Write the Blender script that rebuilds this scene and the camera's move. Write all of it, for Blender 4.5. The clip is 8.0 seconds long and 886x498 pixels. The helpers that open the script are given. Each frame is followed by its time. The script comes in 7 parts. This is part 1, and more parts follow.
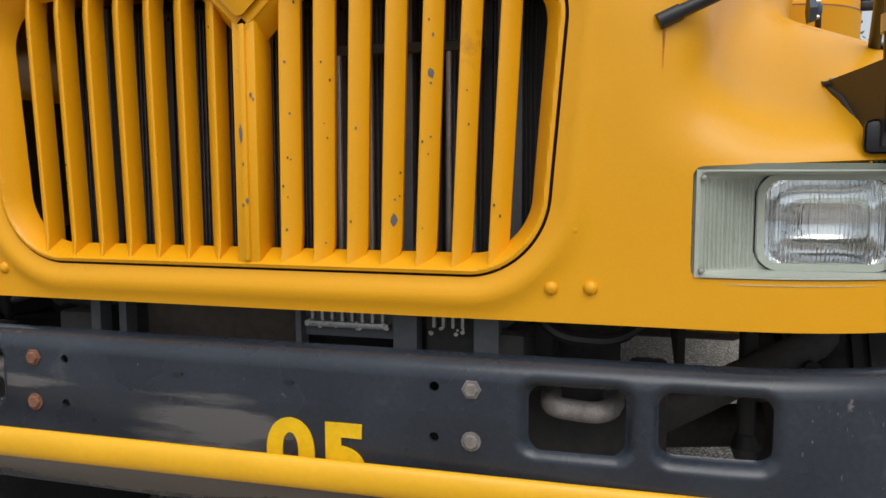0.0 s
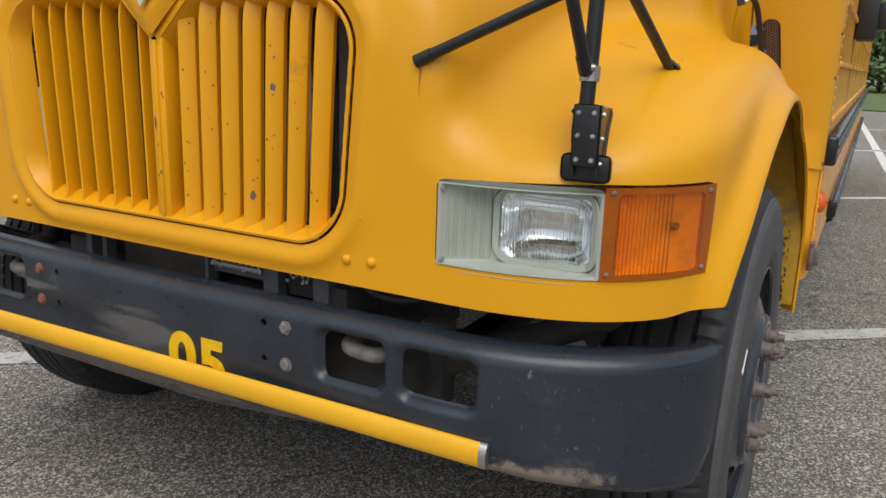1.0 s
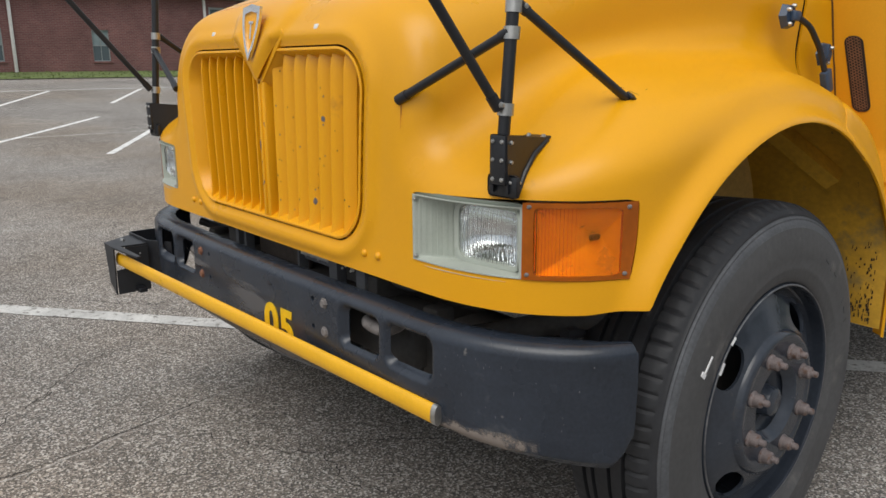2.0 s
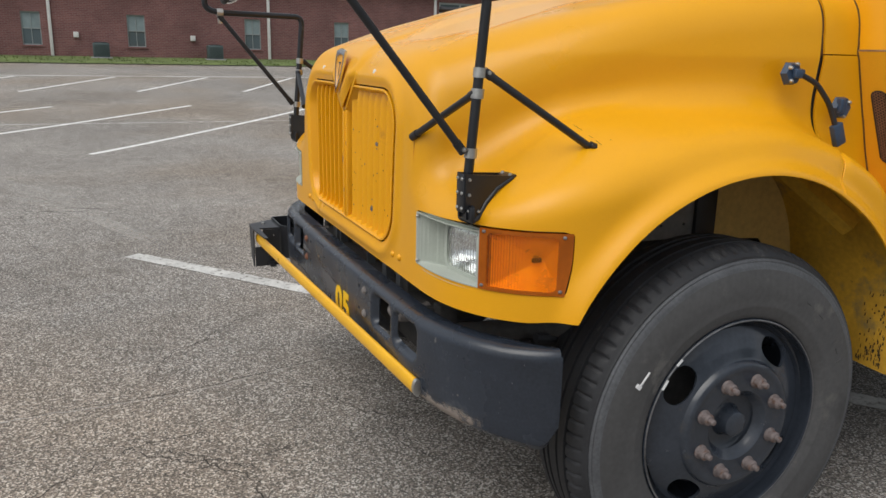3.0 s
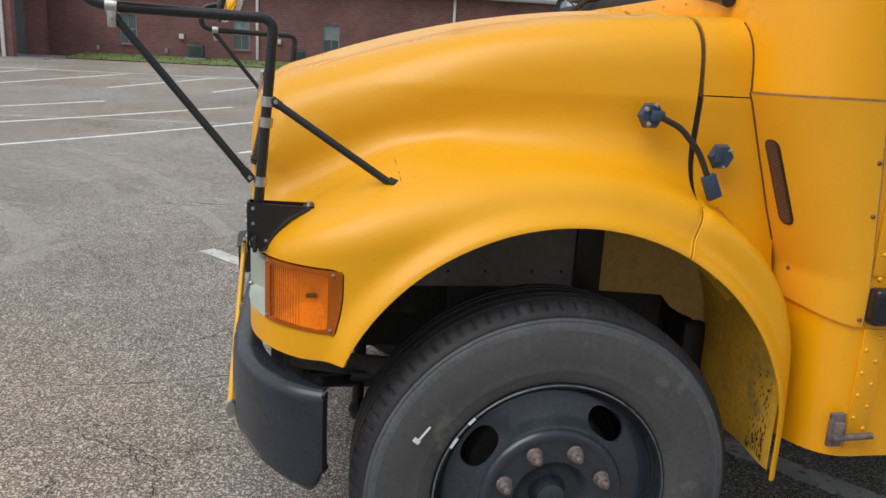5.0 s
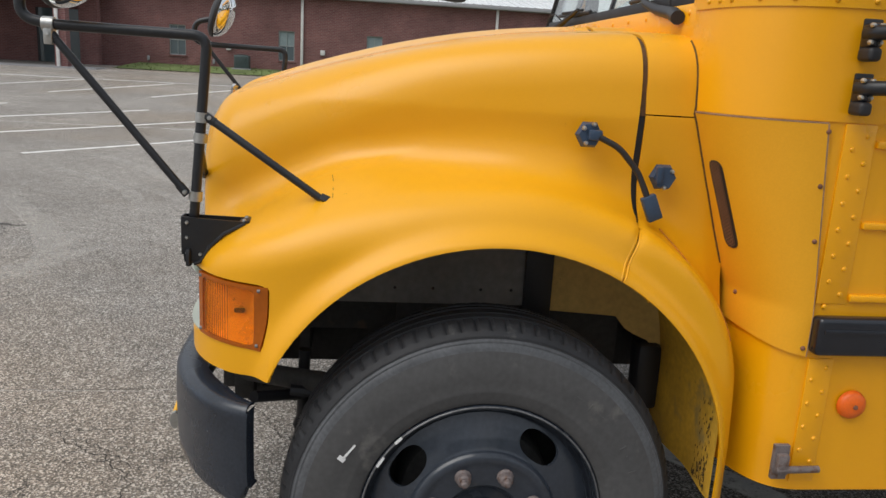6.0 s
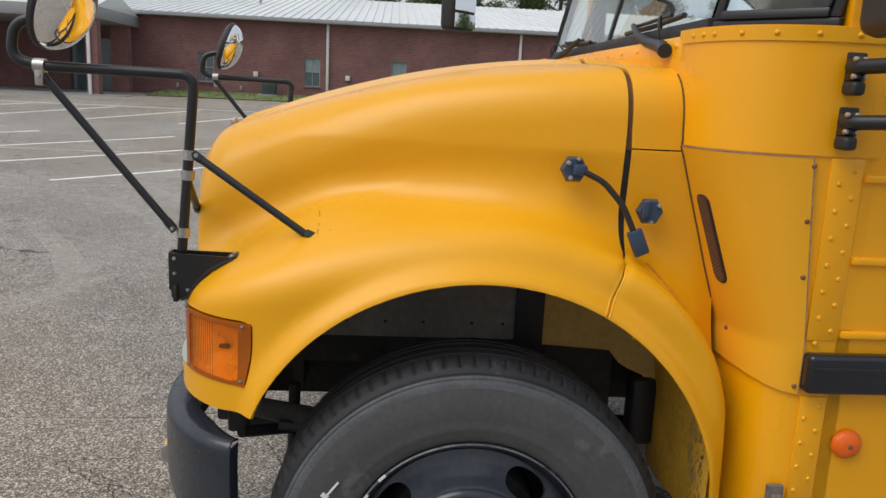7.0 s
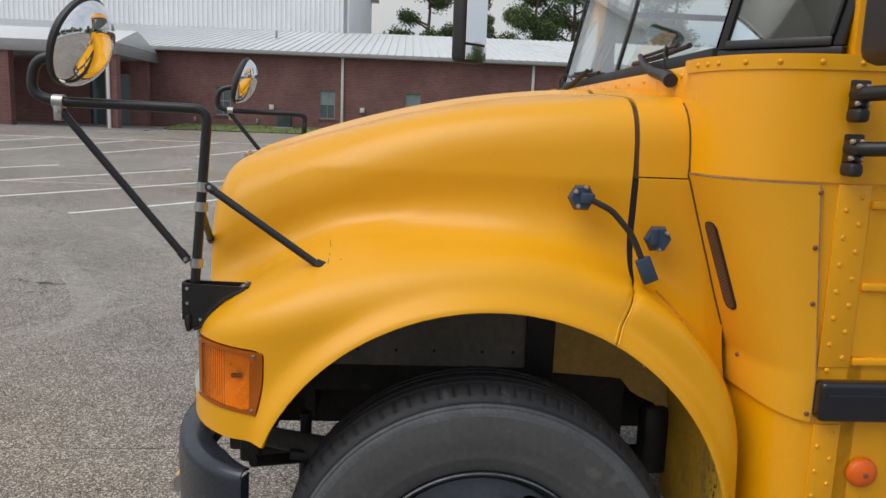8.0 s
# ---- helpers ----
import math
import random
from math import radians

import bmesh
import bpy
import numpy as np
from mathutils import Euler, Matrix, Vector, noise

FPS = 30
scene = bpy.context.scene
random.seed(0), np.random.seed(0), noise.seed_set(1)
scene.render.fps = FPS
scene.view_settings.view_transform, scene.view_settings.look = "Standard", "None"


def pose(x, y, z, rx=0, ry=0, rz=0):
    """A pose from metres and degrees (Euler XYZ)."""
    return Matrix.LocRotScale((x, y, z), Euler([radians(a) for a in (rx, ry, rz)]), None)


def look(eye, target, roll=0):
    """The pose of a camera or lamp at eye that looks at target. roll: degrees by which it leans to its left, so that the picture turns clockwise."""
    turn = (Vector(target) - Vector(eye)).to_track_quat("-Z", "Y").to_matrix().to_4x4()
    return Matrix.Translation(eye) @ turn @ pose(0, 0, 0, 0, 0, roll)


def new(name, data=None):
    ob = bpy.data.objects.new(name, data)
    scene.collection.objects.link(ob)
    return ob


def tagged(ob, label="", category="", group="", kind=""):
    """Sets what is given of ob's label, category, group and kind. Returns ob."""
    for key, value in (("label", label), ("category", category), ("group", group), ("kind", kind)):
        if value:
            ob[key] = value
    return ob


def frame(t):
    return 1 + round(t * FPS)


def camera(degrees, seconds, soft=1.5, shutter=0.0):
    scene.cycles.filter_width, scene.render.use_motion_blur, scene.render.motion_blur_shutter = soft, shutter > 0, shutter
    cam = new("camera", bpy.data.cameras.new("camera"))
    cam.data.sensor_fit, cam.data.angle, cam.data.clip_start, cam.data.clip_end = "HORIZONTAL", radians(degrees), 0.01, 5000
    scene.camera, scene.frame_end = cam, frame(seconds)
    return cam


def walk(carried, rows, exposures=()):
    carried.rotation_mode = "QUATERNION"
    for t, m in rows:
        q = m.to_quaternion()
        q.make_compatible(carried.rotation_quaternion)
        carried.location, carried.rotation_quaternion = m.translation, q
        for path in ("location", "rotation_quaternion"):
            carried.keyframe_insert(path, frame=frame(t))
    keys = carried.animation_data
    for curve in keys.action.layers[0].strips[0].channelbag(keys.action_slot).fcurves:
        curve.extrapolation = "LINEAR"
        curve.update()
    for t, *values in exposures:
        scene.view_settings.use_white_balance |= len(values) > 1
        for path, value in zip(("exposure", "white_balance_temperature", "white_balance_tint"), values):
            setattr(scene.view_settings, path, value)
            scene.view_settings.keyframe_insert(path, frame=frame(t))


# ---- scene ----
cam = camera(60.0, 8.0)
PATH = [
    (0, (0.627, -1.063, 1.058), (0.107, 0.858, 0.857), -0.1),
    (0.5, (0.97, -1.065, 1.138), (0.262, 0.769, 0.768), 2.7),
    (1, (1.333, -1.117, 1.266), (0.407, 0.59, 0.788), 1.8),
    (1.5, (1.677, -1.135, 1.316), (0.445, 0.368, 0.843), -0.2),
    (1.7, (1.801, -1.075, 1.311), (0.457, 0.331, 0.846), -0.4),
    (2.8, (2.575, -0.825, 1.483), (0.843, 0.044, 0.988), 0.7),
    (3, (2.651, -0.738, 1.487), (0.879, 0.048, 0.997), 1.2),
    (3.5, (2.822, -0.488, 1.517), (0.979, 0.12, 1.032), 1.9),
    (4, (2.953, -0.222, 1.541), (1.072, 0.261, 1.062), 2.3),
    (4.5, (2.892, 0.014, 1.55), (0.991, 0.411, 1.07), 2.7),
    (5, (2.859, 0.228, 1.565), (0.945, 0.558, 1.088), 3.0),
    (5.2, (2.885, 0.312, 1.571), (0.966, 0.616, 1.094), 3.1),
    (6.3, (2.872, 0.537, 1.609), (0.931, 0.725, 1.166), 3.2),
    (6.5, (2.866, 0.553, 1.62), (0.921, 0.726, 1.187), 3.1),
    (7, (2.878, 0.61, 1.631), (0.924, 0.754, 1.228), 2.7),
    (7.5, (2.894, 0.622, 1.631), (0.931, 0.744, 1.264), 2.4),
    (8, (2.896, 0.623, 1.632), (0.926, 0.726, 1.304), 2.1),
]
walk(cam, [(t, look(eye, target, roll)) for t, eye, target, roll in PATH], [(0, 0.06), (1.5, -0.05), (3.5, -0.02), (5, 0.04), (6.5, 0.03), (8, -0.10)])

# ---- world and light: bright overcast ----
world = bpy.data.worlds.new("world")
scene.world = world
world.use_nodes = True
wn, wl = world.node_tree.nodes, world.node_tree.links
sky = wn.new("ShaderNodeTexSky")
sky.sky_type, sky.sun_disc = "NISHITA", False
sky.sun_elevation, sky.sun_rotation = radians(56), radians(153)
sky.air_density, sky.dust_density, sky.ozone_density = 1.2, 6.0, 1.0
grey = wn.new("ShaderNodeHueSaturation")
grey.inputs["Saturation"].default_value = 0.25
wl.new(sky.outputs[0], grey.inputs["Color"])
cloud = wn.new("ShaderNodeMix")
cloud.data_type = "RGBA"
cloud.inputs["Factor"].default_value = 0.5
veil, tint = wn.new("ShaderNodeTexNoise"), wn.new("ShaderNodeMix")
veil.inputs["Scale"].default_value, veil.inputs["Detail"].default_value, veil.inputs["Roughness"].default_value = 2.6, 7, 0.6
tint.data_type = "RGBA"
tint.inputs["A"].default_value, tint.inputs["B"].default_value = (7.0, 8.5, 10.6, 1), (11.2, 11.2, 11.2, 1)
soften = wn.new("ShaderNodeMapRange")
soften.inputs["From Min"].default_value, soften.inputs["From Max"].default_value = 0.36, 0.62
wl.new(wn.new("ShaderNodeTexCoord").outputs["Generated"], veil.inputs["Vector"])
wl.new(veil.outputs["Fac"], soften.inputs["Value"])
wl.new(soften.outputs[0], tint.inputs["Factor"])
wl.new(tint.outputs["Result"], cloud.inputs["B"])
wl.new(grey.outputs[0], cloud.inputs["A"])
wl.new(cloud.outputs["Result"], wn["Background"].inputs["Color"])
wn["Background"].inputs["Strength"].default_value = 0.097
sun = new("sun", bpy.data.lights.new("sun", "SUN"))
sun.data.energy, sun.data.angle, sun.data.color = 1.36, radians(50), (1.0, 0.96, 0.9)
sun.matrix_world = look((2.8, -5.6, 9.4), (0, 0.3, 0))
scene.view_settings.exposure = 0.0

# ---- mesh helpers ----
def raw(name, verts, faces, material=None, smooth=40):
    me = bpy.data.meshes.new(name)
    me.from_pydata([tuple(map(float, v)) for v in verts], [], [tuple(map(int, f)) for f in faces])
    me.update()
    if smooth:
        me.polygons.foreach_set("use_smooth", [True] * len(me.polygons))
        me.set_sharp_from_angle(angle=radians(smooth))
    if material:
        me.materials.append(material)
    return me


def part(name, src, material, parent=None, label="", smooth=40):
    """Link a bmesh or (verts, faces) as one mesh object under a thing or part."""
    if isinstance(src, tuple):
        me = raw(name, src[0], src[1], material, smooth)
    else:
        me = bpy.data.meshes.new(name)
        bmesh.ops.recalc_face_normals(src, faces=src.faces)
        src.to_mesh(me)
        src.free()
        if smooth:
            me.polygons.foreach_set("use_smooth", [True] * len(me.polygons))
            me.set_sharp_from_angle(angle=radians(smooth))
        me.materials.append(material)
    ob = new(name, me)
    if parent:
        ob.parent = parent
    if label:
        ob["label"] = label
    return ob


def again(ob, m, parent=None):
    """One more object on the same mesh, at the pose m."""
    o = new(ob.name.split(".")[0], ob.data)
    o.parent = parent or ob.parent
    o.matrix_basis = m
    if "label" in ob:
        o["label"] = ob["label"]
    return o


def thing(name, label, category, group="", kind="", at=(0, 0, 0)):
    ob = new(name)
    ob.location = at
    ob.empty_display_size = 0.1
    return tagged(ob, label, category, group, kind)


def box(bm, x0, x1, y0, y1, z0, z1, bevel=0.0, seg=2):
    r = bmesh.ops.create_cube(bm, size=1)
    vs = r["verts"]
    bmesh.ops.scale(bm, verts=vs, vec=(x1 - x0, y1 - y0, z1 - z0))
    bmesh.ops.translate(bm, verts=vs, vec=((x0 + x1) / 2, (y0 + y1) / 2, (z0 + z1) / 2))
    if bevel:
        es = list({e for v in vs for e in v.link_edges})
        bmesh.ops.bevel(bm, geom=es, offset=bevel, segments=seg, affect="EDGES", profile=0.5)
    return bm


def boxed(*a, **k):
    return box(bmesh.new(), *a, **k)


def moved(bm, m):
    bmesh.ops.transform(bm, matrix=m, verts=bm.verts)
    return bm


def lathe(profile, n=48, axis="x", centre=(0, 0, 0), wobble=None):
    """Surface of revolution: profile of (radius, along)."""
    vs, fs = [], []
    m = len(profile)
    for i in range(n):
        t = 2 * math.pi * i / n
        for r, h in profile:
            p = (h, r * math.cos(t), r * math.sin(t)) if axis == "x" else ((r * math.cos(t), h, r * math.sin(t)) if axis == "y" else (r * math.cos(t), r * math.sin(t), h))
            vs.append((p[0] + centre[0], p[1] + centre[1], p[2] + centre[2]))
    for i in range(n):
        k = (i + 1) % n
        for j in range(m - 1):
            fs.append((i * m + j, k * m + j, k * m + j + 1, i * m + j + 1))
    return vs, fs


def tube(points, radius, n=12, closed_ends=True, r_end=None):
    """A round bar along a polyline."""
    pts = [Vector(p) for p in points]
    vs, fs = [], []
    up = None
    for i, p in enumerate(pts):
        d = (pts[min(i + 1, len(pts) - 1)] - pts[max(i - 1, 0)]).normalized()
        if up is None:
            up = d.orthogonal().normalized()
        up = (up - d * up.dot(d)).normalized()
        side = d.cross(up)
        r = radius if r_end is None else radius + (r_end - radius) * i / (len(pts) - 1)
        for k in range(n):
            t = 2 * math.pi * k / n
            vs.append(p + (up * math.cos(t) + side * math.sin(t)) * r)
    for i in range(len(pts) - 1):
        for k in range(n):
            q = (k + 1) % n
            fs.append((i * n + k, i * n + q, (i + 1) * n + q, (i + 1) * n + k))
    if closed_ends:
        fs.append(tuple(range(n - 1, -1, -1)))
        fs.append(tuple(range((len(pts) - 1) * n, len(pts) * n)))
    return vs, fs


def bent(points, radius, steps=6):
    """Polyline with rounded corners."""
    pts = [Vector(p) for p in points]
    out = [pts[0]]
    for a, b, c in zip(pts, pts[1:], pts[2:]):
        p, q = b + (a - b).normalized() * radius, b + (c - b).normalized() * radius
        for i in range(steps + 1):
            t = i / steps
            out.append(p * (1 - t) ** 2 + b * 2 * t * (1 - t) + q * t * t)
    return out + [pts[-1]]


def surface_net(f, lo, hi, h):
    """The zero surface of f as a quad mesh."""
    lo, hi = np.array(lo, float), np.array(hi, float)
    n = np.ceil((hi - lo) / h).astype(int) + 1
    ax = [lo[i] + h * np.arange(n[i]) for i in range(3)]
    X, Y, Z = np.meshgrid(*ax, indexing="ij")
    S = f(X, Y, Z)
    ins = S < 0
    c = [slice(None, -1), slice(1, None)]
    cnt = sum(ins[a, b, d].astype(int) for a in c for b in c for d in c)
    mask = (cnt > 0) & (cnt < 8)
    idx = -np.ones(mask.shape, int)
    idx[mask] = np.arange(mask.sum())
    P = np.stack([X[:-1, :-1, :-1][mask], Y[:-1, :-1, :-1][mask], Z[:-1, :-1, :-1][mask]], 1) + h / 2
    e = 1e-3
    for _ in range(6):
        v = f(*P.T)
        g = np.stack([(f(P[:, 0] + e, P[:, 1], P[:, 2]) - f(P[:, 0] - e, P[:, 1], P[:, 2])),
                      (f(P[:, 0], P[:, 1] + e, P[:, 2]) - f(P[:, 0], P[:, 1] - e, P[:, 2])),
                      (f(P[:, 0], P[:, 1], P[:, 2] + e) - f(P[:, 0], P[:, 1], P[:, 2] - e))], 1) / (2 * e)
        s = -v[:, None] * g / np.maximum((g * g).sum(1), 0.05)[:, None]
        ln = np.linalg.norm(s, axis=1, keepdims=True)
        P += s * np.minimum(1, h * 0.7 / np.maximum(ln, 1e-9))
    F = []
    for a in range(3):
        b, d = (a + 1) % 3, (a + 2) % 3
        s0 = [slice(None)] * 3
        s1 = [slice(None)] * 3
        s0[a], s1[a] = slice(None, -1), slice(1, None)
        cross = ins[tuple(s0)] != ins[tuple(s1)]
        I = np.argwhere(cross)
        I = I[(I[:, b] > 0) & (I[:, d] > 0) & (I[:, b] < n[b] - 1) & (I[:, d] < n[d] - 1)]
        q = []
        for db, dd in ((-1, -1), (0, -1), (0, 0), (-1, 0)):
            J = I.copy()
            J[:, b] += db
            J[:, d] += dd
            q.append(idx[J[:, 0], J[:, 1], J[:, 2]])
        q = np.stack(q, 1)
        flip = ~ins[I[:, 0], I[:, 1], I[:, 2]]
        q[flip] = q[flip][:, ::-1]
        F.append(q)
    return P, np.concatenate(F).tolist()


def clip(V, F, g):
    """Keeps the part of a mesh where g(x, y, z) > 0, cutting faces cleanly."""
    V = np.asarray(V, float)
    s = g(V[:, 0], V[:, 1], V[:, 2])
    out, extra, cache = [], [], {}
    for f in F:
        k = [s[i] > 0 for i in f]
        if all(k):
            out.append(tuple(f))
        elif any(k):
            poly = []
            for p, q, kp, kq in zip(f, list(f[1:]) + [f[0]], k, k[1:] + k[:1]):
                if kp:
                    poly.append(p)
                if kp != kq:
                    key = (min(p, q), max(p, q))
                    if key not in cache:
                        t = s[p] / (s[p] - s[q])
                        cache[key] = len(V) + len(extra)
                        extra.append(V[p] + (V[q] - V[p]) * t)
                    poly.append(cache[key])
            if len(poly) > 2:
                out.append(tuple(poly))
    V = np.vstack([V, extra]) if extra else V
    used = sorted({i for f in out for i in f})
    remap = {o: i for i, o in enumerate(used)}
    return V[used], [tuple(remap[i] for i in f) for f in out]


def shell(V, F, t):
    """Gives a sheet the thickness t behind its faces."""
    V = np.asarray(V, float)
    N = np.zeros_like(V)
    for f in F:
        a, b, c = V[f[0]], V[f[1]], V[f[2]]
        nn = np.cross(b - a, c - a)
        for i in f:
            N[i] += nn
    N /= np.maximum(np.linalg.norm(N, axis=1, keepdims=True), 1e-12)
    n = len(V)
    seen = {}
    for f in F:
        for p, q in zip(f, list(f[1:]) + [f[0]]):
            seen[(p, q)] = seen.get((p, q), 0) + 1
    faces = [tuple(f) for f in F] + [tuple(i + n for i in reversed(f)) for f in F]
    for (p, q) in seen:
        if (q, p) not in seen:
            faces.append((q, p, p + n, q + n))
    return np.vstack([V, V - N * t]), faces


def smin(a, b, k):
    h = np.maximum(k - np.abs(a - b), 0) / k
    return np.minimum(a, b) - h * h * k / 4


def smax(a, b, k):
    return -smin(-a, -b, k)


def rbox2(u, v, cu, cv, hu, hv, r):
    """Signed distance to a rounded rectangle in a plane."""
    du, dv = np.abs(u - cu) - hu + r, np.abs(v - cv) - hv + r
    return np.hypot(np.maximum(du, 0), np.maximum(dv, 0)) + np.minimum(np.maximum(du, dv), 0) - r


def sheet(fn, us, vs):
    """Grid surface from fn(u, v)."""
    V = [fn(u, v) for u in us for v in vs]
    m = len(vs)
    F = [(i * m + j, (i + 1) * m + j, (i + 1) * m + j + 1, i * m + j + 1) for i in range(len(us) - 1) for j in range(m - 1)]
    return V, F

# ---- materials ----
def mat(name, base, rough=0.5, metal=0.0, var=0.12, scale=6.0, fine=120.0, bump=0.1, spots=None, coat=0.0, spec=0.5, island=False, dist=0.002):
    """Procedural material: base colour varied at two scales, uneven gloss and a fine relief. spots: (colour, scale, amount)."""
    m = bpy.data.materials.new(name)
    m.use_nodes = True
    nd, ln = m.node_tree.nodes, m.node_tree.links
    b = nd["Principled BSDF"]
    b.inputs["Roughness"].default_value = rough
    b.inputs["Metallic"].default_value = metal
    b.inputs["Specular IOR Level"].default_value = spec
    b.inputs["Coat Weight"].default_value = coat
    b.inputs["Coat Roughness"].default_value = 0.22
    co = nd.new("ShaderNodeTexCoord")
    n1, n2 = nd.new("ShaderNodeTexNoise"), nd.new("ShaderNodeTexNoise")
    n1.inputs["Scale"].default_value, n1.inputs["Detail"].default_value = scale, 5
    n2.inputs["Scale"].default_value, n2.inputs["Detail"].default_value = fine, 4
    for n in (n1, n2):
        ln.new(co.outputs["Object"], n.inputs["Vector"])
    r1 = nd.new("ShaderNodeMapRange")
    r1.inputs["From Min"].default_value, r1.inputs["From Max"].default_value = 0.25, 0.75
    r1.inputs["To Min"].default_value, r1.inputs["To Max"].default_value = 1 - var, 1 + var
    ln.new(n1.outputs["Fac"], r1.inputs["Value"])
    r2 = nd.new("ShaderNodeMapRange")
    r2.inputs["From Min"].default_value, r2.inputs["From Max"].default_value = 0.25, 0.75
    r2.inputs["To Min"].default_value, r2.inputs["To Max"].default_value = 1 - var * 0.6, 1 + var * 0.6
    ln.new(n2.outputs["Fac"], r2.inputs["Value"])
    mu = nd.new("ShaderNodeMath")
    mu.operation = "MULTIPLY"
    ln.new(r1.outputs[0], mu.inputs[0])
    ln.new(r2.outputs[0], mu.inputs[1])
    last = mu
    if island:
        oi = nd.new("ShaderNodeObjectInfo")
        r3 = nd.new("ShaderNodeMapRange")
        r3.inputs["To Min"].default_value, r3.inputs["To Max"].default_value = 0.8, 1.2
        ln.new(oi.outputs["Random"], r3.inputs["Value"])
        m3 = nd.new("ShaderNodeMath")
        m3.operation = "MULTIPLY"
        ln.new(mu.outputs[0], m3.inputs[0])
        ln.new(r3.outputs[0], m3.inputs[1])
        last = m3
    vm = nd.new("ShaderNodeVectorMath")
    vm.operation = "SCALE"
    vm.inputs[0].default_value = base[:3]
    ln.new(last.outputs[0], vm.inputs["Scale"])
    col = vm.outputs[0]
    if spots:
        for c, sc, amt in spots:
            n3 = nd.new("ShaderNodeTexNoise")
            n3.inputs["Scale"].default_value, n3.inputs["Detail"].default_value, n3.inputs["Roughness"].default_value = sc, 6, 0.65
            ln.new(co.outputs["Object"], n3.inputs["Vector"])
            rr = nd.new("ShaderNodeMapRange")
            rr.inputs["From Min"].default_value, rr.inputs["From Max"].default_value = 0.62 - amt * 0.3, 0.72 - amt * 0.2
            ln.new(n3.outputs["Fac"], rr.inputs["Value"])
            mx = nd.new("ShaderNodeMix")
            mx.data_type = "RGBA"
            ln.new(rr.outputs[0], mx.inputs["Factor"])
            ln.new(col, mx.inputs["A"])
            mx.inputs["B"].default_value = (*c, 1)
            col = mx.outputs["Result"]
    ln.new(col, b.inputs["Base Color"])
    rg = nd.new("ShaderNodeMapRange")
    rg.inputs["From Min"].default_value, rg.inputs["From Max"].default_value = 0.3, 0.7
    rg.inputs["To Min"].default_value, rg.inputs["To Max"].default_value = max(rough - 0.08, 0.0), min(rough + 0.08, 1)
    ln.new(n1.outputs["Fac"], rg.inputs["Value"])
    ln.new(rg.outputs[0], b.inputs["Roughness"])
    if bump:
        bp = nd.new("ShaderNodeBump")
        bp.inputs["Strength"].default_value, bp.inputs["Distance"].default_value = bump, dist
        ln.new(n2.outputs["Fac"], bp.inputs["Height"])
        ln.new(bp.outputs[0], b.inputs["Normal"])
    return m


YELLOW = mat("bus_yellow", (0.81, 0.378, 0.006), 0.34, var=0.03, scale=3, fine=260, bump=0.012, spec=0.42, coat=0.0, spots=[((0.60, 0.27, 0.02), 7, -0.18)])
YELLOW_BODY = mat("body_yellow", (0.90, 0.40, 0.002), 0.30, var=0.02, scale=2.5, fine=180, bump=0.006, coat=0.2)
YELLOW_BAR = mat("bar_yellow", (0.85, 0.45, 0.015), 0.35, var=0.06, scale=9, fine=120, bump=0.03)
YELLOW_DIRTY = mat("fender_inside", (0.56, 0.31, 0.025), 0.7, var=0.25, scale=5, fine=60, bump=0.2, spots=[((0.06, 0.045, 0.02), 45, -0.14), ((0.24, 0.17, 0.06), 6, 0.26)])
DUSTY_TAN = mat("dusty_inner_panel", (0.58, 0.39, 0.12), 0.75, var=0.2, scale=5, fine=60, bump=0.15, spots=[((0.42, 0.25, 0.04), 5, 0.05), ((0.16, 0.11, 0.05), 30, -0.2)])
BLACK = mat("black_steel", (0.015, 0.0165, 0.020), 0.40, var=0.25, scale=5, fine=90, bump=0.12, spots=[((0.07, 0.07, 0.075), 14, -0.16)])
RAIL = mat("rail_black", (0.010, 0.012, 0.018), 0.24, var=0.25, scale=6, fine=90, bump=0.05, coat=0.3)
BUMPER = mat("bumper_black", (0.025, 0.032, 0.045), 0.28, var=0.28, scale=5, fine=120, bump=0.14, spots=[((0.085, 0.09, 0.098), 5, 0.06), ((0.17, 0.165, 0.16), 26, -0.22)])
RUBBER = mat("rubber", (0.074, 0.073, 0.074), 0.72, var=0.22, scale=4, fine=70, bump=0.15, spots=[((0.125, 0.120, 0.114), 9, 0.12), ((0.05, 0.05, 0.051), 3, 0.0)])
SCUFFED_HIGHLIGHT = mat("scuffed_rubber", (0.088, 0.092, 0.100), 0.62, var=0.35, scale=9, fine=110, bump=0.2, spots=[((0.05, 0.05, 0.053), 14, 0.05), ((0.15, 0.15, 0.15), 22, -0.1)])
RIM_EDGE = mat("rim_edge_worn", (0.15, 0.15, 0.155), 0.38, 0.3, var=0.5, scale=14, fine=120, bump=0.1, spots=[((0.03, 0.032, 0.036), 16, 0.25)])
TREAD = mat("tread_rubber", (0.020, 0.021, 0.024), 0.62, var=0.3, scale=7, fine=90, bump=0.2, spots=[((0.085, 0.083, 0.080), 12, -0.02)])
TRIM = mat("black_trim", (0.020, 0.020, 0.023), 0.5, var=0.15, bump=0.05)
RIM = mat("rim_black", (0.034, 0.041, 0.054), 0.20, var=0.2, scale=8, fine=80, bump=0.1, spots=[((0.06, 0.06, 0.06), 9, 0.0)])
NUT = mat("wheel_nut_steel", (0.18, 0.150, 0.145), 0.6, 0.2, var=0.3, scale=40, fine=300, bump=0.3, spots=[((0.12, 0.06, 0.035), 60, 0.3)])
STEEL = mat("zinc_steel", (0.5, 0.5, 0.48), 0.38, 0.9, var=0.15, scale=30, fine=200, bump=0.1)
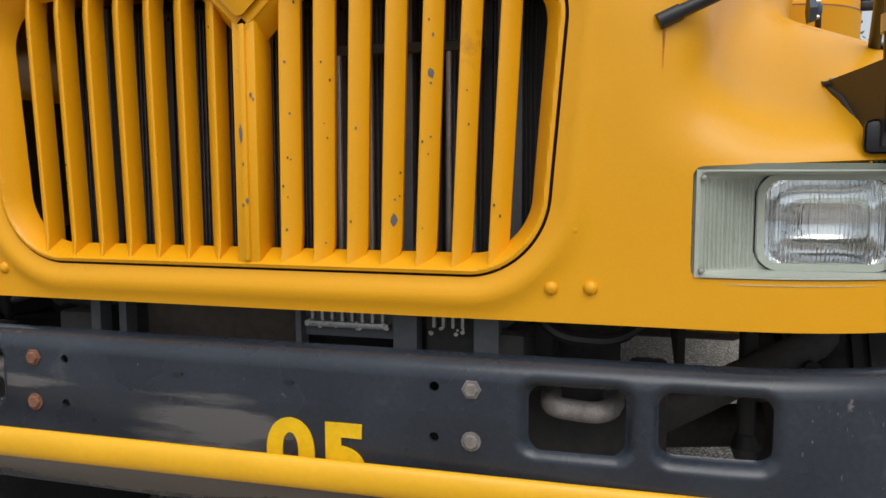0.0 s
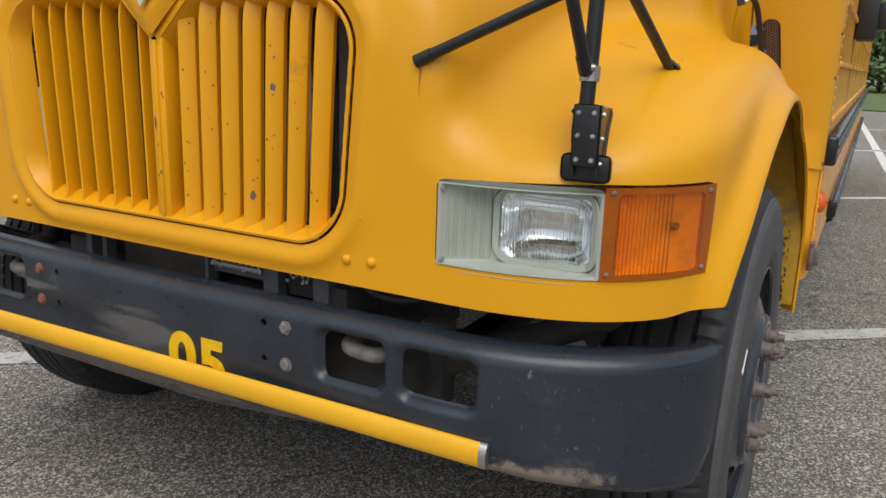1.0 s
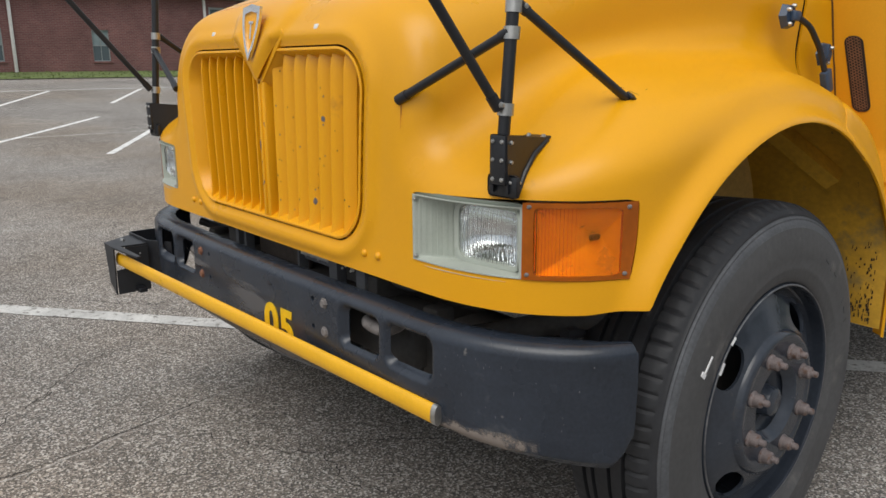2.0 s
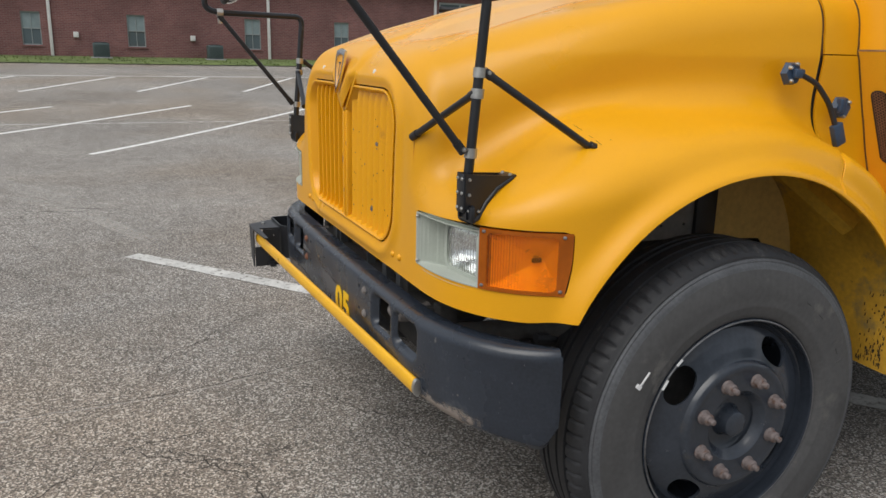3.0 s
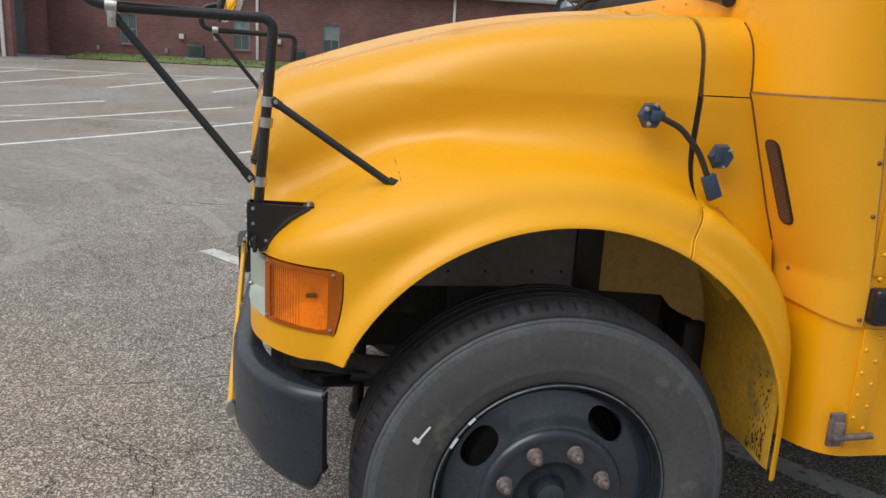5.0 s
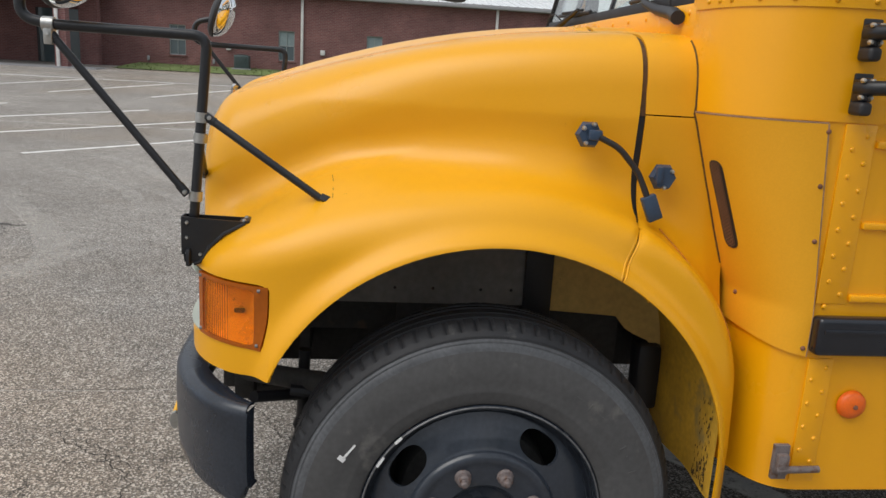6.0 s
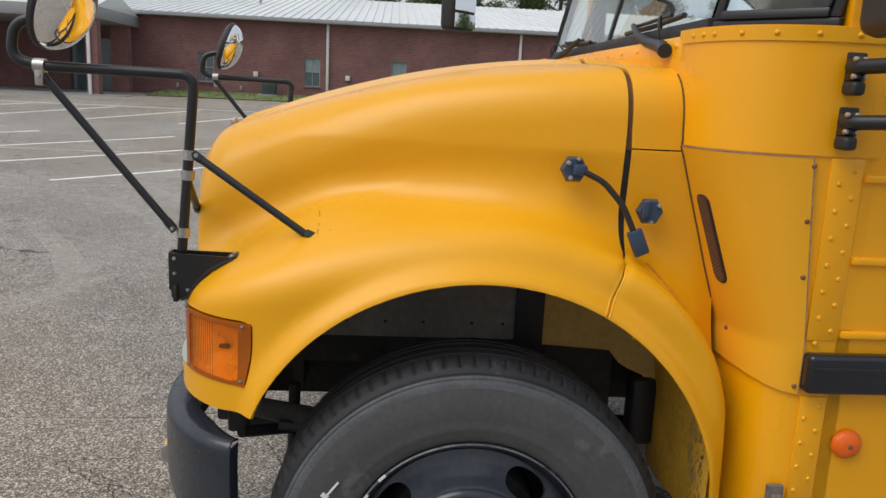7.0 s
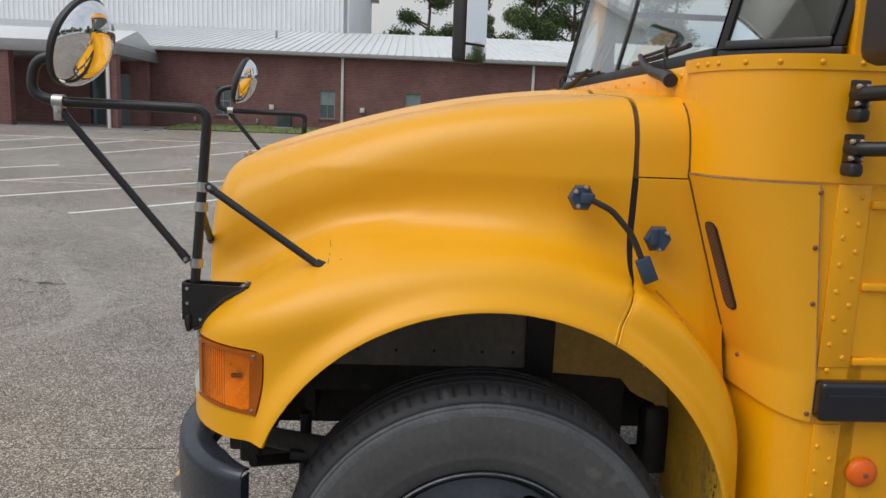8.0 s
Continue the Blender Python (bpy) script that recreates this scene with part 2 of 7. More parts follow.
RUST = mat("rusty_bolt", (0.22, 0.10, 0.06), 0.85, 0.1, var=0.35, scale=50, fine=200, bump=0.4)
GREYBOLT = mat("worn_bolt", (0.23, 0.21, 0.20), 0.7, 0.3, var=0.3, scale=60, fine=300, bump=0.4)
LATCH_BLUE = mat("latch_blue_black", (0.035, 0.062, 0.11), 0.4, var=0.15, scale=20, fine=150, bump=0.08)
YELLOW_PANEL = mat("panel_yellow", (0.80, 0.375, 0.014), 0.5, var=0.05, scale=3, fine=200, bump=0.03, spec=0.35)
UNDER = mat("underbody", (0.045, 0.043, 0.041), 0.8, var=0.35, scale=6, fine=60, bump=0.3, spots=[((0.09, 0.065, 0.045), 8, 0.05)])
RADIATOR = mat("radiator_core", (0.035, 0.035, 0.037), 0.6, var=0.3, scale=20, fine=300, bump=0.3)
ALU = mat("aluminium", (0.42, 0.42, 0.42), 0.45, 0.6, var=0.2, scale=15, fine=150, bump=0.15)


def smudge(name, colour, scale=14.0, cover=0.5, stretch=(1, 1, 1), rough=0.8):
    """A patchy film that thins out towards the rim of its own sheet."""
    m = bpy.data.materials.new(name)
    m.use_nodes = True
    nd, ln = m.node_tree.nodes, m.node_tree.links
    b = nd["Principled BSDF"]
    b.inputs["Base Color"].default_value = (*colour, 1)
    b.inputs["Roughness"].default_value = rough
    co, mp, gr = nd.new("ShaderNodeTexCoord"), nd.new("ShaderNodeMapping"), nd.new("ShaderNodeTexGradient")
    gr.gradient_type = "SPHERICAL"
    mp.inputs["Location"].default_value, mp.inputs["Scale"].default_value = (-1, 0, -1), (2, 0, 2)
    ln.new(co.outputs["Generated"], mp.inputs["Vector"])
    ln.new(mp.outputs[0], gr.inputs["Vector"])
    m2, no = nd.new("ShaderNodeMapping"), nd.new("ShaderNodeTexNoise")
    m2.inputs["Scale"].default_value = stretch
    no.inputs["Scale"].default_value, no.inputs["Detail"].default_value, no.inputs["Roughness"].default_value = scale, 7, 0.65
    ln.new(co.outputs["Object"], m2.inputs["Vector"])
    ln.new(m2.outputs[0], no.inputs["Vector"])
    ad = nd.new("ShaderNodeMath")
    ad.operation = "MULTIPLY_ADD"
    ad.inputs[1].default_value = 0.55
    ln.new(gr.outputs["Fac"], ad.inputs[0])
    ln.new(no.outputs["Fac"], ad.inputs[2])
    rr = nd.new("ShaderNodeMapRange")
    rr.inputs["From Min"].default_value, rr.inputs["From Max"].default_value = 0.95 - 0.4 * cover, 1.10 - 0.4 * cover
    rr.inputs["To Max"].default_value = 0.85
    ln.new(ad.outputs[0], rr.inputs["Value"])
    ln.new(rr.outputs[0], b.inputs["Alpha"])
    return m


def asphalt():
    """Aged asphalt: pale and dark stones in a grey binder, soft stains, thin branching cracks."""
    m = bpy.data.materials.new("asphalt")
    m.use_nodes = True
    nd, ln = m.node_tree.nodes, m.node_tree.links
    b = nd["Principled BSDF"]
    b.inputs["Roughness"].default_value = 0.88
    b.inputs["Specular IOR Level"].default_value = 0.3
    co = nd.new("ShaderNodeTexCoord")

    def noise_tex(scale, detail=4, rough=0.55):
        n = nd.new("ShaderNodeTexNoise")
        n.inputs["Scale"].default_value, n.inputs["Detail"].default_value, n.inputs["Roughness"].default_value = scale, detail, rough
        ln.new(co.outputs["Object"], n.inputs["Vector"])
        return n

    def ramp(src, a, c, lo=0.0, hi=1.0):
        r = nd.new("ShaderNodeMapRange")
        r.inputs["From Min"].default_value, r.inputs["From Max"].default_value = a, c
        r.inputs["To Min"].default_value, r.inputs["To Max"].default_value = lo, hi
        ln.new(src, r.inputs["Value"])
        return r.outputs[0]

    def mix(f, A, B, how="MIX"):
        x = nd.new("ShaderNodeMix")
        x.data_type, x.blend_type = "RGBA", how
        for s, v in (("Factor", f), ("A", A), ("B", B)):
            if isinstance(v, (tuple, float)):
                x.inputs[s].default_value = v if isinstance(v, float) else (*v, 1)
            else:
                ln.new(v, x.inputs[s])
        return x.outputs["Result"]

    vo = nd.new("ShaderNodeTexVoronoi")
    vo.inputs["Scale"].default_value = 160
    ln.new(co.outputs["Object"], vo.inputs["Vector"])
    sep = nd.new("ShaderNodeSeparateColor")
    ln.new(vo.outputs["Color"], sep.inputs[0])
    clump = nd.new("ShaderNodeTexVoronoi")
    clump.inputs["Scale"].default_value = 92
    ln.new(co.outputs["Object"], clump.inputs["Vector"])
    csep = nd.new("ShaderNodeSeparateColor")
    ln.new(clump.outputs["Color"], csep.inputs[0])
    stone_n = nd.new("ShaderNodeMath")
    stone_n.operation = "MULTIPLY"
    ln.new(ramp(sep.outputs[0], 0.0, 1.0, 0.50, 1.46), stone_n.inputs[0])
    ln.new(ramp(csep.outputs[0], 0.0, 1.0, 0.74, 1.26), stone_n.inputs[1])
    stone = stone_n.outputs[0]
    fleck = ramp(csep.outputs[1], 0.925, 0.95, 0.0, 0.8)
    pale = ramp(sep.outputs[1], 0.76, 0.84)
    dark = ramp(sep.outputs[2], 0.70, 0.80)
    base = mix(1.0, (0.252, 0.226, 0.199), (1, 1, 1), "MULTIPLY")
    tone = nd.new("ShaderNodeVectorMath")
    tone.operation = "SCALE"
    ln.new(base, tone.inputs[0])
    ln.new(stone, tone.inputs["Scale"])
    col = mix(pale, tone.outputs[0], (0.60, 0.57, 0.53))
    col = mix(fleck, col, (0.62, 0.59, 0.55))
    col = mix(dark, col, (0.115, 0.108, 0.10))
    big = ramp(noise_tex(0.45, 6).outputs["Fac"], 0.3, 0.7, 0.80, 1.18)
    mid = ramp(noise_tex(5.0, 5).outputs["Fac"], 0.3, 0.7, 0.88, 1.12)
    mul = nd.new("ShaderNodeMath")
    mul.operation = "MULTIPLY"
    ln.new(big, mul.inputs[0])
    ln.new(mid, mul.inputs[1])
    sc = nd.new("ShaderNodeVectorMath")
    sc.operation = "SCALE"
    ln.new(col, sc.inputs[0])
    ln.new(mul.outputs[0], sc.inputs["Scale"])
    brown = ramp(noise_tex(0.16, 4, 0.6).outputs["Fac"], 0.46, 0.62, 0.0, 0.8)
    tan = nd.new("ShaderNodeVectorMath")
    tan.operation = "MULTIPLY"
    ln.new(sc.outputs[0], tan.inputs[0])
    tan.inputs[1].default_value = (0.95, 0.86, 0.76)
    worn = mix(brown, sc.outputs[0], tan.outputs[0])
    # cracks
    warp = noise_tex(2.2, 5, 0.7)
    add = nd.new("ShaderNodeVectorMath")
    add.operation = "MULTIPLY_ADD"
    ln.new(warp.outputs["Color"], add.inputs[0])
    add.inputs[1].default_value = (0.55, 0.55, 0.0)
    ln.new(co.outputs["Object"], add.inputs[2])
    cr = nd.new("ShaderNodeTexVoronoi")
    cr.feature = "DISTANCE_TO_EDGE"
    cr.inputs["Scale"].default_value = 0.85
    ln.new(add.outputs[0], cr.inputs["Vector"])
    line = ramp(cr.outputs["Distance"], 0.0016, 0.0058, 0.85, 0.0)
    gate = ramp(noise_tex(0.9, 5, 0.65).outputs["Fac"], 0.50, 0.60)
    cm = nd.new("ShaderNodeMath")
    cm.operation = "MULTIPLY"
    ln.new(line, cm.inputs[0])
    ln.new(gate, cm.inputs[1])
    ln.new(mix(cm.outputs[0], worn, (0.02, 0.019, 0.018)), b.inputs["Base Color"])
    bp = nd.new("ShaderNodeBump")
    bp.inputs["Strength"].default_value, bp.inputs["Distance"].default_value = 0.7, 0.004
    ln.new(vo.outputs["Distance"], bp.inputs["Height"])
    ln.new(bp.outputs[0], b.inputs["Normal"])
    return m


ASPHALT = asphalt()
GRASS = mat("grass", (0.125, 0.165, 0.05), 0.9, var=0.35, scale=1.2, fine=30, bump=0.6, spots=[((0.16, 0.15, 0.06), 2.5, 0.0)])
PAINT = mat("lane_paint", (0.78, 0.77, 0.74), 0.8, var=0.2, scale=6, fine=90, bump=0.3, spots=[((0.16, 0.15, 0.13), 26, 0.06)])
WORN = mat("worn_lane_paint", (0.58, 0.57, 0.54), 0.85, var=0.25, scale=5, fine=90, bump=0.3, spots=[((0.17, 0.155, 0.135), 22, 0.28)])

# ---- ground ----
def ground_z(x, y):
    """The lot is level round the bus and rises gently towards the building."""
    t = min(max((-x - 7.0) / 26.0, 0.0), 1.0)
    return 0.95 * t * t * (3 - 2 * t)


gx = [-900, -400, -200, -120, -80, -60, -48] + list(np.arange(-40, 10.1, 1.0)) + [14, 20, 30, 50, 90, 200, 400, 900]
gy = [-900, -400, -200, -100, -60, -40] + list(np.arange(-30, 30.1, 5.0)) + [40, 60, 100, 200, 400, 900]
ground = part("ground", sheet(lambda x, y: (x, y, ground_z(x, y)), gx, gy), ASPHALT, smooth=60)
tagged(ground, "worn grey asphalt parking lot with pale stones and cracks", "ground", kind="structure")


def stripe(p, q, width, material=PAINT, seed=0):
    """A painted line that lies on the ground, with frayed edges."""
    r = random.Random(seed)
    p, q = Vector((*p, 0)), Vector((*q, 0))
    d = q - p
    n = max(int(d.length / 0.12), 2)
    side = Vector((-d.y, d.x, 0)).normalized() * width / 2
    vs, fs = [], []
    for i in range(n + 1):
        c = p + d * i / n
        for k in (1, -1):
            e = c + side * k * (1 + r.uniform(-0.10, 0.06))
            vs.append((e.x, e.y, ground_z(e.x, e.y) + 0.004))
    for i in range(n):
        fs.append((2 * i, 2 * i + 1, 2 * i + 3, 2 * i + 2))
    ob = part("parking_line", (vs, fs), material, smooth=0)
    return tagged(ob, "faded white painted parking line on asphalt" if material is PAINT else "worn and flaking white parking line on asphalt", "parking line", group="parking lines", kind="structure")


stripe((-3.30, -0.62), (5.5, 6.25), 0.135, WORN, 1)
for i, (x0, y0) in enumerate(((-1.0, 6.05), (-1.0, 11.8), (-1.0, 17.5))):
    stripe((x0, y0), (8.0, y0 + 7.1), 0.11, PAINT, 10 + i)
stripe((1.93, 5.0), (0.9, 27.0), 0.13, PAINT, 20)
for i in range(-6, 5):
    yc = -1.5 + 3.15 * i
    bay = {-3: ((-9.2, -14.6), (-16.07, -7.71)), -2: ((-9.2, -11.3), (-16.04, -4.55)), -1: ((-9.2, -8.1), (-15.8, -1.7)), 0: ((-9.17, -4.57), (-15.85, 1.13)), 1: ((-9.28, -0.93), (-15.95, 4.28)), 2: ((-10.2, 2.7), (-16.0, 6.1))}
    stripe(*bay.get(i, ((-9.17, yc - 0.80 * 3.83), (-15.95, yc + 0.80 * 2.95))), 0.115, PAINT, 30 + i)
    stripe((-18.9, 0.15 + 2.68 * i), (-23.1, 2.40 + 2.68 * i), 0.115, PAINT, 60 + i)
stripe((-13.02, -22.0), (-13.02, 16.0), 0.05, WORN, 90)
stripe((-23.4, -24.0), (-23.4, 20.0), 0.10, PAINT, 91)

# ---- grass ----
def verge(x0, x1, y0, y1, seed):
    """Strip of turf with blades."""
    r = random.Random(seed)
    nx, ny = 4, int((y1 - y0) / 0.5)
    ob = part("grass", sheet(lambda x, y: (x, y, ground_z(x, y) + 0.03 + 0.16 * max(0, (-29.3 - x) / 3.7)), np.linspace(x0, x1, nx), np.linspace(y0, y1, ny)), GRASS, smooth=60)
    vs, fs = [], []
    for _ in range(int((x1 - x0) * (y1 - y0) * 16)):
        x, y = r.uniform(x0, x1), r.uniform(y0, y1)
        h, w, t = r.uniform(0.03, 0.08), r.uniform(0.02, 0.05), r.uniform(0, 6.28)
        z = ground_z(x, y) + 0.02 + 0.16 * max(0, (-29.3 - x) / 3.7)
        b = len(vs)
        vs += [(x - w * math.cos(t), y - w * math.sin(t), z), (x + w * math.cos(t), y + w * math.sin(t), z), (x + r.uniform(-0.05, 0.05), y + r.uniform(-0.05, 0.05), z + h)]
        fs.append((b, b + 1, b + 2))
    part("grass_blades", (vs, fs), GRASS, ob, smooth=0)
    return tagged(ob, "short green grass verge along the brick wall", "grass", kind="stuff")


verge(-33.0, -29.3, -9.4, 36.0, 3)
far = part("lawn", sheet(lambda x, y: (x, y, 0.03), np.linspace(-14, 60, 20), np.linspace(29.5, 110, 20)), GRASS, smooth=60)
tagged(far, "mown green lawn beyond the parking lot", "grass", kind="stuff")


# pale tyre scuffs that curve over the lot
SCUFF = smudge("tyre_scuff", (0.50, 0.475, 0.44), 7, 1.15, (1, 1, 1), 0.9)
SCUFF.node_tree.nodes["Mapping"].inputs["Location"].default_value, SCUFF.node_tree.nodes["Mapping"].inputs["Scale"].default_value = (-1, -1, 0), (2, 2, 0)
SCUFF.node_tree.nodes["Map Range"].inputs["To Max"].default_value = 0.24


def scuff_arc(pts, width):
    """A soft streak along a bent line."""
    P = bent([(x, y, 0) for x, y in pts], 1.2, 10)
    vs, fs = [], []
    for i, p in enumerate(P):
        d = (P[min(i + 1, len(P) - 1)] - P[max(i - 1, 0)]).normalized()
        for k in (-1, 1):
            q = p + Vector((-d.y, d.x, 0)) * k * width / 2
            vs.append((q.x, q.y, ground_z(q.x, q.y) + 0.003))
    fs = [(2 * i + 1, 2 * i, 2 * i + 2, 2 * i + 3) for i in range(len(P) - 1)]
    ob = part("tyre_scuff", (vs, fs), SCUFF, ground, smooth=0)
    ob.visible_shadow = False


scuff_arc(((-10.5, -4.6), (-8.0, -2.3), (-5.1, -0.75), (-3.6, -0.25)), 0.26)
scuff_arc(((-8.6, -4.4), (-6.6, -2.2), (-4.2, -1.5)), 0.20)
scuff_arc(((-6.5, -3.86), (-4.9, -2.71), (-3.73, -2.05), (-2.69, -1.70), (-2.02, -1.75)), 0.24)
scuff_arc(((-4.2, -2.0), (-3.2, -1.75), (-2.55, -1.95), (-2.3, -2.5)), 0.16)
scuff_arc(((-7.0, -2.6), (-6.2, -1.63), (-4.84, -0.88), (-3.69, -0.44), (-2.75, -0.22)), 0.16)

CRACK = mat("asphalt_crack", (0.035, 0.032, 0.029), 0.95, var=0.4, scale=30, fine=200, bump=0.2)
DUST = smudge("pale_joint_dust", (0.66, 0.62, 0.57), 45, 0.62, (1, 1, 1), 0.9)
DUST.node_tree.nodes["Mapping"].inputs["Location"].default_value, DUST.node_tree.nodes["Mapping"].inputs["Scale"].default_value = (-1, -1, 0), (0, 0, 0)
DUST.node_tree.nodes["Map Range"].inputs["To Max"].default_value = 0.55


def crack(pts, width, material, seed, name="crack", wander=0.02):
    """A ragged thin strip on the lot along a wandering line."""
    r = random.Random(seed)
    vs, fs, lean = [], [], 0.0
    for (x0, y0), (x1, y1) in zip(pts, pts[1:]):
        d = Vector((x1 - x0, y1 - y0, 0))
        n = max(int(d.length / 0.018), 2)
        side = Vector((-d.y, d.x, 0)).normalized()
        for k in range(n):
            lean = lean * 0.8 + r.uniform(-wander, wander) * 0.5
            c = Vector((x0, y0, 0)) + d * (k / n) + side * lean
            w = width * r.uniform(0.35, 1.2) / 2
            for e in (1, -1):
                q = c + side * w * e
                vs.append((q.x, q.y, ground_z(q.x, q.y) + 0.0028))
    fs = [(2 * i + 1, 2 * i, 2 * i + 2, 2 * i + 3) for i in range(len(vs) // 2 - 1)]
    ob = part(name, (vs, fs), material, ground, smooth=0)
    ob.visible_shadow = False


crack(((-0.64, -2.9), (-0.66, -1.25), (-0.70, -0.45), (-0.87, 0.25), (-0.90, 0.7)), 0.010, DUST, 3, "pale_joint", 0.016)
crack(((-0.655, -2.9), (-0.675, -1.25), (-0.715, -0.45), (-0.885, 0.25)), 0.006, CRACK, 4, wander=0.012)
for k, pts in enumerate((
        ((-0.62, 0.02), (-0.36, 0.10), (-0.14, 0.30), (0.06, 0.24), (0.22, 0.30)), ((-0.14, 0.30), (-0.10, 0.52), (0.05, 0.70)),
        ((-0.88, -0.65), (-1.10, -0.56), (-1.30, -0.41), (-1.40, -0.16)), ((-1.30, -0.41), (-1.58, -0.13), (-1.78, 0.20)),
        ((0.10, -1.35), (-0.02, -1.05), (-0.27, -0.73), (-0.30, -0.45)), ((-0.27, -0.73), (-0.08, -0.55), (0.05, -0.30)),
        ((-2.4, -2.5), (-2.1, -2.0), (-2.2, -1.5), (-2.6, -1.1)), ((-3.4, -1.6), (-2.9, -1.3), (-2.6, -1.1), (-2.3, -0.55)),
        ((-1.7, -1.9), (-1.4, -1.6), (-1.25, -1.2)), ((-4.6, -1.9), (-4.1, -1.4), (-3.5, -1.2)),
        ((1.9, 1.7), (2.0, 2.3), (1.8, 2.9), (2.1, 3.6)), ((-0.2, -0.6), (0.15, -0.35), (0.5, -0.4)))):
    crack(pts, 0.0055, CRACK, 40 + k, wander=0.03)

# ---- school bus ----
bus = thing("school_bus", "yellow conventional school bus with black bumper, parked on asphalt", "school bus")

ZT = np.polyfit([0.05, 0.12, 0.21, 0.4, 0.6, 0.8, 1.0, 1.2, 1.4], [1.485, 1.512, 1.540, 1.602, 1.658, 1.700, 1.727, 1.744, 1.752], 5)
ZF = np.polyfit([0.05, 0.15, 0.25, 0.42, 0.6, 0.8, 1.0, 1.2], [1.105, 1.138, 1.177, 1.230, 1.278, 1.306, 1.314, 1.312], 4)
WH = np.polyfit([0.0, 0.3, 0.6, 0.9, 1.2, 1.4], [0.70, 0.77, 0.85, 0.935, 0.985, 1.0], 3)


CR, CP = 0.430, 2.4  # half-width and bluntness of the front corner


def face_y(a):
    """Plan of the front face, turning the corner into the fender."""
    q = np.clip((np.abs(a) - 0.70) / CR, 0, 0.999)
    return 0.442 - 0.390 * (1 - q ** CP) ** (1 / CP)


def grille_d(x, z):
    """Signed distance to the grille opening, wider at its top and with a V from the badge."""
    k = 1 + 0.17 * (z - 0.95)
    d = rbox2(x / k, z, 0, 1.144, 0.483, 0.244, 0.118)
    v = (1.295 + 0.95 * np.abs(x) - z) * 0.72
    return np.maximum(d, -v)


def seam_y(z):
    t = np.clip((1.254 - z) / 0.022, 0, 1)
    return 1.205 - 0.022 * t * t * (3 - 2 * t) - 0.53 * np.clip(1.235 - z, 0, 0.16)


def hood_field(x, y, z):
    a = np.abs(x)
    yc = np.clip(y, 0.0, 1.45)
    ridge = 0.013 / (1 + np.exp((a - 0.13 - 0.24 * yc) / 0.010))
    boss = 0.017 / (1 + np.exp((a - 0.85 * (z - 1.272)) / 0.006)) / (1 + np.exp((z - 1.50) / 0.03))
    top = z - (np.polyval(ZT, yc) - 0.045 * a ** 2 + ridge)
    side = a - (np.polyval(WH, yc) - 0.10 * np.maximum(z - 1.50, 0) - 0.010 + 0.12 * np.minimum(z - 1.50, 0) * np.clip(yc / 0.4, 0, 1) * (1 - np.clip((yc - 1.15) / 0.25, 0, 1)))
    g = grille_d(x, z)
    rim = 0.011 * np.exp(-(((g - 0.030) / 0.021) ** 2))
    fy = 0.05 * np.maximum(z - 1.15, 0) ** 2 - rim - boss
    flare = 0.012 * np.clip((yc - 0.3) / 0.3, 0, 1) + 0.030 * np.clip((yc - 1.15) / 0.27, 0, 1)
    flare = flare + 0.040 * np.exp(-(np.maximum(arch(y, z), 0) / 0.060) ** 2) * np.clip((y - 0.24) / 0.06, 0, 1)
    af = a - flare
    zf = np.polyval(ZF, np.clip(yc, 0.05, 1.0))
    run = np.clip((yc - 0.05) / 0.70, 0, 1)
    run = run * run * (3 - 2 * run)
    back = np.clip((yc - 1.05) / 0.25, 0, 1)
    up, fall = np.clip((yc - 0.05) / 0.42, 0, 1), np.clip((yc - 0.45) / 0.50, 0, 1)
    slope = 0.345 * up * up * (3 - 2 * up) - 0.125 * fall * fall * (3 - 2 * fall)
    zs = z + slope * (1 - back) * (np.clip(a, 0.86, 1.16) - 1.10)  # the shelf rises towards the hood
    r1, r2 = np.maximum(y - 0.84, 0) / 0.635, np.maximum(zs - 0.75, 0) / (zf - 0.75)
    ft = ((r1 ** 2.3 + r2 ** 2.3 + 1e-9) ** (1 / 2.3) - 1) * 0.56
    U = smin(smax(top, side, 0.26 - 0.14 * run), ft, 0.17 - 0.115 * run + 0.075 * fall * fall * (3 - 2 * fall))
    U = U + 0.010 * np.exp(-((y - seam_y(z)) / 0.013) ** 2) * np.clip((1.26 - z) / 0.03, 0, 1) * np.clip((a - 0.95) / 0.05, 0, 1)
    q1, q2 = np.maximum(af - 0.70, 0) / CR, np.maximum(0.442 + fy - y, 0) / 0.390
    return smax(U, ((q1 ** CP + q2 ** CP + 1e-9) ** (1 / CP) - 1) * 0.42, 0.10 - 0.045 * back)


def arch(y, z):
    """Positive outside the wheel opening."""
    rx = np.where(y < 0.84, 0.580, 0.577)
    return np.hypot((y - 0.84) / rx, np.maximum(z - 0.655, 0) / 0.545) - 1


def lip(x, y, z):
    return z - (0.837 + 0.10 * np.clip(y - 0.20, 0, 0.12))


def slant(a):
    """The lamp opening grows taller towards the fender."""
    return np.clip((a - 0.69) / 0.28, 0, 1)


def lamp_d(x, y, z):
    """Signed distance to the opening for headlamp and turn signal."""
    return rbox2(np.abs(x), z, 0.8977, 0.987 + 0.005 * slant(np.abs(x)), 0.2152, 0.0778 + 0.005 * slant(np.abs(x)), 0.012)


def gap(z):
    """Half the width of the seam, wide beside the latches and a fine groove on the fender."""
    return 0.0014 + 0.0072 * np.clip((z - 1.235) / 0.03, 0, 1) - 0.0020 * np.clip((z - 1.50) / 0.05, 0, 1)


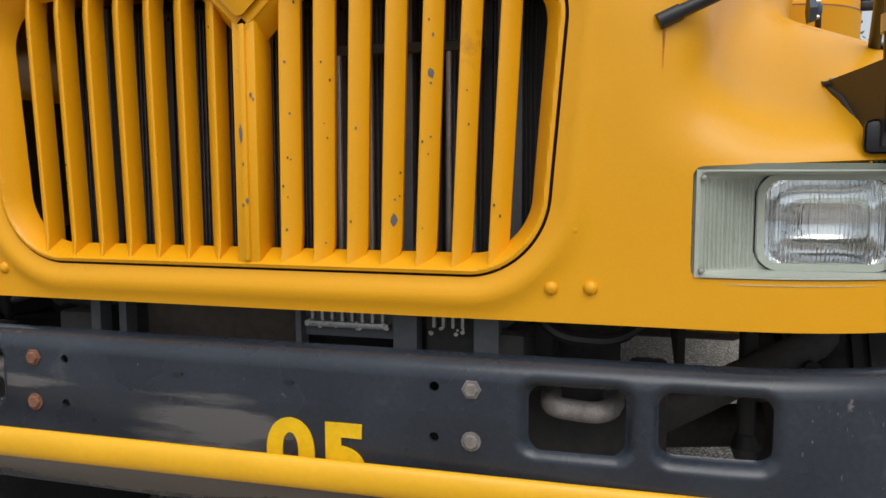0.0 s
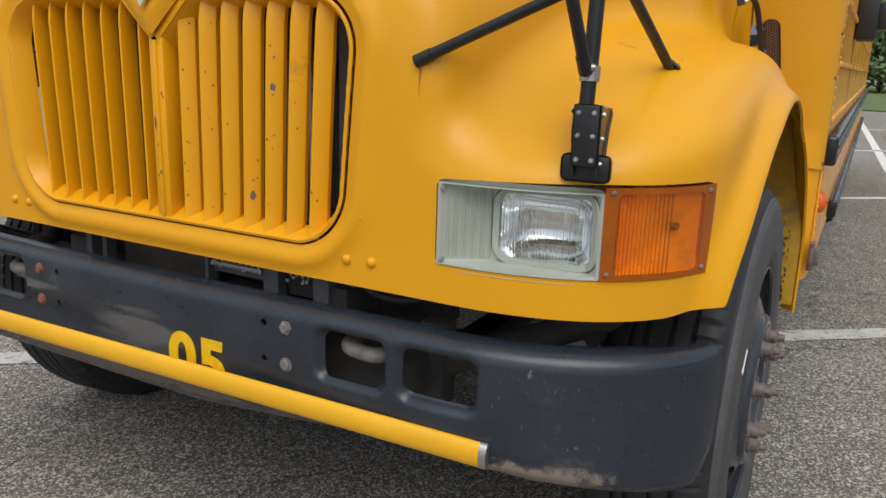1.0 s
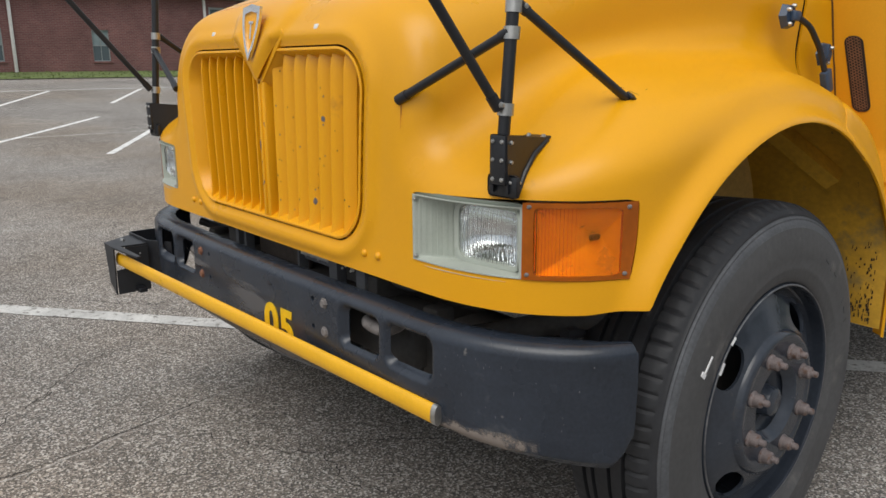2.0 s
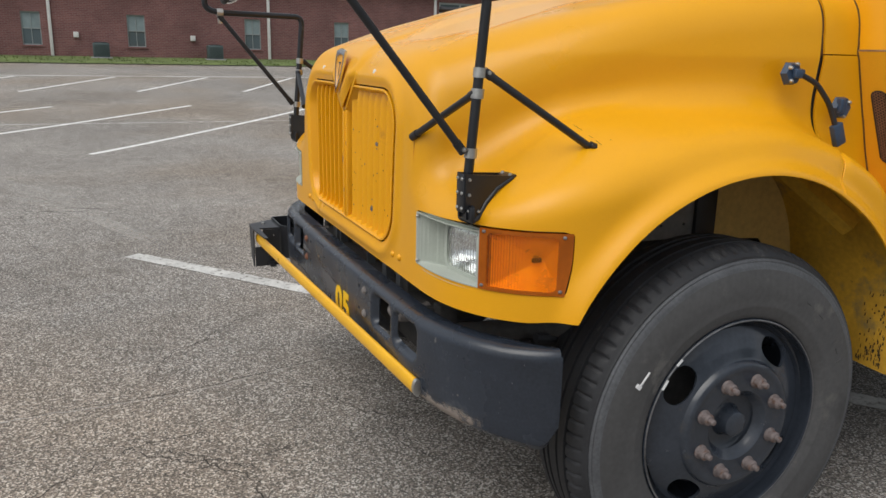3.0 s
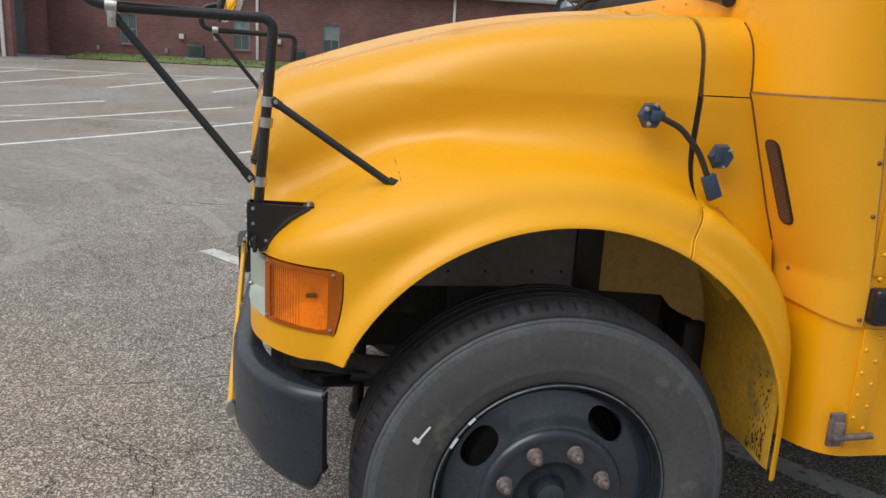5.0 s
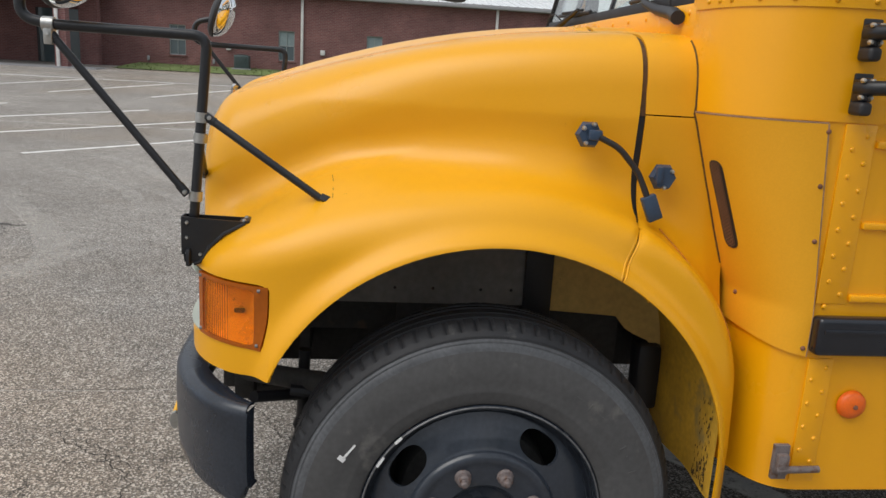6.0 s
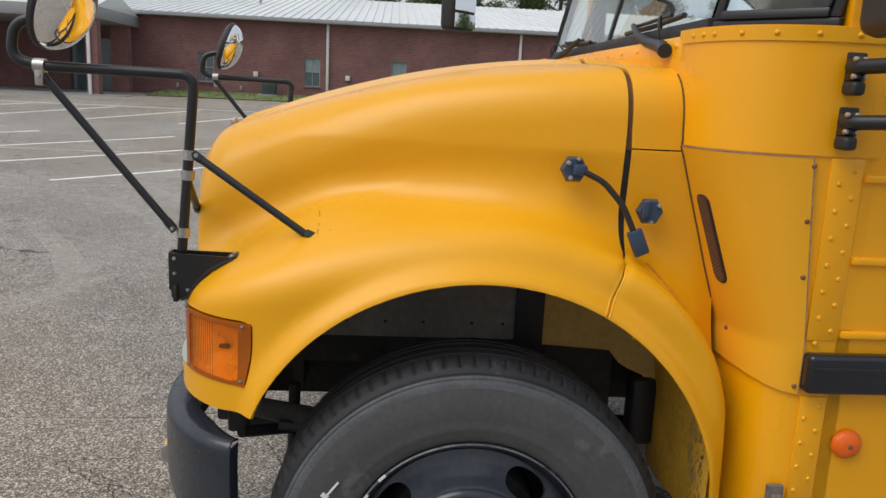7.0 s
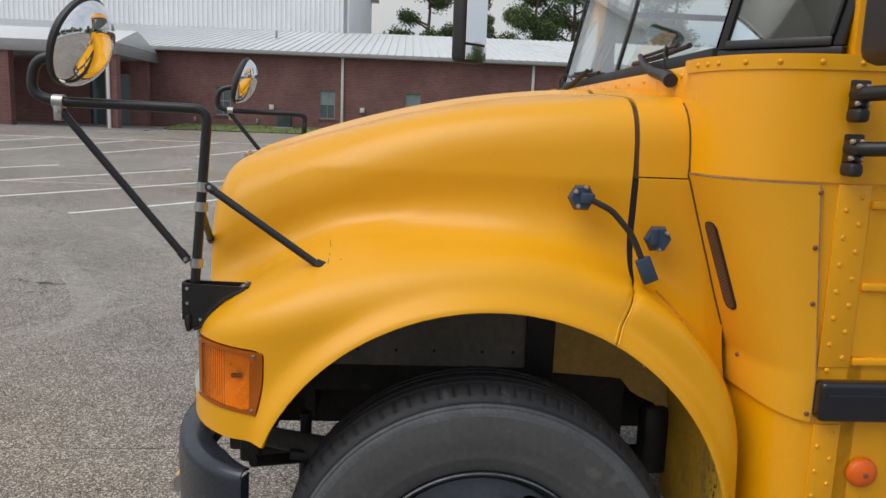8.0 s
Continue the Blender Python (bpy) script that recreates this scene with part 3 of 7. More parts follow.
HV, HF = surface_net(hood_field, (-1.27, -0.05, 0.45), (1.27, 1.5, 1.80), 0.0105)
hv, hf = clip(HV, HF, lambda x, y, z: seam_y(z) - gap(z) - y)
hv, hf = clip(hv, hf, lambda x, y, z: np.where(y < 0.84, lip(x, y, z), 1))
hv, hf = clip(hv, hf, lambda x, y, z: np.where(y > 0.2, arch(y, z), 1))
hv, hf = clip(hv, hf, lambda x, y, z: np.where(y < 0.3, grille_d(x, z), 1))
hv, hf = clip(hv, hf, lambda x, y, z: np.where(y < 0.42, lamp_d(x, y, z), 1))
hood = part("hood", shell(hv, hf, 0.007), YELLOW, bus, "yellow fibreglass tilt hood with flared fenders and a badge ridge", smooth=50)
cv, cf = clip(HV, HF, lambda x, y, z: y - seam_y(z) - gap(z))
cv, cf = clip(cv, cf, lambda x, y, z: arch(y, z))
cv, cf = clip(cv, cf, lambda x, y, z: 1.456 - y)
cv, cf = clip(cv, cf, lambda x, y, z: z - 0.535 - 0.9 * np.maximum(1.13 - np.abs(x), 0))
cw = clip(cv, cf, lambda x, y, z: 1.509 - z)
for s in (1, -1):
    part("cowl", shell(*clip(*cw, lambda x, y, z: s * x), 0.007), YELLOW, bus, "yellow cowl panel and rear fender skirt behind the hood seam", smooth=50)
part("cowl_top", shell(*clip(cv, cf, lambda x, y, z: z - 1.5125), 0.007), YELLOW, bus, "yellow upper cowl panel", smooth=50)
gv, gf = clip(HV, HF, lambda x, y, z: 0.03 - np.abs(y - 1.205))
gv, gf = clip(gv, gf, lambda x, y, z: z - 1.22)
gasket = part("hood_gasket", (np.array(gv) * np.array([0.988, 1, 0.994]), gf), TRIM, bus, "black rubber hood gasket")
gv, gf = clip(gv, gf, lambda x, y, z: z - 1.512)
part("worn_gasket", (np.array(gv) * np.array([0.9925, 1, 0.9965]), gf), mat("worn_gasket_brown", (0.11, 0.055, 0.022), 0.8, var=0.5, scale=25, fine=150, bump=0.2), gasket, "worn brown upper gasket")


# the face as it really lies, where the fender's top rounds it off
FA, FZ = np.linspace(0.66, 1.13, 95), np.linspace(0.89, 1.09, 41)
_a, _z = np.meshgrid(FA, FZ, indexing="ij")
_lo, _hi = np.full_like(_a, -0.05), np.full_like(_a, 0.6)
for _ in range(26):
    _m = (_lo + _hi) / 2
    _in = hood_field(_a, _m, _z) < 0
    _lo, _hi = np.where(_in, _lo, _m), np.where(_in, _m, _hi)
FY = (_lo + _hi) / 2


def skin_y(a, z):
    """Depth of the lamp area's skin at a half-width and height."""
    u = min(max((a - FA[0]) / (FA[1] - FA[0]), 0), len(FA) - 1.001)
    v = min(max((z - FZ[0]) / (FZ[1] - FZ[0]), 0), len(FZ) - 1.001)
    i, j = int(u), int(v)
    u, v = u - i, v - j
    return float(FY[i, j] * (1 - u) * (1 - v) + FY[i + 1, j] * u * (1 - v) + FY[i, j + 1] * (1 - u) * v + FY[i + 1, j + 1] * u * v)

# grille
def face_sheet(a0, a1, z0, z1, na, nz, off, side=1):
    """Grid that follows the front face between two half-widths, off metres in front of it."""
    us, vs = np.linspace(a0, a1, na), np.linspace(z0, z1, nz)
    if side < 0:
        vs = vs[::-1]
    return sheet(lambda a, z: (side * a, skin_y(a, z) - (off(a, z) if callable(off) else off), z), us, vs)


GX, GZ = np.linspace(-0.555, 0.555, 320), np.linspace(0.88, 1.41, 160)


def insert_y(x, z):
    """Depth of the grille insert: a flat flange, then a bevel that runs back to the opening."""
    d = -float(grille_d(np.array(x), np.array(z)))
    t = min(max((d - 0.011) / 0.024, 0), 1)
    return 0.047 + 0.05 * max(z - 1.15, 0) ** 2 - 0.003 * math.exp(-((d - 0.010) / 0.004) ** 2) + 0.046 * t ** 1.2


rv, rf = clip(*sheet(lambda x, z: (x, insert_y(x, z), z), GX, GZ), lambda x, y, z: -grille_d(x, z) - 0.0045)
rv, rf = clip(rv, rf, lambda x, y, z: grille_d(x, z) + 0.033)
grille = part("grille", shell(rv, rf, 0.008), YELLOW, bus, "yellow grille with vertical slats and paint chips", smooth=50)
gap_v, gap_f = clip(*sheet(lambda x, z: (x, 0.066 + 0.05 * max(z - 1.15, 0) ** 2, z), GX, GZ), lambda x, y, z: 0.012 - np.abs(grille_d(x, z)))
part("grille_seal", (gap_v, gap_f), mat("brown_seal", (0.045, 0.012, 0.008), 0.8, var=0.2, bump=0.05), grille, "dark red-brown seal in the joint round the insert")


def slat_nose(i, z):
    """Half-width and depth of a blade's leading edge."""
    return 0.0578 * i * (1 + 0.12 * (z - 1.10)), 0.055 + 0.05 * max(z - 1.15, 0) ** 2 + 0.012 * max((z - 1.33) / 0.05, 0) ** 2


BLADE = ((-0.0030, 0.004), (-0.0022, 0.0012), (0.0002, 0.0), (0.0028, 0.0006), (0.0125, 0.0085), (0.0225, 0.0185), (0.0250, 0.0225), (0.0235, 0.034), (0.0045, 0.044), (-0.0005, 0.043))


def slat(i, s):
    """One upright grille blade; s is the side it turns its broad face to."""
    ztop = min(1.384, 1.283 + 0.95 * 0.0578 * i)
    zs = np.linspace(0.912, ztop, 18)
    vs, fs = [], []
    for z in zs:
        x0, yy = slat_nose(i, z)
        foot = min(max((0.945 - z) / 0.03, 0), 1) ** 1.5
        for dx, dy in BLADE:
            vs.append((s * (x0 + dx * (1 - 0.25 * foot)), yy - 0.006 * foot + dy, z))
    n = len(BLADE)
    for a in range(len(zs) - 1):
        for j in range(n):
            q = (j + 1) % n
            f = (a * n + j, a * n + q, (a + 1) * n + q, (a + 1) * n + j)
            fs.append(f if s > 0 else f[::-1])
    fs.append(tuple(range(n)) if s < 0 else tuple(range(n - 1, -1, -1)))
    fs.append(tuple(range((len(zs) - 1) * n, len(zs) * n)) if s > 0 else tuple(range(len(zs) * n - 1, (len(zs) - 1) * n - 1, -1)))
    return vs, fs


for s in (1, -1):
    for i in range(1, 8):
        part("slat", slat(i, s), YELLOW, grille, smooth=32)
cb = bmesh.new()
box(cb, -0.021, 0.021, 0.047, 0.105, 0.908, 1.300, 0.006)
box(cb, -0.006, 0.006, 0.041, 0.07, 0.915, 1.29, 0.004)
part("centre_bar", cb, YELLOW, grille)
for s in (1, -1):
    vb = boxed(-0.014, 0.20, 0.0, 0.075, -0.010, 0.010, bevel=0.004)
    moved(vb, Matrix.Translation((0, 0.044, 1.290)) @ Matrix.Rotation(-math.atan(0.95), 4, "Y"))
    moved(vb, Matrix.Translation((0, 0.05 * 0.03, 0)) @ Matrix.Diagonal((s, 1, 1, 1)))
    part("v_moulding", vb, YELLOW, grille)
CHIP = mat("paint_chip", (0.15, 0.14, 0.145), 0.8, var=0.2, scale=60, fine=300, bump=0.2)
rng = random.Random(7)


def blade_point(i, u, z, s=1):
    """A point on a blade's broad face, u of the way back from its nose, just off the paint."""
    x0, yy = slat_nose(i, z)
    return Vector((s * (x0 + 0.0028 + 0.0197 * u), yy + 0.0006 + 0.0179 * u - 0.0011, z))


def chip(points, name="paint_chip"):
    bm = bmesh.new()
    bm.faces.new([bm.verts.new(p) for p in points])
    part(name, bm, CHIP, grille, "bare grey paint chip", smooth=0)


for i, u, z, w, h in ((5, 0.42, 1.205, 0.30, 0.010), (5, 0.46, 1.190, 0.10, 0.003), (5, 0.50, 1.262, 0.10, 0.004), (4, 0.62, 0.983, 0.24, 0.011), (4, 0.65, 1.015, 0.10, 0.002), (5, 0.55, 1.110, 0.12, 0.002), (3, 0.35, 1.125, 0.08, 0.003), (1, 0.2, 1.230, 0.09, 0.003), (1, 0.5, 1.150, 0.09, 0.0025), (2, 0.6, 0.945, 0.10, 0.002), (1, 0.2, 0.965, 0.10, 0.003)):
    chip([blade_point(i, u + w * rng.uniform(0.6, 1.1) * math.cos(t), z + h * rng.uniform(0.6, 1.1) * math.sin(t)) for t in np.linspace(0, 2 * math.pi, 8)[:-1]])
for x, z, w, h in ((-0.004, 1.118, 0.0035, 0.015), (0.012, 1.178, 0.003, 0.005), (0.016, 1.172, 0.002, 0.003), (0.0045, 1.012, 0.003, 0.005), (-0.003, 1.005, 0.002, 0.003), (-0.001, 1.070, 0.0018, 0.004)):
    y = 0.0405 if abs(x) < 0.006 else 0.0464
    chip([(x + w * rng.uniform(0.6, 1.1) * math.cos(t), y, z + h * rng.uniform(0.7, 1.1) * math.sin(t)) for t in np.linspace(0, 2 * math.pi, 8)[:-1]])
for k in range(26):
    i, z, u, w = rng.randint(1, 7), 0.96 + 0.37 * rng.random() ** 1.2, rng.random(), rng.uniform(0.0006, 0.0014)
    p = blade_point(i, u, z, rng.choice((1, 1, -1)))
    part("stone_chip", moved(boxed(-w, w, -0.0006, 0.0006, -1.5 * w, 1.5 * w), Matrix.Translation(p)), UNDER, grille)

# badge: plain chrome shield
def shield(w, h, y):
    pts = [(-1, 0.95), (-0.5, 1.0), (0, 1.06), (0.5, 1.0), (1, 0.95), (1.02, 0.55), (0.85, 0.05), (0.5, -0.5), (0.0, -1.0), (-0.5, -0.5), (-0.85, 0.05), (-1.02, 0.55)]
    return [(px * w, y, pz * h) for px, pz in pts]


CHROME = mat("chrome", (0.75, 0.75, 0.75), 0.12, 1.0, var=0.05, bump=0.02)
o1, i1 = shield(0.049, 0.074, 0), shield(0.035, 0.056, -0.002)
n = len(o1)
bv = o1 + [(x, -0.008, z) for x, y, z in o1] + [(x, -0.008, z) for x, y, z in i1] + i1
bfs = []
for a, b in ((0, n), (n, 2 * n), (2 * n, 3 * n)):
    bfs += [(a + j, b + j, b + (j + 1) % n, a + (j + 1) % n) for j in range(n)]
BT = Matrix.Translation((0, 0.033, 1.424)) @ Matrix.Rotation(radians(-9), 4, "X")
badge = part("badge", ([BT @ Vector(v) for v in bv], bfs), CHROME, bus, "chrome shield badge rim")
part("badge_face", ([BT @ Vector((x, -0.003, z)) for x, y, z in i1], [tuple(range(n))]), YELLOW_BODY, badge)
part("badge_bar", moved(boxed(-0.004, 0.004, -0.006, -0.003, -0.015, 0.03), BT), CHROME, badge)
part("badge_bar", moved(boxed(-0.013, 0.013, -0.006, -0.003, 0.026, 0.033), BT), CHROME, badge)

# rivets and marker dots on the hood's face
dome = [(0.0, -0.0075), (0.004, -0.007), (0.008, -0.005), (0.0105, -0.001), (0.0115, 0.004)]
rivet = None
for s in (1, -1):
    for x, z in ((0.519, 0.975), (0.546, 0.890), (0.489, 0.888)):
        at = Matrix.Translation((s * x, float(face_y(x)) - 0.001, z))
        if rivet is None:
            rivet = part("rivet", lathe(dome, 14, "y"), YELLOW, hood)
            rivet.matrix_basis = at
        else:
            again(rivet, at)
WHITE = mat("white_plastic", (0.75, 0.75, 0.73), 0.4, var=0.05, bump=0.02)
for s in (1, -1):
    part("marker", moved(boxed(-0.009, 0.009, -0.004, 0.004, -0.007, 0.007, 0.002), Matrix.Translation((s * 0.30, 0.058, 1.432)) @ Matrix.Rotation(radians(-20), 4, "X")), WHITE, hood, "small white reflector")

# lamps
BEZEL = mat("grey_green_plastic", (0.42, 0.455, 0.40), 0.45, var=0.08, scale=8, fine=150, bump=0.05)
AMBER = mat("amber_lens", (1.0, 0.39, 0.0), 0.06, var=0.05, scale=20, fine=80, bump=0.03, spec=0.4)
AMBER.node_tree.nodes["Principled BSDF"].inputs["Transmission Weight"].default_value = 0.95
AMBER_FRAME = mat("amber_frame", (0.36, 0.085, 0.003), 0.18, var=0.12, scale=20, fine=80, bump=0.03, spec=0.4)
REFLECTOR = mat("lamp_reflector", (0.86, 0.87, 0.88), 0.06, 1.0, var=0.05, scale=20, bump=0.02)
AMBER_REFL = mat("signal_reflector", (0.92, 0.92, 0.92), 0.32, 0.45, var=0.05, scale=20, bump=0.02)
GLASS = bpy.data.materials.new("clear_glass")
GLASS.use_nodes = True
gb = GLASS.node_tree.nodes["Principled BSDF"]
gb.inputs["Base Color"].default_value = (0.93, 0.97, 0.95, 1)
gb.inputs["Roughness"].default_value, gb.inputs["Transmission Weight"].default_value, gb.inputs["IOR"].default_value = 0.01, 1.0, 1.45
FLUTED = bpy.data.materials.new("fluted_glass")
FLUTED.use_nodes = True
fb = FLUTED.node_tree.nodes["Principled BSDF"]
fb.inputs["Base Color"].default_value = (0.95, 0.97, 0.97, 1)
fb.inputs["Roughness"].default_value, fb.inputs["Transmission Weight"].default_value, fb.inputs["IOR"].default_value = 0.02, 1.0, 1.40


def lens_d(a, z):
    return rbox2(a, z, 0.867, 0.986, 0.090, 0.065, 0.028)


def bezel_depth(a):
    """How deep the bezel lies behind the face: a ribbed slope, then a flat frame for the lens."""
    deep = np.interp(a, [0.690, 0.780, 0.942, 0.964], [0.054, 0.108, 0.126, float(face_y(0.964))])
    return max(float(deep - face_y(a)), 0.0)


def bezel_off(a, z):
    t = min(max((a - 0.692) / 0.005, 0), 1) * min(max((z - 0.9135) / 0.003, 0), 1) * min(max((1.056 - z) / 0.004, 0), 1) * min(max((0.965 - a) / 0.004, 0), 1)
    rib = 0.0021 * math.sin(a / 0.0060 * 2 * math.pi) if 0.700 < a < 0.770 and 0.922 < z < 1.047 else 0.0
    return 0.003 - t * (0.003 + bezel_depth(a) + rib)


for s in (1, -1):
    hl = face_sheet(0.687, 0.9695, 0.911, 1.060, 210, 60, bezel_off, s)
    hl = clip(*hl, lambda x, y, z: lens_d(np.abs(x), z))
    bez = part("headlight", shell(*hl, 0.012), BEZEL, bus, "rectangular headlamp in a ribbed grey-green bezel")
    ring = face_sheet(0.76, 0.9695, 0.908, 1.060, 100, 70, lambda a, z: 0.006 - bezel_depth(a), s)
    ring = clip(*ring, lambda x, y, z: lens_d(np.abs(x), z) + 0.006)
    ring = clip(*ring, lambda x, y, z: 0.004 - lens_d(np.abs(x), z))
    part("retaining_ring", shell(*ring, 0.02), BEZEL, bez)
    seal = face_sheet(0.76, 0.9695, 0.908, 1.062, 110, 80, lambda a, z: 0.0015 - bezel_depth(a), s)
    seal = clip(*seal, lambda x, y, z: lens_d(np.abs(x), z) - 0.003)
    seal = clip(*seal, lambda x, y, z: 0.0065 - lens_d(np.abs(x), z))
    part("seal", shell(*seal, 0.01), TRIM, bez, "thin black lamp seal")
    ln = face_sheet(0.775, 0.959, 0.913, 1.055, 110, 64, lambda a, z: 0.010 - bezel_depth(a) - 0.012 * (((a - 0.861) / 0.086) ** 2 + ((z - 0.983) / 0.064) ** 2) * 0.5 + 0.0007 * math.sin(a / 0.0058 * 2 * math.pi) + 0.0004 * math.sin(z / 0.021 * 2 * math.pi), s)
    ln = clip(*ln, lambda x, y, z: -0.004 - lens_d(np.abs(x), z))
    lens = part("lens", shell(*ln, 0.004), FLUTED, bez, "clear fluted glass lens")
    lens.visible_shadow = False
    bowl = sheet(lambda a, z: (s * a, skin_y(a, z) + bezel_depth(a) + 0.062 - 0.058 * min(1.0, abs((a - 0.867) / 0.089) ** 3 + abs((z - 0.986) / 0.065) ** 3), z), np.linspace(0.779, 0.955, 34), np.linspace(0.921, 1.051, 30) if s > 0 else np.linspace(1.051, 0.921, 30))
    part("reflector", bowl, REFLECTOR, bez)
    am = face_sheet(0.9705, 1.1135, 0.911, 1.070, 70, 50, 0.0055, s)
    inner = lambda x, z: rbox2(np.abs(x), z, 1.046, 0.990, 0.056, 0.070, 0.010)
    sig = part("turn_signal", shell(*clip(*am, lambda x, y, z: inner(x, z)), 0.018), AMBER_FRAME, bus, "amber wrap-around turn signal")
    bul = face_sheet(0.987, 1.105, 0.917, 1.063, 110, 60, lambda a, z: 0.0035 + (0.0009 * math.sin(a / 0.0055 * 2 * math.pi) if a < 1.066 else 0.0), s)
    lens = part("lens", shell(*clip(*bul, lambda x, y, z: -inner(x, z)), 0.004), AMBER, sig, "amber ribbed lens")
    lens.visible_shadow = False
    back = face_sheet(0.989, 1.1025, 0.919, 1.0615, 40, 24, lambda a, z: -0.006 - 0.042 * (1 - max(abs(a - 1.062) / (0.075 if a < 1.062 else 0.044), abs(z - 0.998) / (0.080 if z < 0.998 else 0.065))), s)
    part("reflector", back, AMBER_REFL, sig, smooth=12)
    part("bulb", moved(boxed(-0.006, 0.006, -0.013, 0.013, -0.006, 0.006, 0.004), Matrix.Translation((s * 1.062, skin_y(1.062, 0.998) + 0.028, 0.998))), TRIM, sig)
    for a, z in ((0.697, 0.921), (0.697, 1.049), (0.980, 0.922), (0.982, 1.062), (1.1065, 0.923), (1.1065, 1.060)):
        part("screw", lathe([(0.0, -0.004), (0.003, -0.0035), (0.0045, -0.001), (0.0045, 0.004)], 10, "y", (s * a, skin_y(a, z) - (0.004 if a < 0.8 else 0.0065), z)), STEEL if a < 0.8 else GREYBOLT, bez if a < 0.8 else sig)

# bumper
def bumper_plan(s):
    a = abs(s)
    if a <= 0.70:
        return math.copysign(a, s), -0.008 * (1 - (a / 0.7) ** 2), (0.0, 1.0)
    t = (a - 0.70) / 0.56 * (math.pi / 2 - 0.236)
    return math.copysign(0.70 + 0.475 * math.sin(t), s), 0.31 - 0.31 * math.cos(t) ** 1.1, (-math.copysign(math.sin(t) * 0.75, s), math.cos(t))


BPROF = ((0.0, 0.078, 0.780), (0.04, 0.056, 0.7855), (0.08, 0.034, 0.787), (0.11, 0.020, 0.7845), (0.14, 0.0095, 0.778), (0.17, 0.0028, 0.769), (0.20, 0.0, 0.758), (0.5, -0.002, 0.70), (0.85, 0.0, 0.60), (0.93, 0.004, 0.566), (1.0, 0.022, 0.550))


def bumper_pt(s, v):
    x, y, n = bumper_plan(s)
    for (v0, i0, z0), (v1, i1, z1) in zip(BPROF, BPROF[1:]):
        if v <= v1 + 1e-9:
            t = (v - v0) / (v1 - v0)
            d, z = i0 + (i1 - i0) * t, z0 + (z1 - z0) * t
            break
    e = max(0.0, (abs(s) - 0.80) / 0.45)
    if v < 0.20:
        d *= 1 - 0.35 * min(max((abs(s) - 1.08) / 0.16, 0), 1)
    if v > 0.3:
        z -= 0.045 * e * (v - 0.3) / 0.7
        z += 0.06 * max(0, (abs(s) - 1.20) / 0.06) ** 2 * (v - 0.3) / 0.7
    if v > 0.8:
        z -= 0.034 * (v - 0.8) / 0.2 * min(max((0.50 - x) / 0.38, 0), 1) * min(max((x + 1.0) / 0.2, 0), 1)
    ln = math.hypot(*n)
    press = 0.0
    for cx in (0.532, 0.719):
        dd = float(rbox2(np.array(abs(x)), np.array(z), cx, 0.707, 0.085, 0.058, 0.03))
        press = max(press, 0.024 * min(max((0.005 - dd) / 0.021, 0), 1) ** 2 - 0.003 * math.exp(-((dd - 0.012) / 0.007) ** 2))
    return (x + n[0] / ln * (d + press), y + n[1] / ln * (d + press), z)


bv, bf = sheet(bumper_pt, np.linspace(-1.26, 1.26, 560), list(np.linspace(0, 0.2, 13)) + list(np.linspace(0.214, 1.0, 62)))
for cx, cz, hw, hh in ((0.532, 0.705, 0.069, 0.046), (0.719, 0.710, 0.074, 0.045)):
    for s in (1, -1):
        bv, bf = clip(bv, bf, lambda x, y, z: np.where(y < 0.04, rbox2(x, z, s * cx, cz, hw, hh, 0.02), 1))
for x, z in ((0.327, 0.745), (0.327, 0.669), (-0.32, 0.745), (-0.32, 0.669)):
    bv, bf = clip(bv, bf, lambda X, Y, Z: np.where(Y < 0.04, np.hypot(X - x, Z - z) - 0.0075, 1))
bumper = part("bumper", shell(bv, bf, -0.006), BUMPER, bus, "blue-black steel bumper, scuffed, with four openings and bolt holes")
for e in (1.26, -1.26):
    n = Vector((*bumper_plan(e)[2], 0)).normalized()
    part("end_return", shell(*sheet(lambda v, t: Vector(bumper_pt(e, v)) + n * 0.040 * t, np.linspace(0.16, 1, 24) if e < 0 else np.linspace(1, 0.16, 24), np.linspace(0, 1, 3)), 0.004), BUMPER, bumper)
hexhead = [(0.0, -0.008), (0.009, -0.008), (0.0110, -0.006), (0.0112, -0.003), (0.0145, -0.003), (0.0155, 0.002)]
for s, m in ((1, GREYBOLT), (-1, RUST)):
    for z in (0.744, 0.667):
        part("bolt", lathe(hexhead, 6 if z > 0.7 else 12, "y", (s * 0.383, -0.006, z)), m, bumper, "worn grey bolt" if s > 0 else "rusty bolt", smooth=20)
for x, z in ((-0.10, 0.735), (0.095, 0.735)):
    part("slot", boxed(x - 0.008, x + 0.008, -0.0115, -0.009, z - 0.002, z + 0.002), TRIM, bumper)
cu = bpy.data.curves.new("fleet_digits", "FONT")
cu.body, cu.size, cu.offset, cu.extrude, cu.space_character = "05", 0.158, 0.0058, 0.0012, 1.12
tmp = new("fleet_digits_curve", cu)
bpy.context.view_layer.update()
tm = bpy.data.meshes.new_from_object(tmp.evaluated_get(bpy.context.evaluated_depsgraph_get()))
bpy.data.objects.remove(tmp)
xs = [v.co.x for v in tm.vertices]
ys = [v.co.y for v in tm.vertices]
for v in tm.vertices:
    v.co = Vector((0.056 + (v.co.x - min(xs)) / (max(xs) - min(xs)) * 0.164, -0.0105 - v.co.z, 0.572 + (v.co.y - min(ys)) / (max(ys) - min(ys)) * 0.108))
tm.materials.append(mat("digit_yellow", (0.85, 0.52, 0.004), 0.5, var=0.1, scale=30, bump=0.03))
dg = new("fleet_number", tm)
dg.parent = bumper
dg["label"] = "yellow stencilled digits 05"

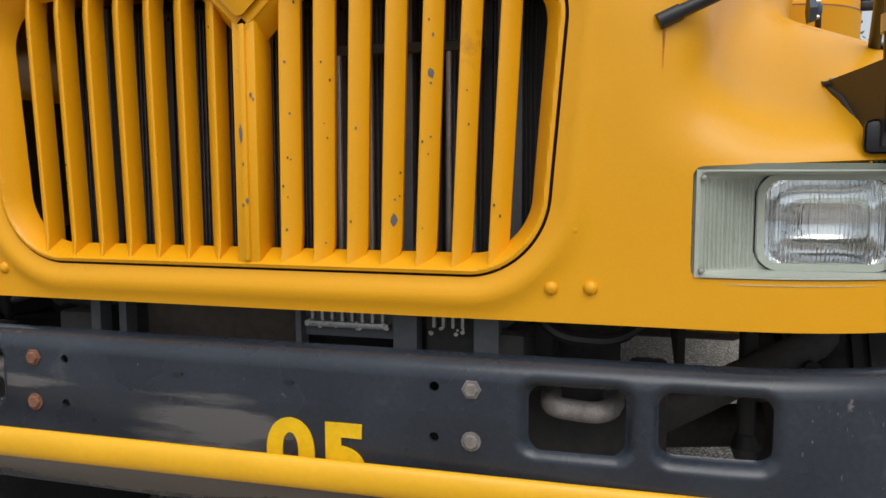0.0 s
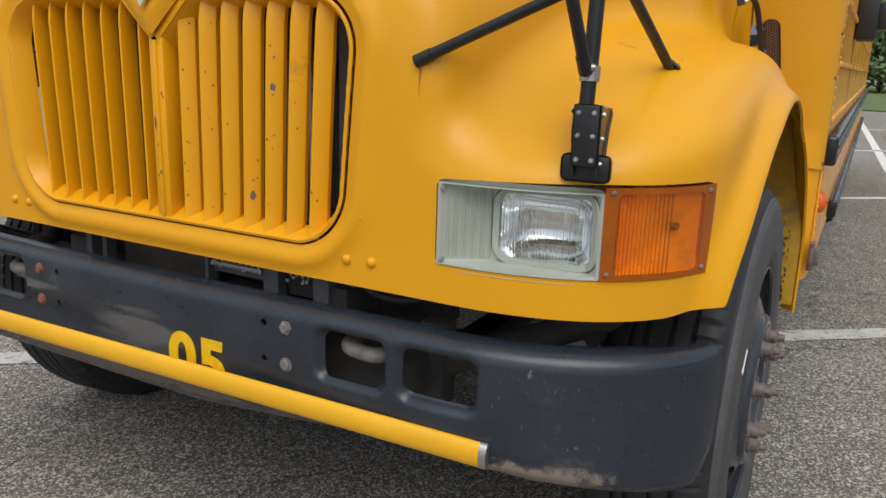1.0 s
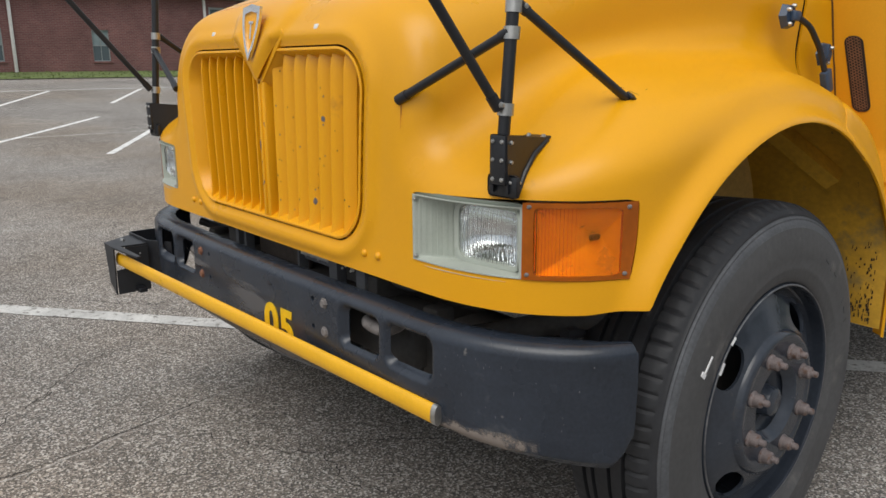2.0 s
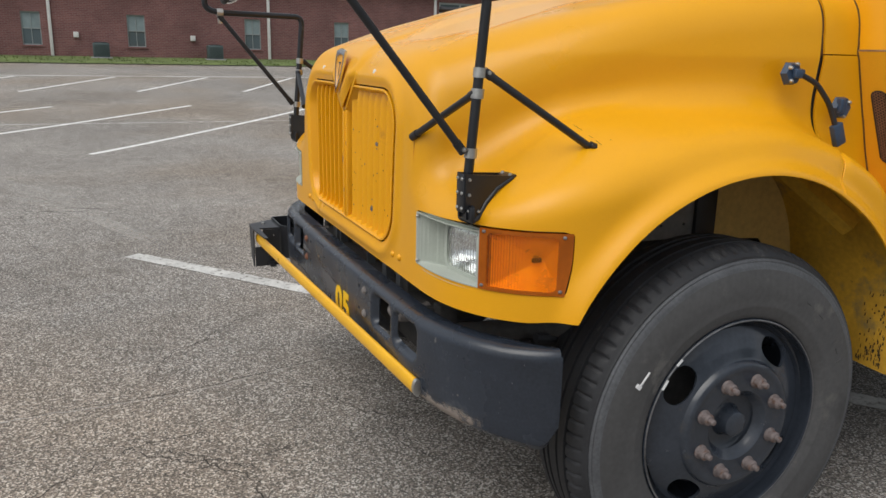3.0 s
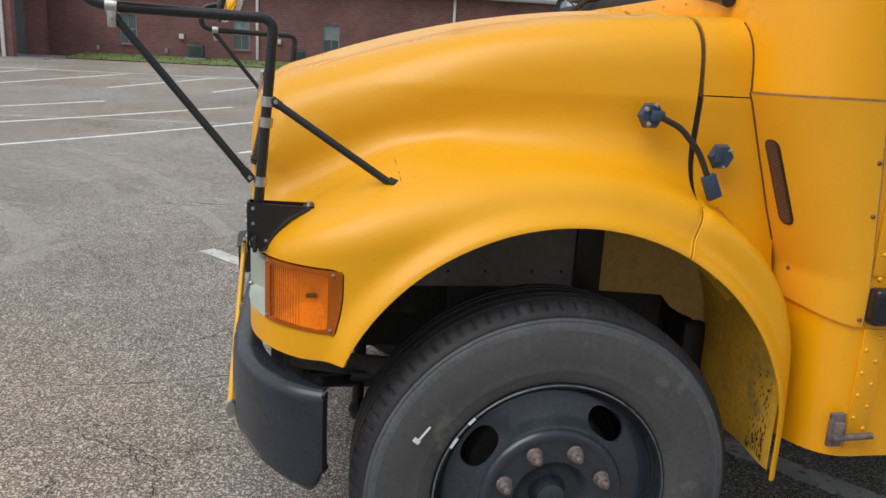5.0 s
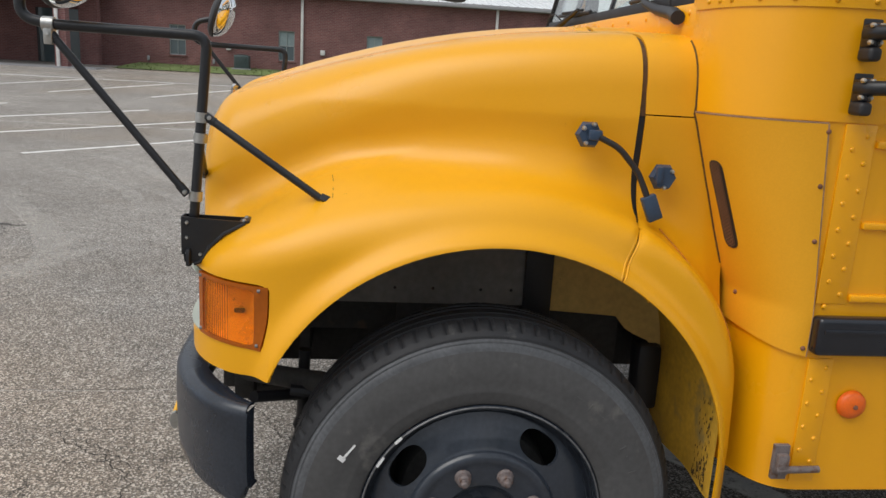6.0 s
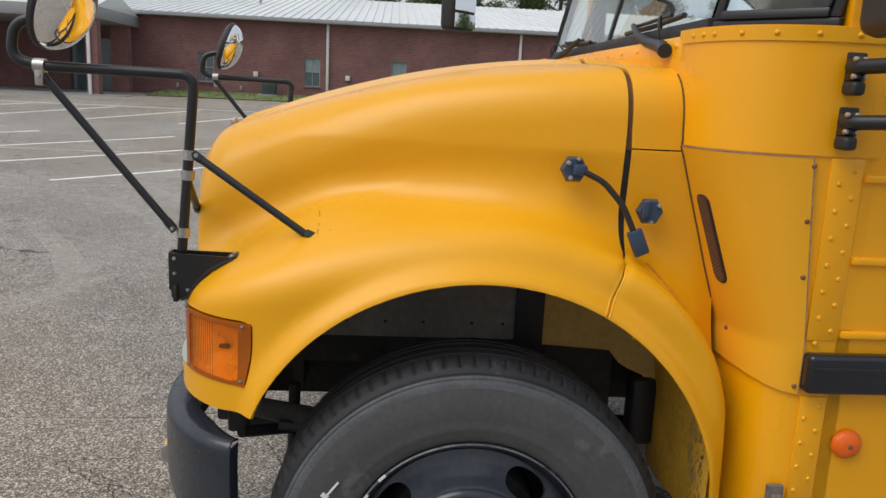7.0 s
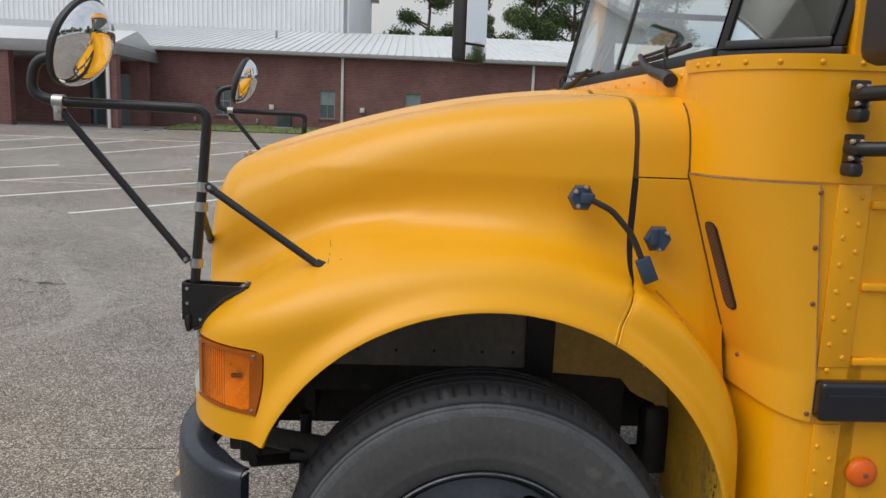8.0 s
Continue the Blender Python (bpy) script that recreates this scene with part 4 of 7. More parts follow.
# scuffs, a long grey smear and a scraped lower corner on the bumper
def on_bumper(s, v, out):
    p, q, r = Vector(bumper_pt(s, v)), Vector(bumper_pt(s + 0.004, v)), Vector(bumper_pt(s, v - 0.004))
    n = (q - p).cross(r - p).normalized()
    if n.y > 0:
        n = -n
    return p + n * out


SCRAPE = smudge("scraped_steel", (0.26, 0.22, 0.19), 22, 0.72, (1, 1, 1))
SMEAR = smudge("grey_smear", (0.125, 0.122, 0.125), 7, 0.64, (0.3, 1, 3.2))
ROAD_DUST = smudge("road_dust", (0.17, 0.145, 0.125), 9, 1.0, (0.5, 1, 1.6))
NICK = mat("bumper_nick", (0.11, 0.115, 0.13), 0.7, var=0.3, scale=60, fine=300, bump=0.1)
for name, material, s0, s1, v0, v1, n in (("scrape", SCRAPE, 0.72, 1.10, 0.85, 0.998, 24), ("smear", SMEAR, -0.27, 0.23, 0.34, 0.88, 36), ("smear", SMEAR, -0.60, -0.26, 0.38, 0.56, 20), ("road_dust", ROAD_DUST, -0.95, 0.56, 0.84, 0.998, 60)):
    V, F = sheet(lambda a, b: on_bumper(a, b, 0.0012), np.linspace(s0, s1, n), np.linspace(v0, v1, 9))
    ob = part(name, (V, F), material, bumper)
    ob.visible_shadow = False
rb = random.Random(21)
for i in range(34):
    s0, v0 = rb.choice((rb.uniform(0.80, 1.16), rb.uniform(0.80, 1.0), rb.uniform(-0.3, 0.7))), rb.uniform(0.25, 0.85)
    if 0.44 < s0 < 0.80 or 0.04 < s0 < 0.24:
        continue
    w, h = rb.uniform(0.0005, 0.0013), rb.uniform(0.004, 0.018)
    pts = [on_bumper(s0 + a * w, v0 + b * h, 0.0014) for a, b in ((-1, -0.6), (0.6, -1), (1, 0.4), (-0.3, 1))]
    part("nick", (pts, [(0, 1, 2, 3)]), NICK, bumper, smooth=0)

# crossing arm
LE, RE = Vector((-0.905, -0.112, 0.636)), Vector((0.815, 0.002, 0.590))
def flat_bar(src):
    """Flattens a bar along the bumper to half its depth."""
    out = []
    for v in src[0]:
        y = LE.y + (RE.y - LE.y) * (v[0] - LE.x) / (RE.x - LE.x)
        out.append((v[0], y + (v[1] - y) * 0.5, v[2]))
    return out, src[1]


arm = part("crossing_arm", flat_bar(tube([LE, LE.lerp(RE, 0.5), RE], 0.0245, 20)), YELLOW_BAR, bus, "yellow crossing-gate bar")
dirv = (RE - LE).normalized()
part("end_cap", flat_bar(tube([RE - dirv * 0.002, RE + dirv * 0.012], 0.0252, 20)), STEEL, arm, "grey end cap")
def slab(pts, t):
    """A flat plate of thickness t behind the outline pts."""
    p = [Vector(q) for q in pts]
    n = len(p)
    d = (p[1] - p[0]).cross(p[2] - p[0]).normalized() * -t
    return [tuple(q) for q in p] + [tuple(q + d) for q in p], [tuple(range(n)), tuple(reversed(range(n, 2 * n)))] + [(i, i + n, (i + 1) % n + n, (i + 1) % n) for i in range(n)]


plan = [(-1.068, 0.150), (-1.068, -0.010), (-1.060, -0.018), (-0.875, -0.018), (-0.858, -0.012), (-0.770, 0.040)]
wall_v, wall_f = sheet(lambda k, z: (*plan[int(k)], z), range(len(plan)), [0.548, 0.700])
br = part("arm_housing", shell(wall_v, wall_f, 0.006), BLACK, bus, "black open-topped crossing-arm hinge box", smooth=30)
part("box_floor", slab([(-1.060, 0.145, 0.556), (-1.060, -0.010, 0.556), (-0.860, -0.006, 0.556), (-0.775, 0.044, 0.556)], 0.006), BLACK, br, smooth=0)
part("top_flange", slab([(-1.052, -0.0185, 0.690), (-0.979, -0.139, 0.690), (-0.876, -0.142, 0.690), (-0.665, -0.124, 0.690), (-0.665, -0.110, 0.690), (-0.872, -0.112, 0.690), (-0.862, -0.0185, 0.690)], 0.006), BLACK, br, smooth=0)
part("front_plate", slab([(-0.977, -0.138, 0.683), (-0.950, -0.138, 0.540), (-0.889, -0.138, 0.503), (-0.876, -0.138, 0.683)], 0.005), BLACK, br, smooth=0)
part("side_web", slab([(-0.8753 + 0.175 * (y + 0.0955), y, z) for y, z in ((-0.0955, 0.683), (-0.0955, 0.603), (-0.132, 0.598), (-0.132, 0.506), (-0.0185, 0.512), (-0.0185, 0.683))], 0.006), BLACK, br, smooth=0)
part("lug", boxed(-0.868, -0.815, -0.076, -0.046, 0.514, 0.530, 0.003), BLACK, br)
for x, y, z, ax in ((-0.965, -0.075, 0.692, "z"), (-0.881, -0.120, 0.565, "x"), (-0.880, -0.118, 0.523, "x"), (-0.866, -0.045, 0.655, "x")):
    head = [(0.0, 0.007), (0.007, 0.006), (0.009, 0.001), (0.009, -0.004)] if ax == "z" else [(0.0, 0.006), (0.005, 0.005), (0.0065, 0.001), (0.0065, -0.004)]
    part("bolt", lathe(head, 8, ax, (x, y, z)), STEEL, br)

# wheels
WY, WZ = 0.832, 0.491
def tyre_mesh(sgn, cy=WY):
    prof = [(0.285, 0.94), (0.296, 0.905), (0.35, 0.888), (0.43, 0.886), (0.478, 0.9), (0.497, 0.921), (0.503, 0.94), (0.5045, 0.962), (0.494, 0.964), (0.494, 0.972), (0.505, 0.974), (0.506, 0.99), (0.496, 0.992), (0.496, 1.0), (0.506, 1.002), (0.509, 1.04), (0.498, 1.042), (0.498, 1.05), (0.510, 1.052), (0.511, 1.082), (0.499, 1.084), (0.499, 1.091), (0.511, 1.093), (0.5095, 1.116), (0.5060, 1.126), (0.4990, 1.138), (0.4945, 1.1435), (0.488, 1.1485), (0.4845, 1.1515), (0.4830, 1.1555), (0.4805, 1.1560), (0.4785, 1.1555), (0.476, 1.1575), (0.4745, 1.1605), (0.472, 1.1610), (0.470, 1.1605), (0.4645, 1.1650), (0.458, 1.1665), (0.452, 1.1680), (0.43, 1.1735), (0.405, 1.1765), (0.38, 1.1765), (0.355, 1.1735), (0.350, 1.1745), (0.345, 1.1730), (0.330, 1.1700), (0.319, 1.1665), (0.3125, 1.1615), (0.309, 1.15)]
    n = 420
    vs, fs = [], []
    m = len(prof)
    for i in range(n):
        t = 2 * math.pi * i / n
        notch = (i % 5) < 1
        for j, (r, h) in enumerate(prof):
            if notch and 20 <= j <= 25:
                r -= 0.0055
            if notch and 3 <= j <= 6:
                r -= 0.0025
            z = WZ + r * math.sin(t)
            bul = 0.0
            if z < 0.012:
                z = 0.004
            if math.sin(t) < -0.7:
                bul = 0.012 * (-math.sin(t) - 0.7) / 0.3
            h2 = h + (bul if h > 1.03 else -bul) * (1 if 0.33 < r < 0.49 else 0)
            vs.append((sgn * h2, cy + r * math.cos(t), z))
    for i in range(n):
        k = (i + 1) % n
        for j in range(m - 1):
            f = (i * m + j, k * m + j, k * m + j + 1, i * m + j + 1)
            fs.append(f[::-1] if sgn > 0 else f)
    return vs, fs


def wheel(sgn, cy):
    prof = [(0.3095, 1.145), (0.3095, 1.160), (0.3080, 1.1655), (0.3055, 1.1670), (0.3030, 1.1655), (0.3015, 1.160), (0.3005, 1.140), (0.298, 1.128), (0.293, 1.125), (0.285, 1.127), (0.276, 1.132), (0.266, 1.137), (0.252, 1.144), (0.238, 1.150), (0.222, 1.157), (0.206, 1.163), (0.197, 1.1665), (0.192, 1.169), (0.189, 1.175), (0.184, 1.182), (0.176, 1.185), (0.166, 1.1845), (0.161, 1.1825), (0.150, 1.1825), (0.125, 1.1825), (0.105, 1.182), (0.100, 1.178), (0.092, 1.166), (0.083, 1.156)]
    fine = []
    for (r0, h0), (r1, h1) in zip(prof, prof[1:]):
        for q in range(3 if r1 > 0.18 and r0 < 0.29 else 1):
            t = q / (3 if r1 > 0.18 and r0 < 0.29 else 1)
            fine.append((r0 + (r1 - r0) * t, h0 + (h1 - h0) * t))
    fine.append(prof[-1])
    V, F = lathe(fine, 128, "x", (0, cy, WZ))
    V = np.array(V)

    def hole(x, y, z):
        d = np.full(len(x), 1.0)
        for q in range(4):
            t = radians(54 + 90 * q)
            c, e = (y - cy) * math.cos(t) + (z - WZ) * math.sin(t), -(y - cy) * math.sin(t) + (z - WZ) * math.cos(t)
            d = np.minimum(d, (np.abs((c - 0.236) / 0.034) ** 2.4 + np.abs(e / 0.058) ** 2.4) ** (1 / 2.4) - 1)
        return d
    V, F = clip(V, F, hole)
    V[:, 0] *= sgn
    F = [tuple(f) if sgn > 0 else tuple(reversed(f)) for f in F]
    ob = part("wheel", shell(V, F, 0.009), RIM, bus, "black painted steel disc wheel with four hand holes", smooth=35)
    tyre = part("tyre", tyre_mesh(sgn, cy=cy), RUBBER, ob, "worn black rubber truck tyre with dusty sidewall", smooth=30)
    tyre.data.materials.append(TREAD)
    # paler outer ring: streaky scuffs, with the sidewall highlight put into the colour
    tyre.data.materials.append(SCUFFED_HIGHLIGHT)
    for p in tyre.data.polygons:
        far = max(math.hypot(tyre.data.vertices[i].co.y - cy, tyre.data.vertices[i].co.z - WZ) for i in p.vertices)
        p.material_index = 1 if far > 0.4825 or p.center.x * sgn < 1.1 else 2 if far > 0.4525 else 0
    for q in range(22):
        if q % 11 in (3, 4, 8, 9, 10):
            continue
        t = radians(20 + q * 5.2 + (140 if q > 10 else 0))
        bar = boxed(-0.0012, 0.0012, -0.011, 0.011, -0.0022, 0.0022) if q % 2 else boxed(-0.0012, 0.0012, -0.002, 0.002, -0.009, 0.009)
        part("moulded_bar", moved(bar, Matrix.Translation((sgn * 1.1768, cy + 0.402 * math.cos(t), WZ + 0.402 * math.sin(t))) @ Matrix.Rotation(t - math.pi / 2, 4, "X")), RUBBER, ob)
    hub = lathe([(0.093, 1.150), (0.084, 1.143), (0.066, 1.136), (0.050, 1.136), (0.043, 1.142), (0.039, 1.166), (0.036, 1.176), (0.028, 1.181), (0.012, 1.182), (0.0, 1.182)], 40, "x", (0, cy, WZ))
    part("hub", ([(sgn * x, y, z) for x, y, z in hub[0]], [f[::-1] if sgn < 0 else f for f in hub[1]]), RIM, ob)
    drum = lathe([(0.0, 1.06), (0.20, 1.058), (0.205, 1.05), (0.21, 0.90), (0.0, 0.89)], 40, "x", (0, cy, WZ))
    part("brake_drum", ([(sgn * x, y, z) for x, y, z in drum[0]], drum[1]), UNDER, ob)
    back_plate = lathe([(0.0, 0.93), (0.275, 0.93)], 40, "x", (0, cy, WZ))
    part("dust_shield", ([(sgn * x, y, z) for x, y, z in back_plate[0]], back_plate[1]), UNDER, ob)
    # pale worn ring; its colour also paints the lip's bright highlight
    edge = lathe([(0.3082, 1.1653), (0.3066, 1.1674), (0.3054, 1.1678), (0.3040, 1.1671)], 128, "x", (0, cy, WZ))
    part("rim_edge", ([(sgn * x, y, z) for x, y, z in edge[0]], [f[::-1] if sgn < 0 else f for f in edge[1]]), RIM_EDGE, ob, "worn grey edge of the rim flange with its highlight painted in")
    barrel = lathe([(0.284, 1.14), (0.26, 1.05), (0.26, 0.95)], 40, "x", (0, cy, WZ))
    part("rim_barrel", ([(sgn * x, y, z) for x, y, z in barrel[0]], barrel[1]), RIM, ob)
    nutm = lathe([(0.0, 0.050), (0.006, 0.0495), (0.0085, 0.047), (0.009, 0.034), (0.0125, 0.034), (0.0165, 0.030), (0.0175, 0.014), (0.021, 0.011), (0.0215, 0.004), (0.0215, -0.002)], 12, "x")
    nut = None
    for q in range(8):
        t = radians(22.5 + 45 * q + 1)
        p = Matrix.Translation((sgn * 1.175, cy + 0.1375 * math.cos(t), WZ + 0.1375 * math.sin(t))) @ (Matrix.Rotation(math.pi, 4, "Z") if sgn < 0 else Matrix.Identity(4)) @ Matrix.Rotation(q * 0.7, 4, "X")
        if nut is None:
            nut = part("wheel_nut", nutm, NUT, ob, "rust-tinged steel wheel nut and stud", smooth=30)
            nut.matrix_basis = p
        else:
            again(nut, p)
    return ob


w_near = wheel(1, WY)
wheel(-1, WY)
for s in (1, -1):
    wheel(s, 6.4)
CHALK = mat("chalk_mark", (0.8, 0.8, 0.8), 0.9, var=0.1, bump=0.1)
mk = boxed(-0.0015, 0.0015, -0.020, 0.024, -0.0025, 0.0025)
box(mk, -0.0015, 0.0015, -0.030, -0.018, -0.006, 0.012)
moved(mk, Matrix.Translation((1.1772, 0.495, 0.681)) @ Matrix.Rotation(radians(52), 4, "X"))
part("chalk_mark", mk, CHALK, w_near, "white chalk tick")
for y, z, l, r in ((0.6145, 0.7075, 0.011, 45), (0.5725, 0.6500, 0.015, 58)):
    part("chalk_mark", moved(boxed(-0.0015, 0.0015, -l, l, -0.003, 0.003), Matrix.Translation((1.1685, y, z)) @ Matrix.Rotation(radians(r), 4, "X")), CHALK, w_near, "white chalk tick")

# mirrors on the fenders
MIRROR = bpy.data.materials.new("mirror_silver")
MIRROR.use_nodes = True
mb = MIRROR.node_tree.nodes["Principled BSDF"]
mb.inputs["Base Color"].default_value, mb.inputs["Metallic"].default_value, mb.inputs["Roughness"].default_value = (0.88, 0.89, 0.9, 1), 1.0, 0.02


def fender_mirror(s, aim):
    X = 0.932
    p = [(X, 0.082, 1.12), (X, 0.094, 1.25), (X, 0.128, 1.640), (X, -0.24, 1.646), (X, -0.300, 1.662), (X, -0.288, 1.745), (X, -0.195, 1.765)]
    pts = bent(p, 0.035)
    flip = lambda q: (s * q[0], q[1], q[2])
    ob = part("fender_mirror", tube([flip(q) for q in pts], 0.0125, 14), BLACK, bus, "convex crossover mirror on a black tube frame")
    for a, b in (((X, -0.232, 1.628), (X, 0.068, 1.262)), ((X + 0.004, 0.128, 1.447), (0.986, 0.412, 1.262)), ((X - 0.005, 0.102, 1.397), (0.640, 0.058, 1.266))):
        a, b = Vector(flip(a)), Vector(flip(b))
        d = (b - a).normalized()
        part("brace", tube([a, a + d * 0.012, a + d * 0.04, b - d * 0.04, b - d * 0.012, b], 0.0098, 12), BLACK, ob)
        part("brace_end", tube([a - d * 0.008, a + d * 0.018], 0.0115, 10), BLACK, ob)
        q = Vector((b.x, b.y, b.z))
        if abs(b.x) > 0.97:
            ft_m = Matrix.Translation(q + Vector((s * 0.008, 0.018, 0.001))) @ Matrix.Rotation(radians(-22), 4, "X") @ Matrix.Rotation(radians(s * 38), 4, "Y")
            part("brace_foot", moved(boxed(-0.011, 0.011, -0.026, 0.022, -0.0035, 0.0035, 0.002), ft_m), BLACK, ob)
        else:
            part("brace_end", tube([b - d * 0.022, b + d * 0.010], 0.0118, 10), BLACK, ob)
    for y, z in ((0.094, 1.252), (0.108, 1.397), (0.1125, 1.447)):
        part("clamp", tube([flip((X, y - 0.0006, z - 0.012)), flip((X, y + 0.0012, z + 0.012))], 0.0165, 14), STEEL, ob, "zinc-plated clamp")
    part("clamp", tube([flip((X, -0.246, 1.646)), flip((X, -0.220, 1.6456))], 0.0175, 14), STEEL, ob, "zinc-plated clamp")
    part("clamp", moved(boxed(-0.008, 0.008, -0.010, 0.010, -0.045, 0.0, 0.003), Matrix.Translation(flip((X + 0.006, -0.233, 1.645)))), STEEL, ob, "zinc-plated clamp")
    for y, z in ((0.132, 1.447), (-0.232, 1.622), (0.070, 1.262)):
        part("bolt", lathe([(0.0, 0.008), (0.005, 0.007), (0.0065, 0.0), (0.0065, -0.012)], 8, "x", flip((X + 0.010, y, z))), STEEL, ob)
    # bracket on the fender: face plate, splayed gussets, a base flange and a tab with one bolt
    bk = boxed(0.920, 0.964, 0.062, 0.070, 1.106, 1.206, bevel=0.006)
    plate = part("bracket", moved(bk, Matrix.Diagonal((s, 1, 1, 1))), BLACK, ob, "black folded-steel bracket bolted to the fender")
    bk = boxed(0.899, 0.983, 0.076, 0.088, 1.080, 1.126, bevel=0.010)
    part("base_plate", moved(bk, Matrix.Diagonal((s, 1, 1, 1))), BLACK, ob)
    for x0, x1 in ((0.961, 0.930), (0.920, 0.872)):
        outline = ((0.066, 1.205), (0.120, 1.199), (0.215, 1.190), (0.215, 1.184), (0.165, 1.162), (0.130, 1.128), (0.108, 1.090), (0.070, 1.090))
        bm = bmesh.new()
        rows = []
        for o in (0.0, 0.005):
            rows.append([bm.verts.new((s * (x0 + (x1 - x0) * (y - 0.066) / 0.149 + o), y, z)) for y, z in outline])
        m = len(outline)
        bm.faces.new(rows[0])
        bm.faces.new(rows[1][::-1])
        for i in range(m):
            bm.faces.new((rows[0][i], rows[1][i], rows[1][(i + 1) % m], rows[0][(i + 1) % m]))
        part("gusset", bm, BLACK, ob, smooth=0)
    rim = [(0.962, 0.092, 1.084), (0.957, 0.108, 1.090), (0.953, 0.130, 1.126), (0.945, 0.165, 1.160), (0.934, 0.215, 1.185)]
    part("flange", tube([flip(q) for q in rim], 0.0055, 8), BLACK, ob)
    rim = [(0.909, 0.092, 1.084), (0.907, 0.108, 1.090), (0.900, 0.130, 1.126), (0.889, 0.165, 1.160), (0.873, 0.215, 1.185)]
    part("flange", tube([flip(q) for q in rim], 0.0055, 8), BLACK, ob)
    part("tab", moved(boxed(-0.033, 0.033, -0.014, 0.014, -0.003, 0.003, 0.001), Matrix.Translation((s * 0.902, 0.212, 1.188)) @ Matrix.Rotation(radians(10), 4, "X")), BLACK, ob)
    for x in (0.930, 0.955):
        for z in (1.118, 1.156, 1.192):
            part("bolt", lathe([(0.0, -0.0035), (0.0035, -0.003), (0.005, 0.0), (0.005, 0.004)], 8, "y", (s * x, 0.062, z)), STEEL, ob)
    for x in (0.926, 0.884):
        part("bolt", lathe([(0.0, 0.006), (0.0045, 0.005), (0.006, 0.0), (0.006, -0.004)], 8, "z", (s * x, 0.212, 1.191)), STEEL, ob)
    for x, y, z in ((0.9655, 0.078, 1.112), (0.9655, 0.078, 1.152), (0.9655, 0.078, 1.190), (0.9585, 0.108, 1.108)):
        L = lathe([(0.0, 0.004), (0.0035, 0.0034), (0.0048, 0.0), (0.0048, -0.004)], 8, "x", (x, y, z))
        part("bolt", ([flip(q) for q in L[0]], L[1]), STEEL, ob)
    # convex glass
    c = Vector((s * X, -0.180, 1.790))
    m = Matrix.Translation(c) @ aim.to_track_quat("Z", "Y").to_matrix().to_4x4()
    cap, rim_p, back = [], [], []
    for k in range(15):
        t = k / 14
        cap.append((0.110 * math.sin(t * math.pi / 2), 0.072 * math.cos(t * math.pi / 2)))
    vs, fs = lathe(cap, 48, "z")
    part("mirror_glass", ([m @ Vector((x * 0.86, y, z)) for x, y, z in vs], [f[::-1] for f in fs]), MIRROR, ob, "silvered convex mirror glass", smooth=80)
    vs, fs = lathe([(0.104, 0.006), (0.110, 0.009), (0.115, 0.003), (0.114, -0.008), (0.095, -0.022), (0.05, -0.032), (0.0, -0.034)], 48, "z")
    part("mirror_back", ([m @ Vector((x * 0.86, y, z)) for x, y, z in vs], [f[::-1] for f in fs]), TRIM, ob, "black rubber-edged mirror back")
    part("ball_stud", tube([c - aim * 0.03, c - aim * 0.03 + Vector((0, -0.005, -0.03)), Vector(flip((X, -0.20, 1.765)))], 0.008, 8), STEEL, ob)
    return ob


fender_mirror(1, Vector((0.20, 0.90, -0.37)).normalized())
fender_mirror(-1, Vector((-0.02, 0.95, -0.31)).normalized())

# hood latches with rubber straps
for s in (1, -1):
    q = Matrix.Diagonal((s, 1, 1, 1))
    def put(name, bm, m, par, lab=""):
        return part(name, moved(bm, q), m, par, lab)
    def hexa(c, r, h):
        bm = bmesh.new()
        bmesh.ops.create_cone(bm, cap_ends=True, segments=6, radius1=r, radius2=r * 0.82, depth=h)
        bmesh.ops.rotate(bm, verts=bm.verts, cent=(0, 0, 0), matrix=Matrix.Rotation(radians(88), 3, "Y"))
        bmesh.ops.translate(bm, verts=bm.verts, vec=c)
        return bm
    BLUEBLK = LATCH_BLUE
    lat = put("hood_latch", hexa((1.001, 1.066, 1.456), 0.036, 0.018), BLUEBLK, bus, "blue-black hood latch with rubber strap")
    put("keeper", hexa((1.018, 1.262, 1.360), 0.036, 0.018), BLUEBLK, lat)
    put("keeper_lip", boxed(1.018, 1.038, 1.238, 1.254, 1.345, 1.387, 0.004), BLUEBLK, lat)
    put("latch_boss", boxed(1.004, 1.026, 1.058, 1.094, 1.443, 1.470, 0.007), BLUEBLK, lat)
    st = bent([(1.020, 1.085, 1.453), (1.030, 1.135, 1.43), (1.038, 1.185, 1.375), (1.042, 1.205, 1.335), (1.046, 1.219, 1.302)], 0.02)
    v, f = tube(st, 0.0078, 10)
    part("strap", ([(s * x, y, z) for x, y, z in v], f if s > 0 else [g[::-1] for g in f]), TRIM, lat, "black rubber strap")
    put("strap_handle", moved(boxed(-0.010, 0.010, -0.019, 0.019, -0.033, 0.033, 0.004), Matrix.Translation((1.046, 1.229, 1.285)) @ Matrix.Rotation(radians(24), 4, "X")), BLUEBLK, lat)
    for y, z in ((1.048, 1.472), (1.072, 1.482), (1.055, 1.436)):
        v, f = lathe([(0.0, 0.006), (0.004, 0.005), (0.006, 0.0), (0.006, -0.006)], 8, "x", (1.013, y, z))
        part("bolt", ([(s * x, yy, zz) for x, yy, zz in v], f), STEEL, lat)
    for y, z in ((1.279, 1.376), (1.262, 1.335)):
        v, f = lathe([(0.0, 0.006), (0.004, 0.005), (0.006, 0.0), (0.006, -0.006)], 8, "x", (1.030, y, z))
        part("bolt", ([(s * x, yy, zz) for x, yy, zz in v], f), STEEL, lat)

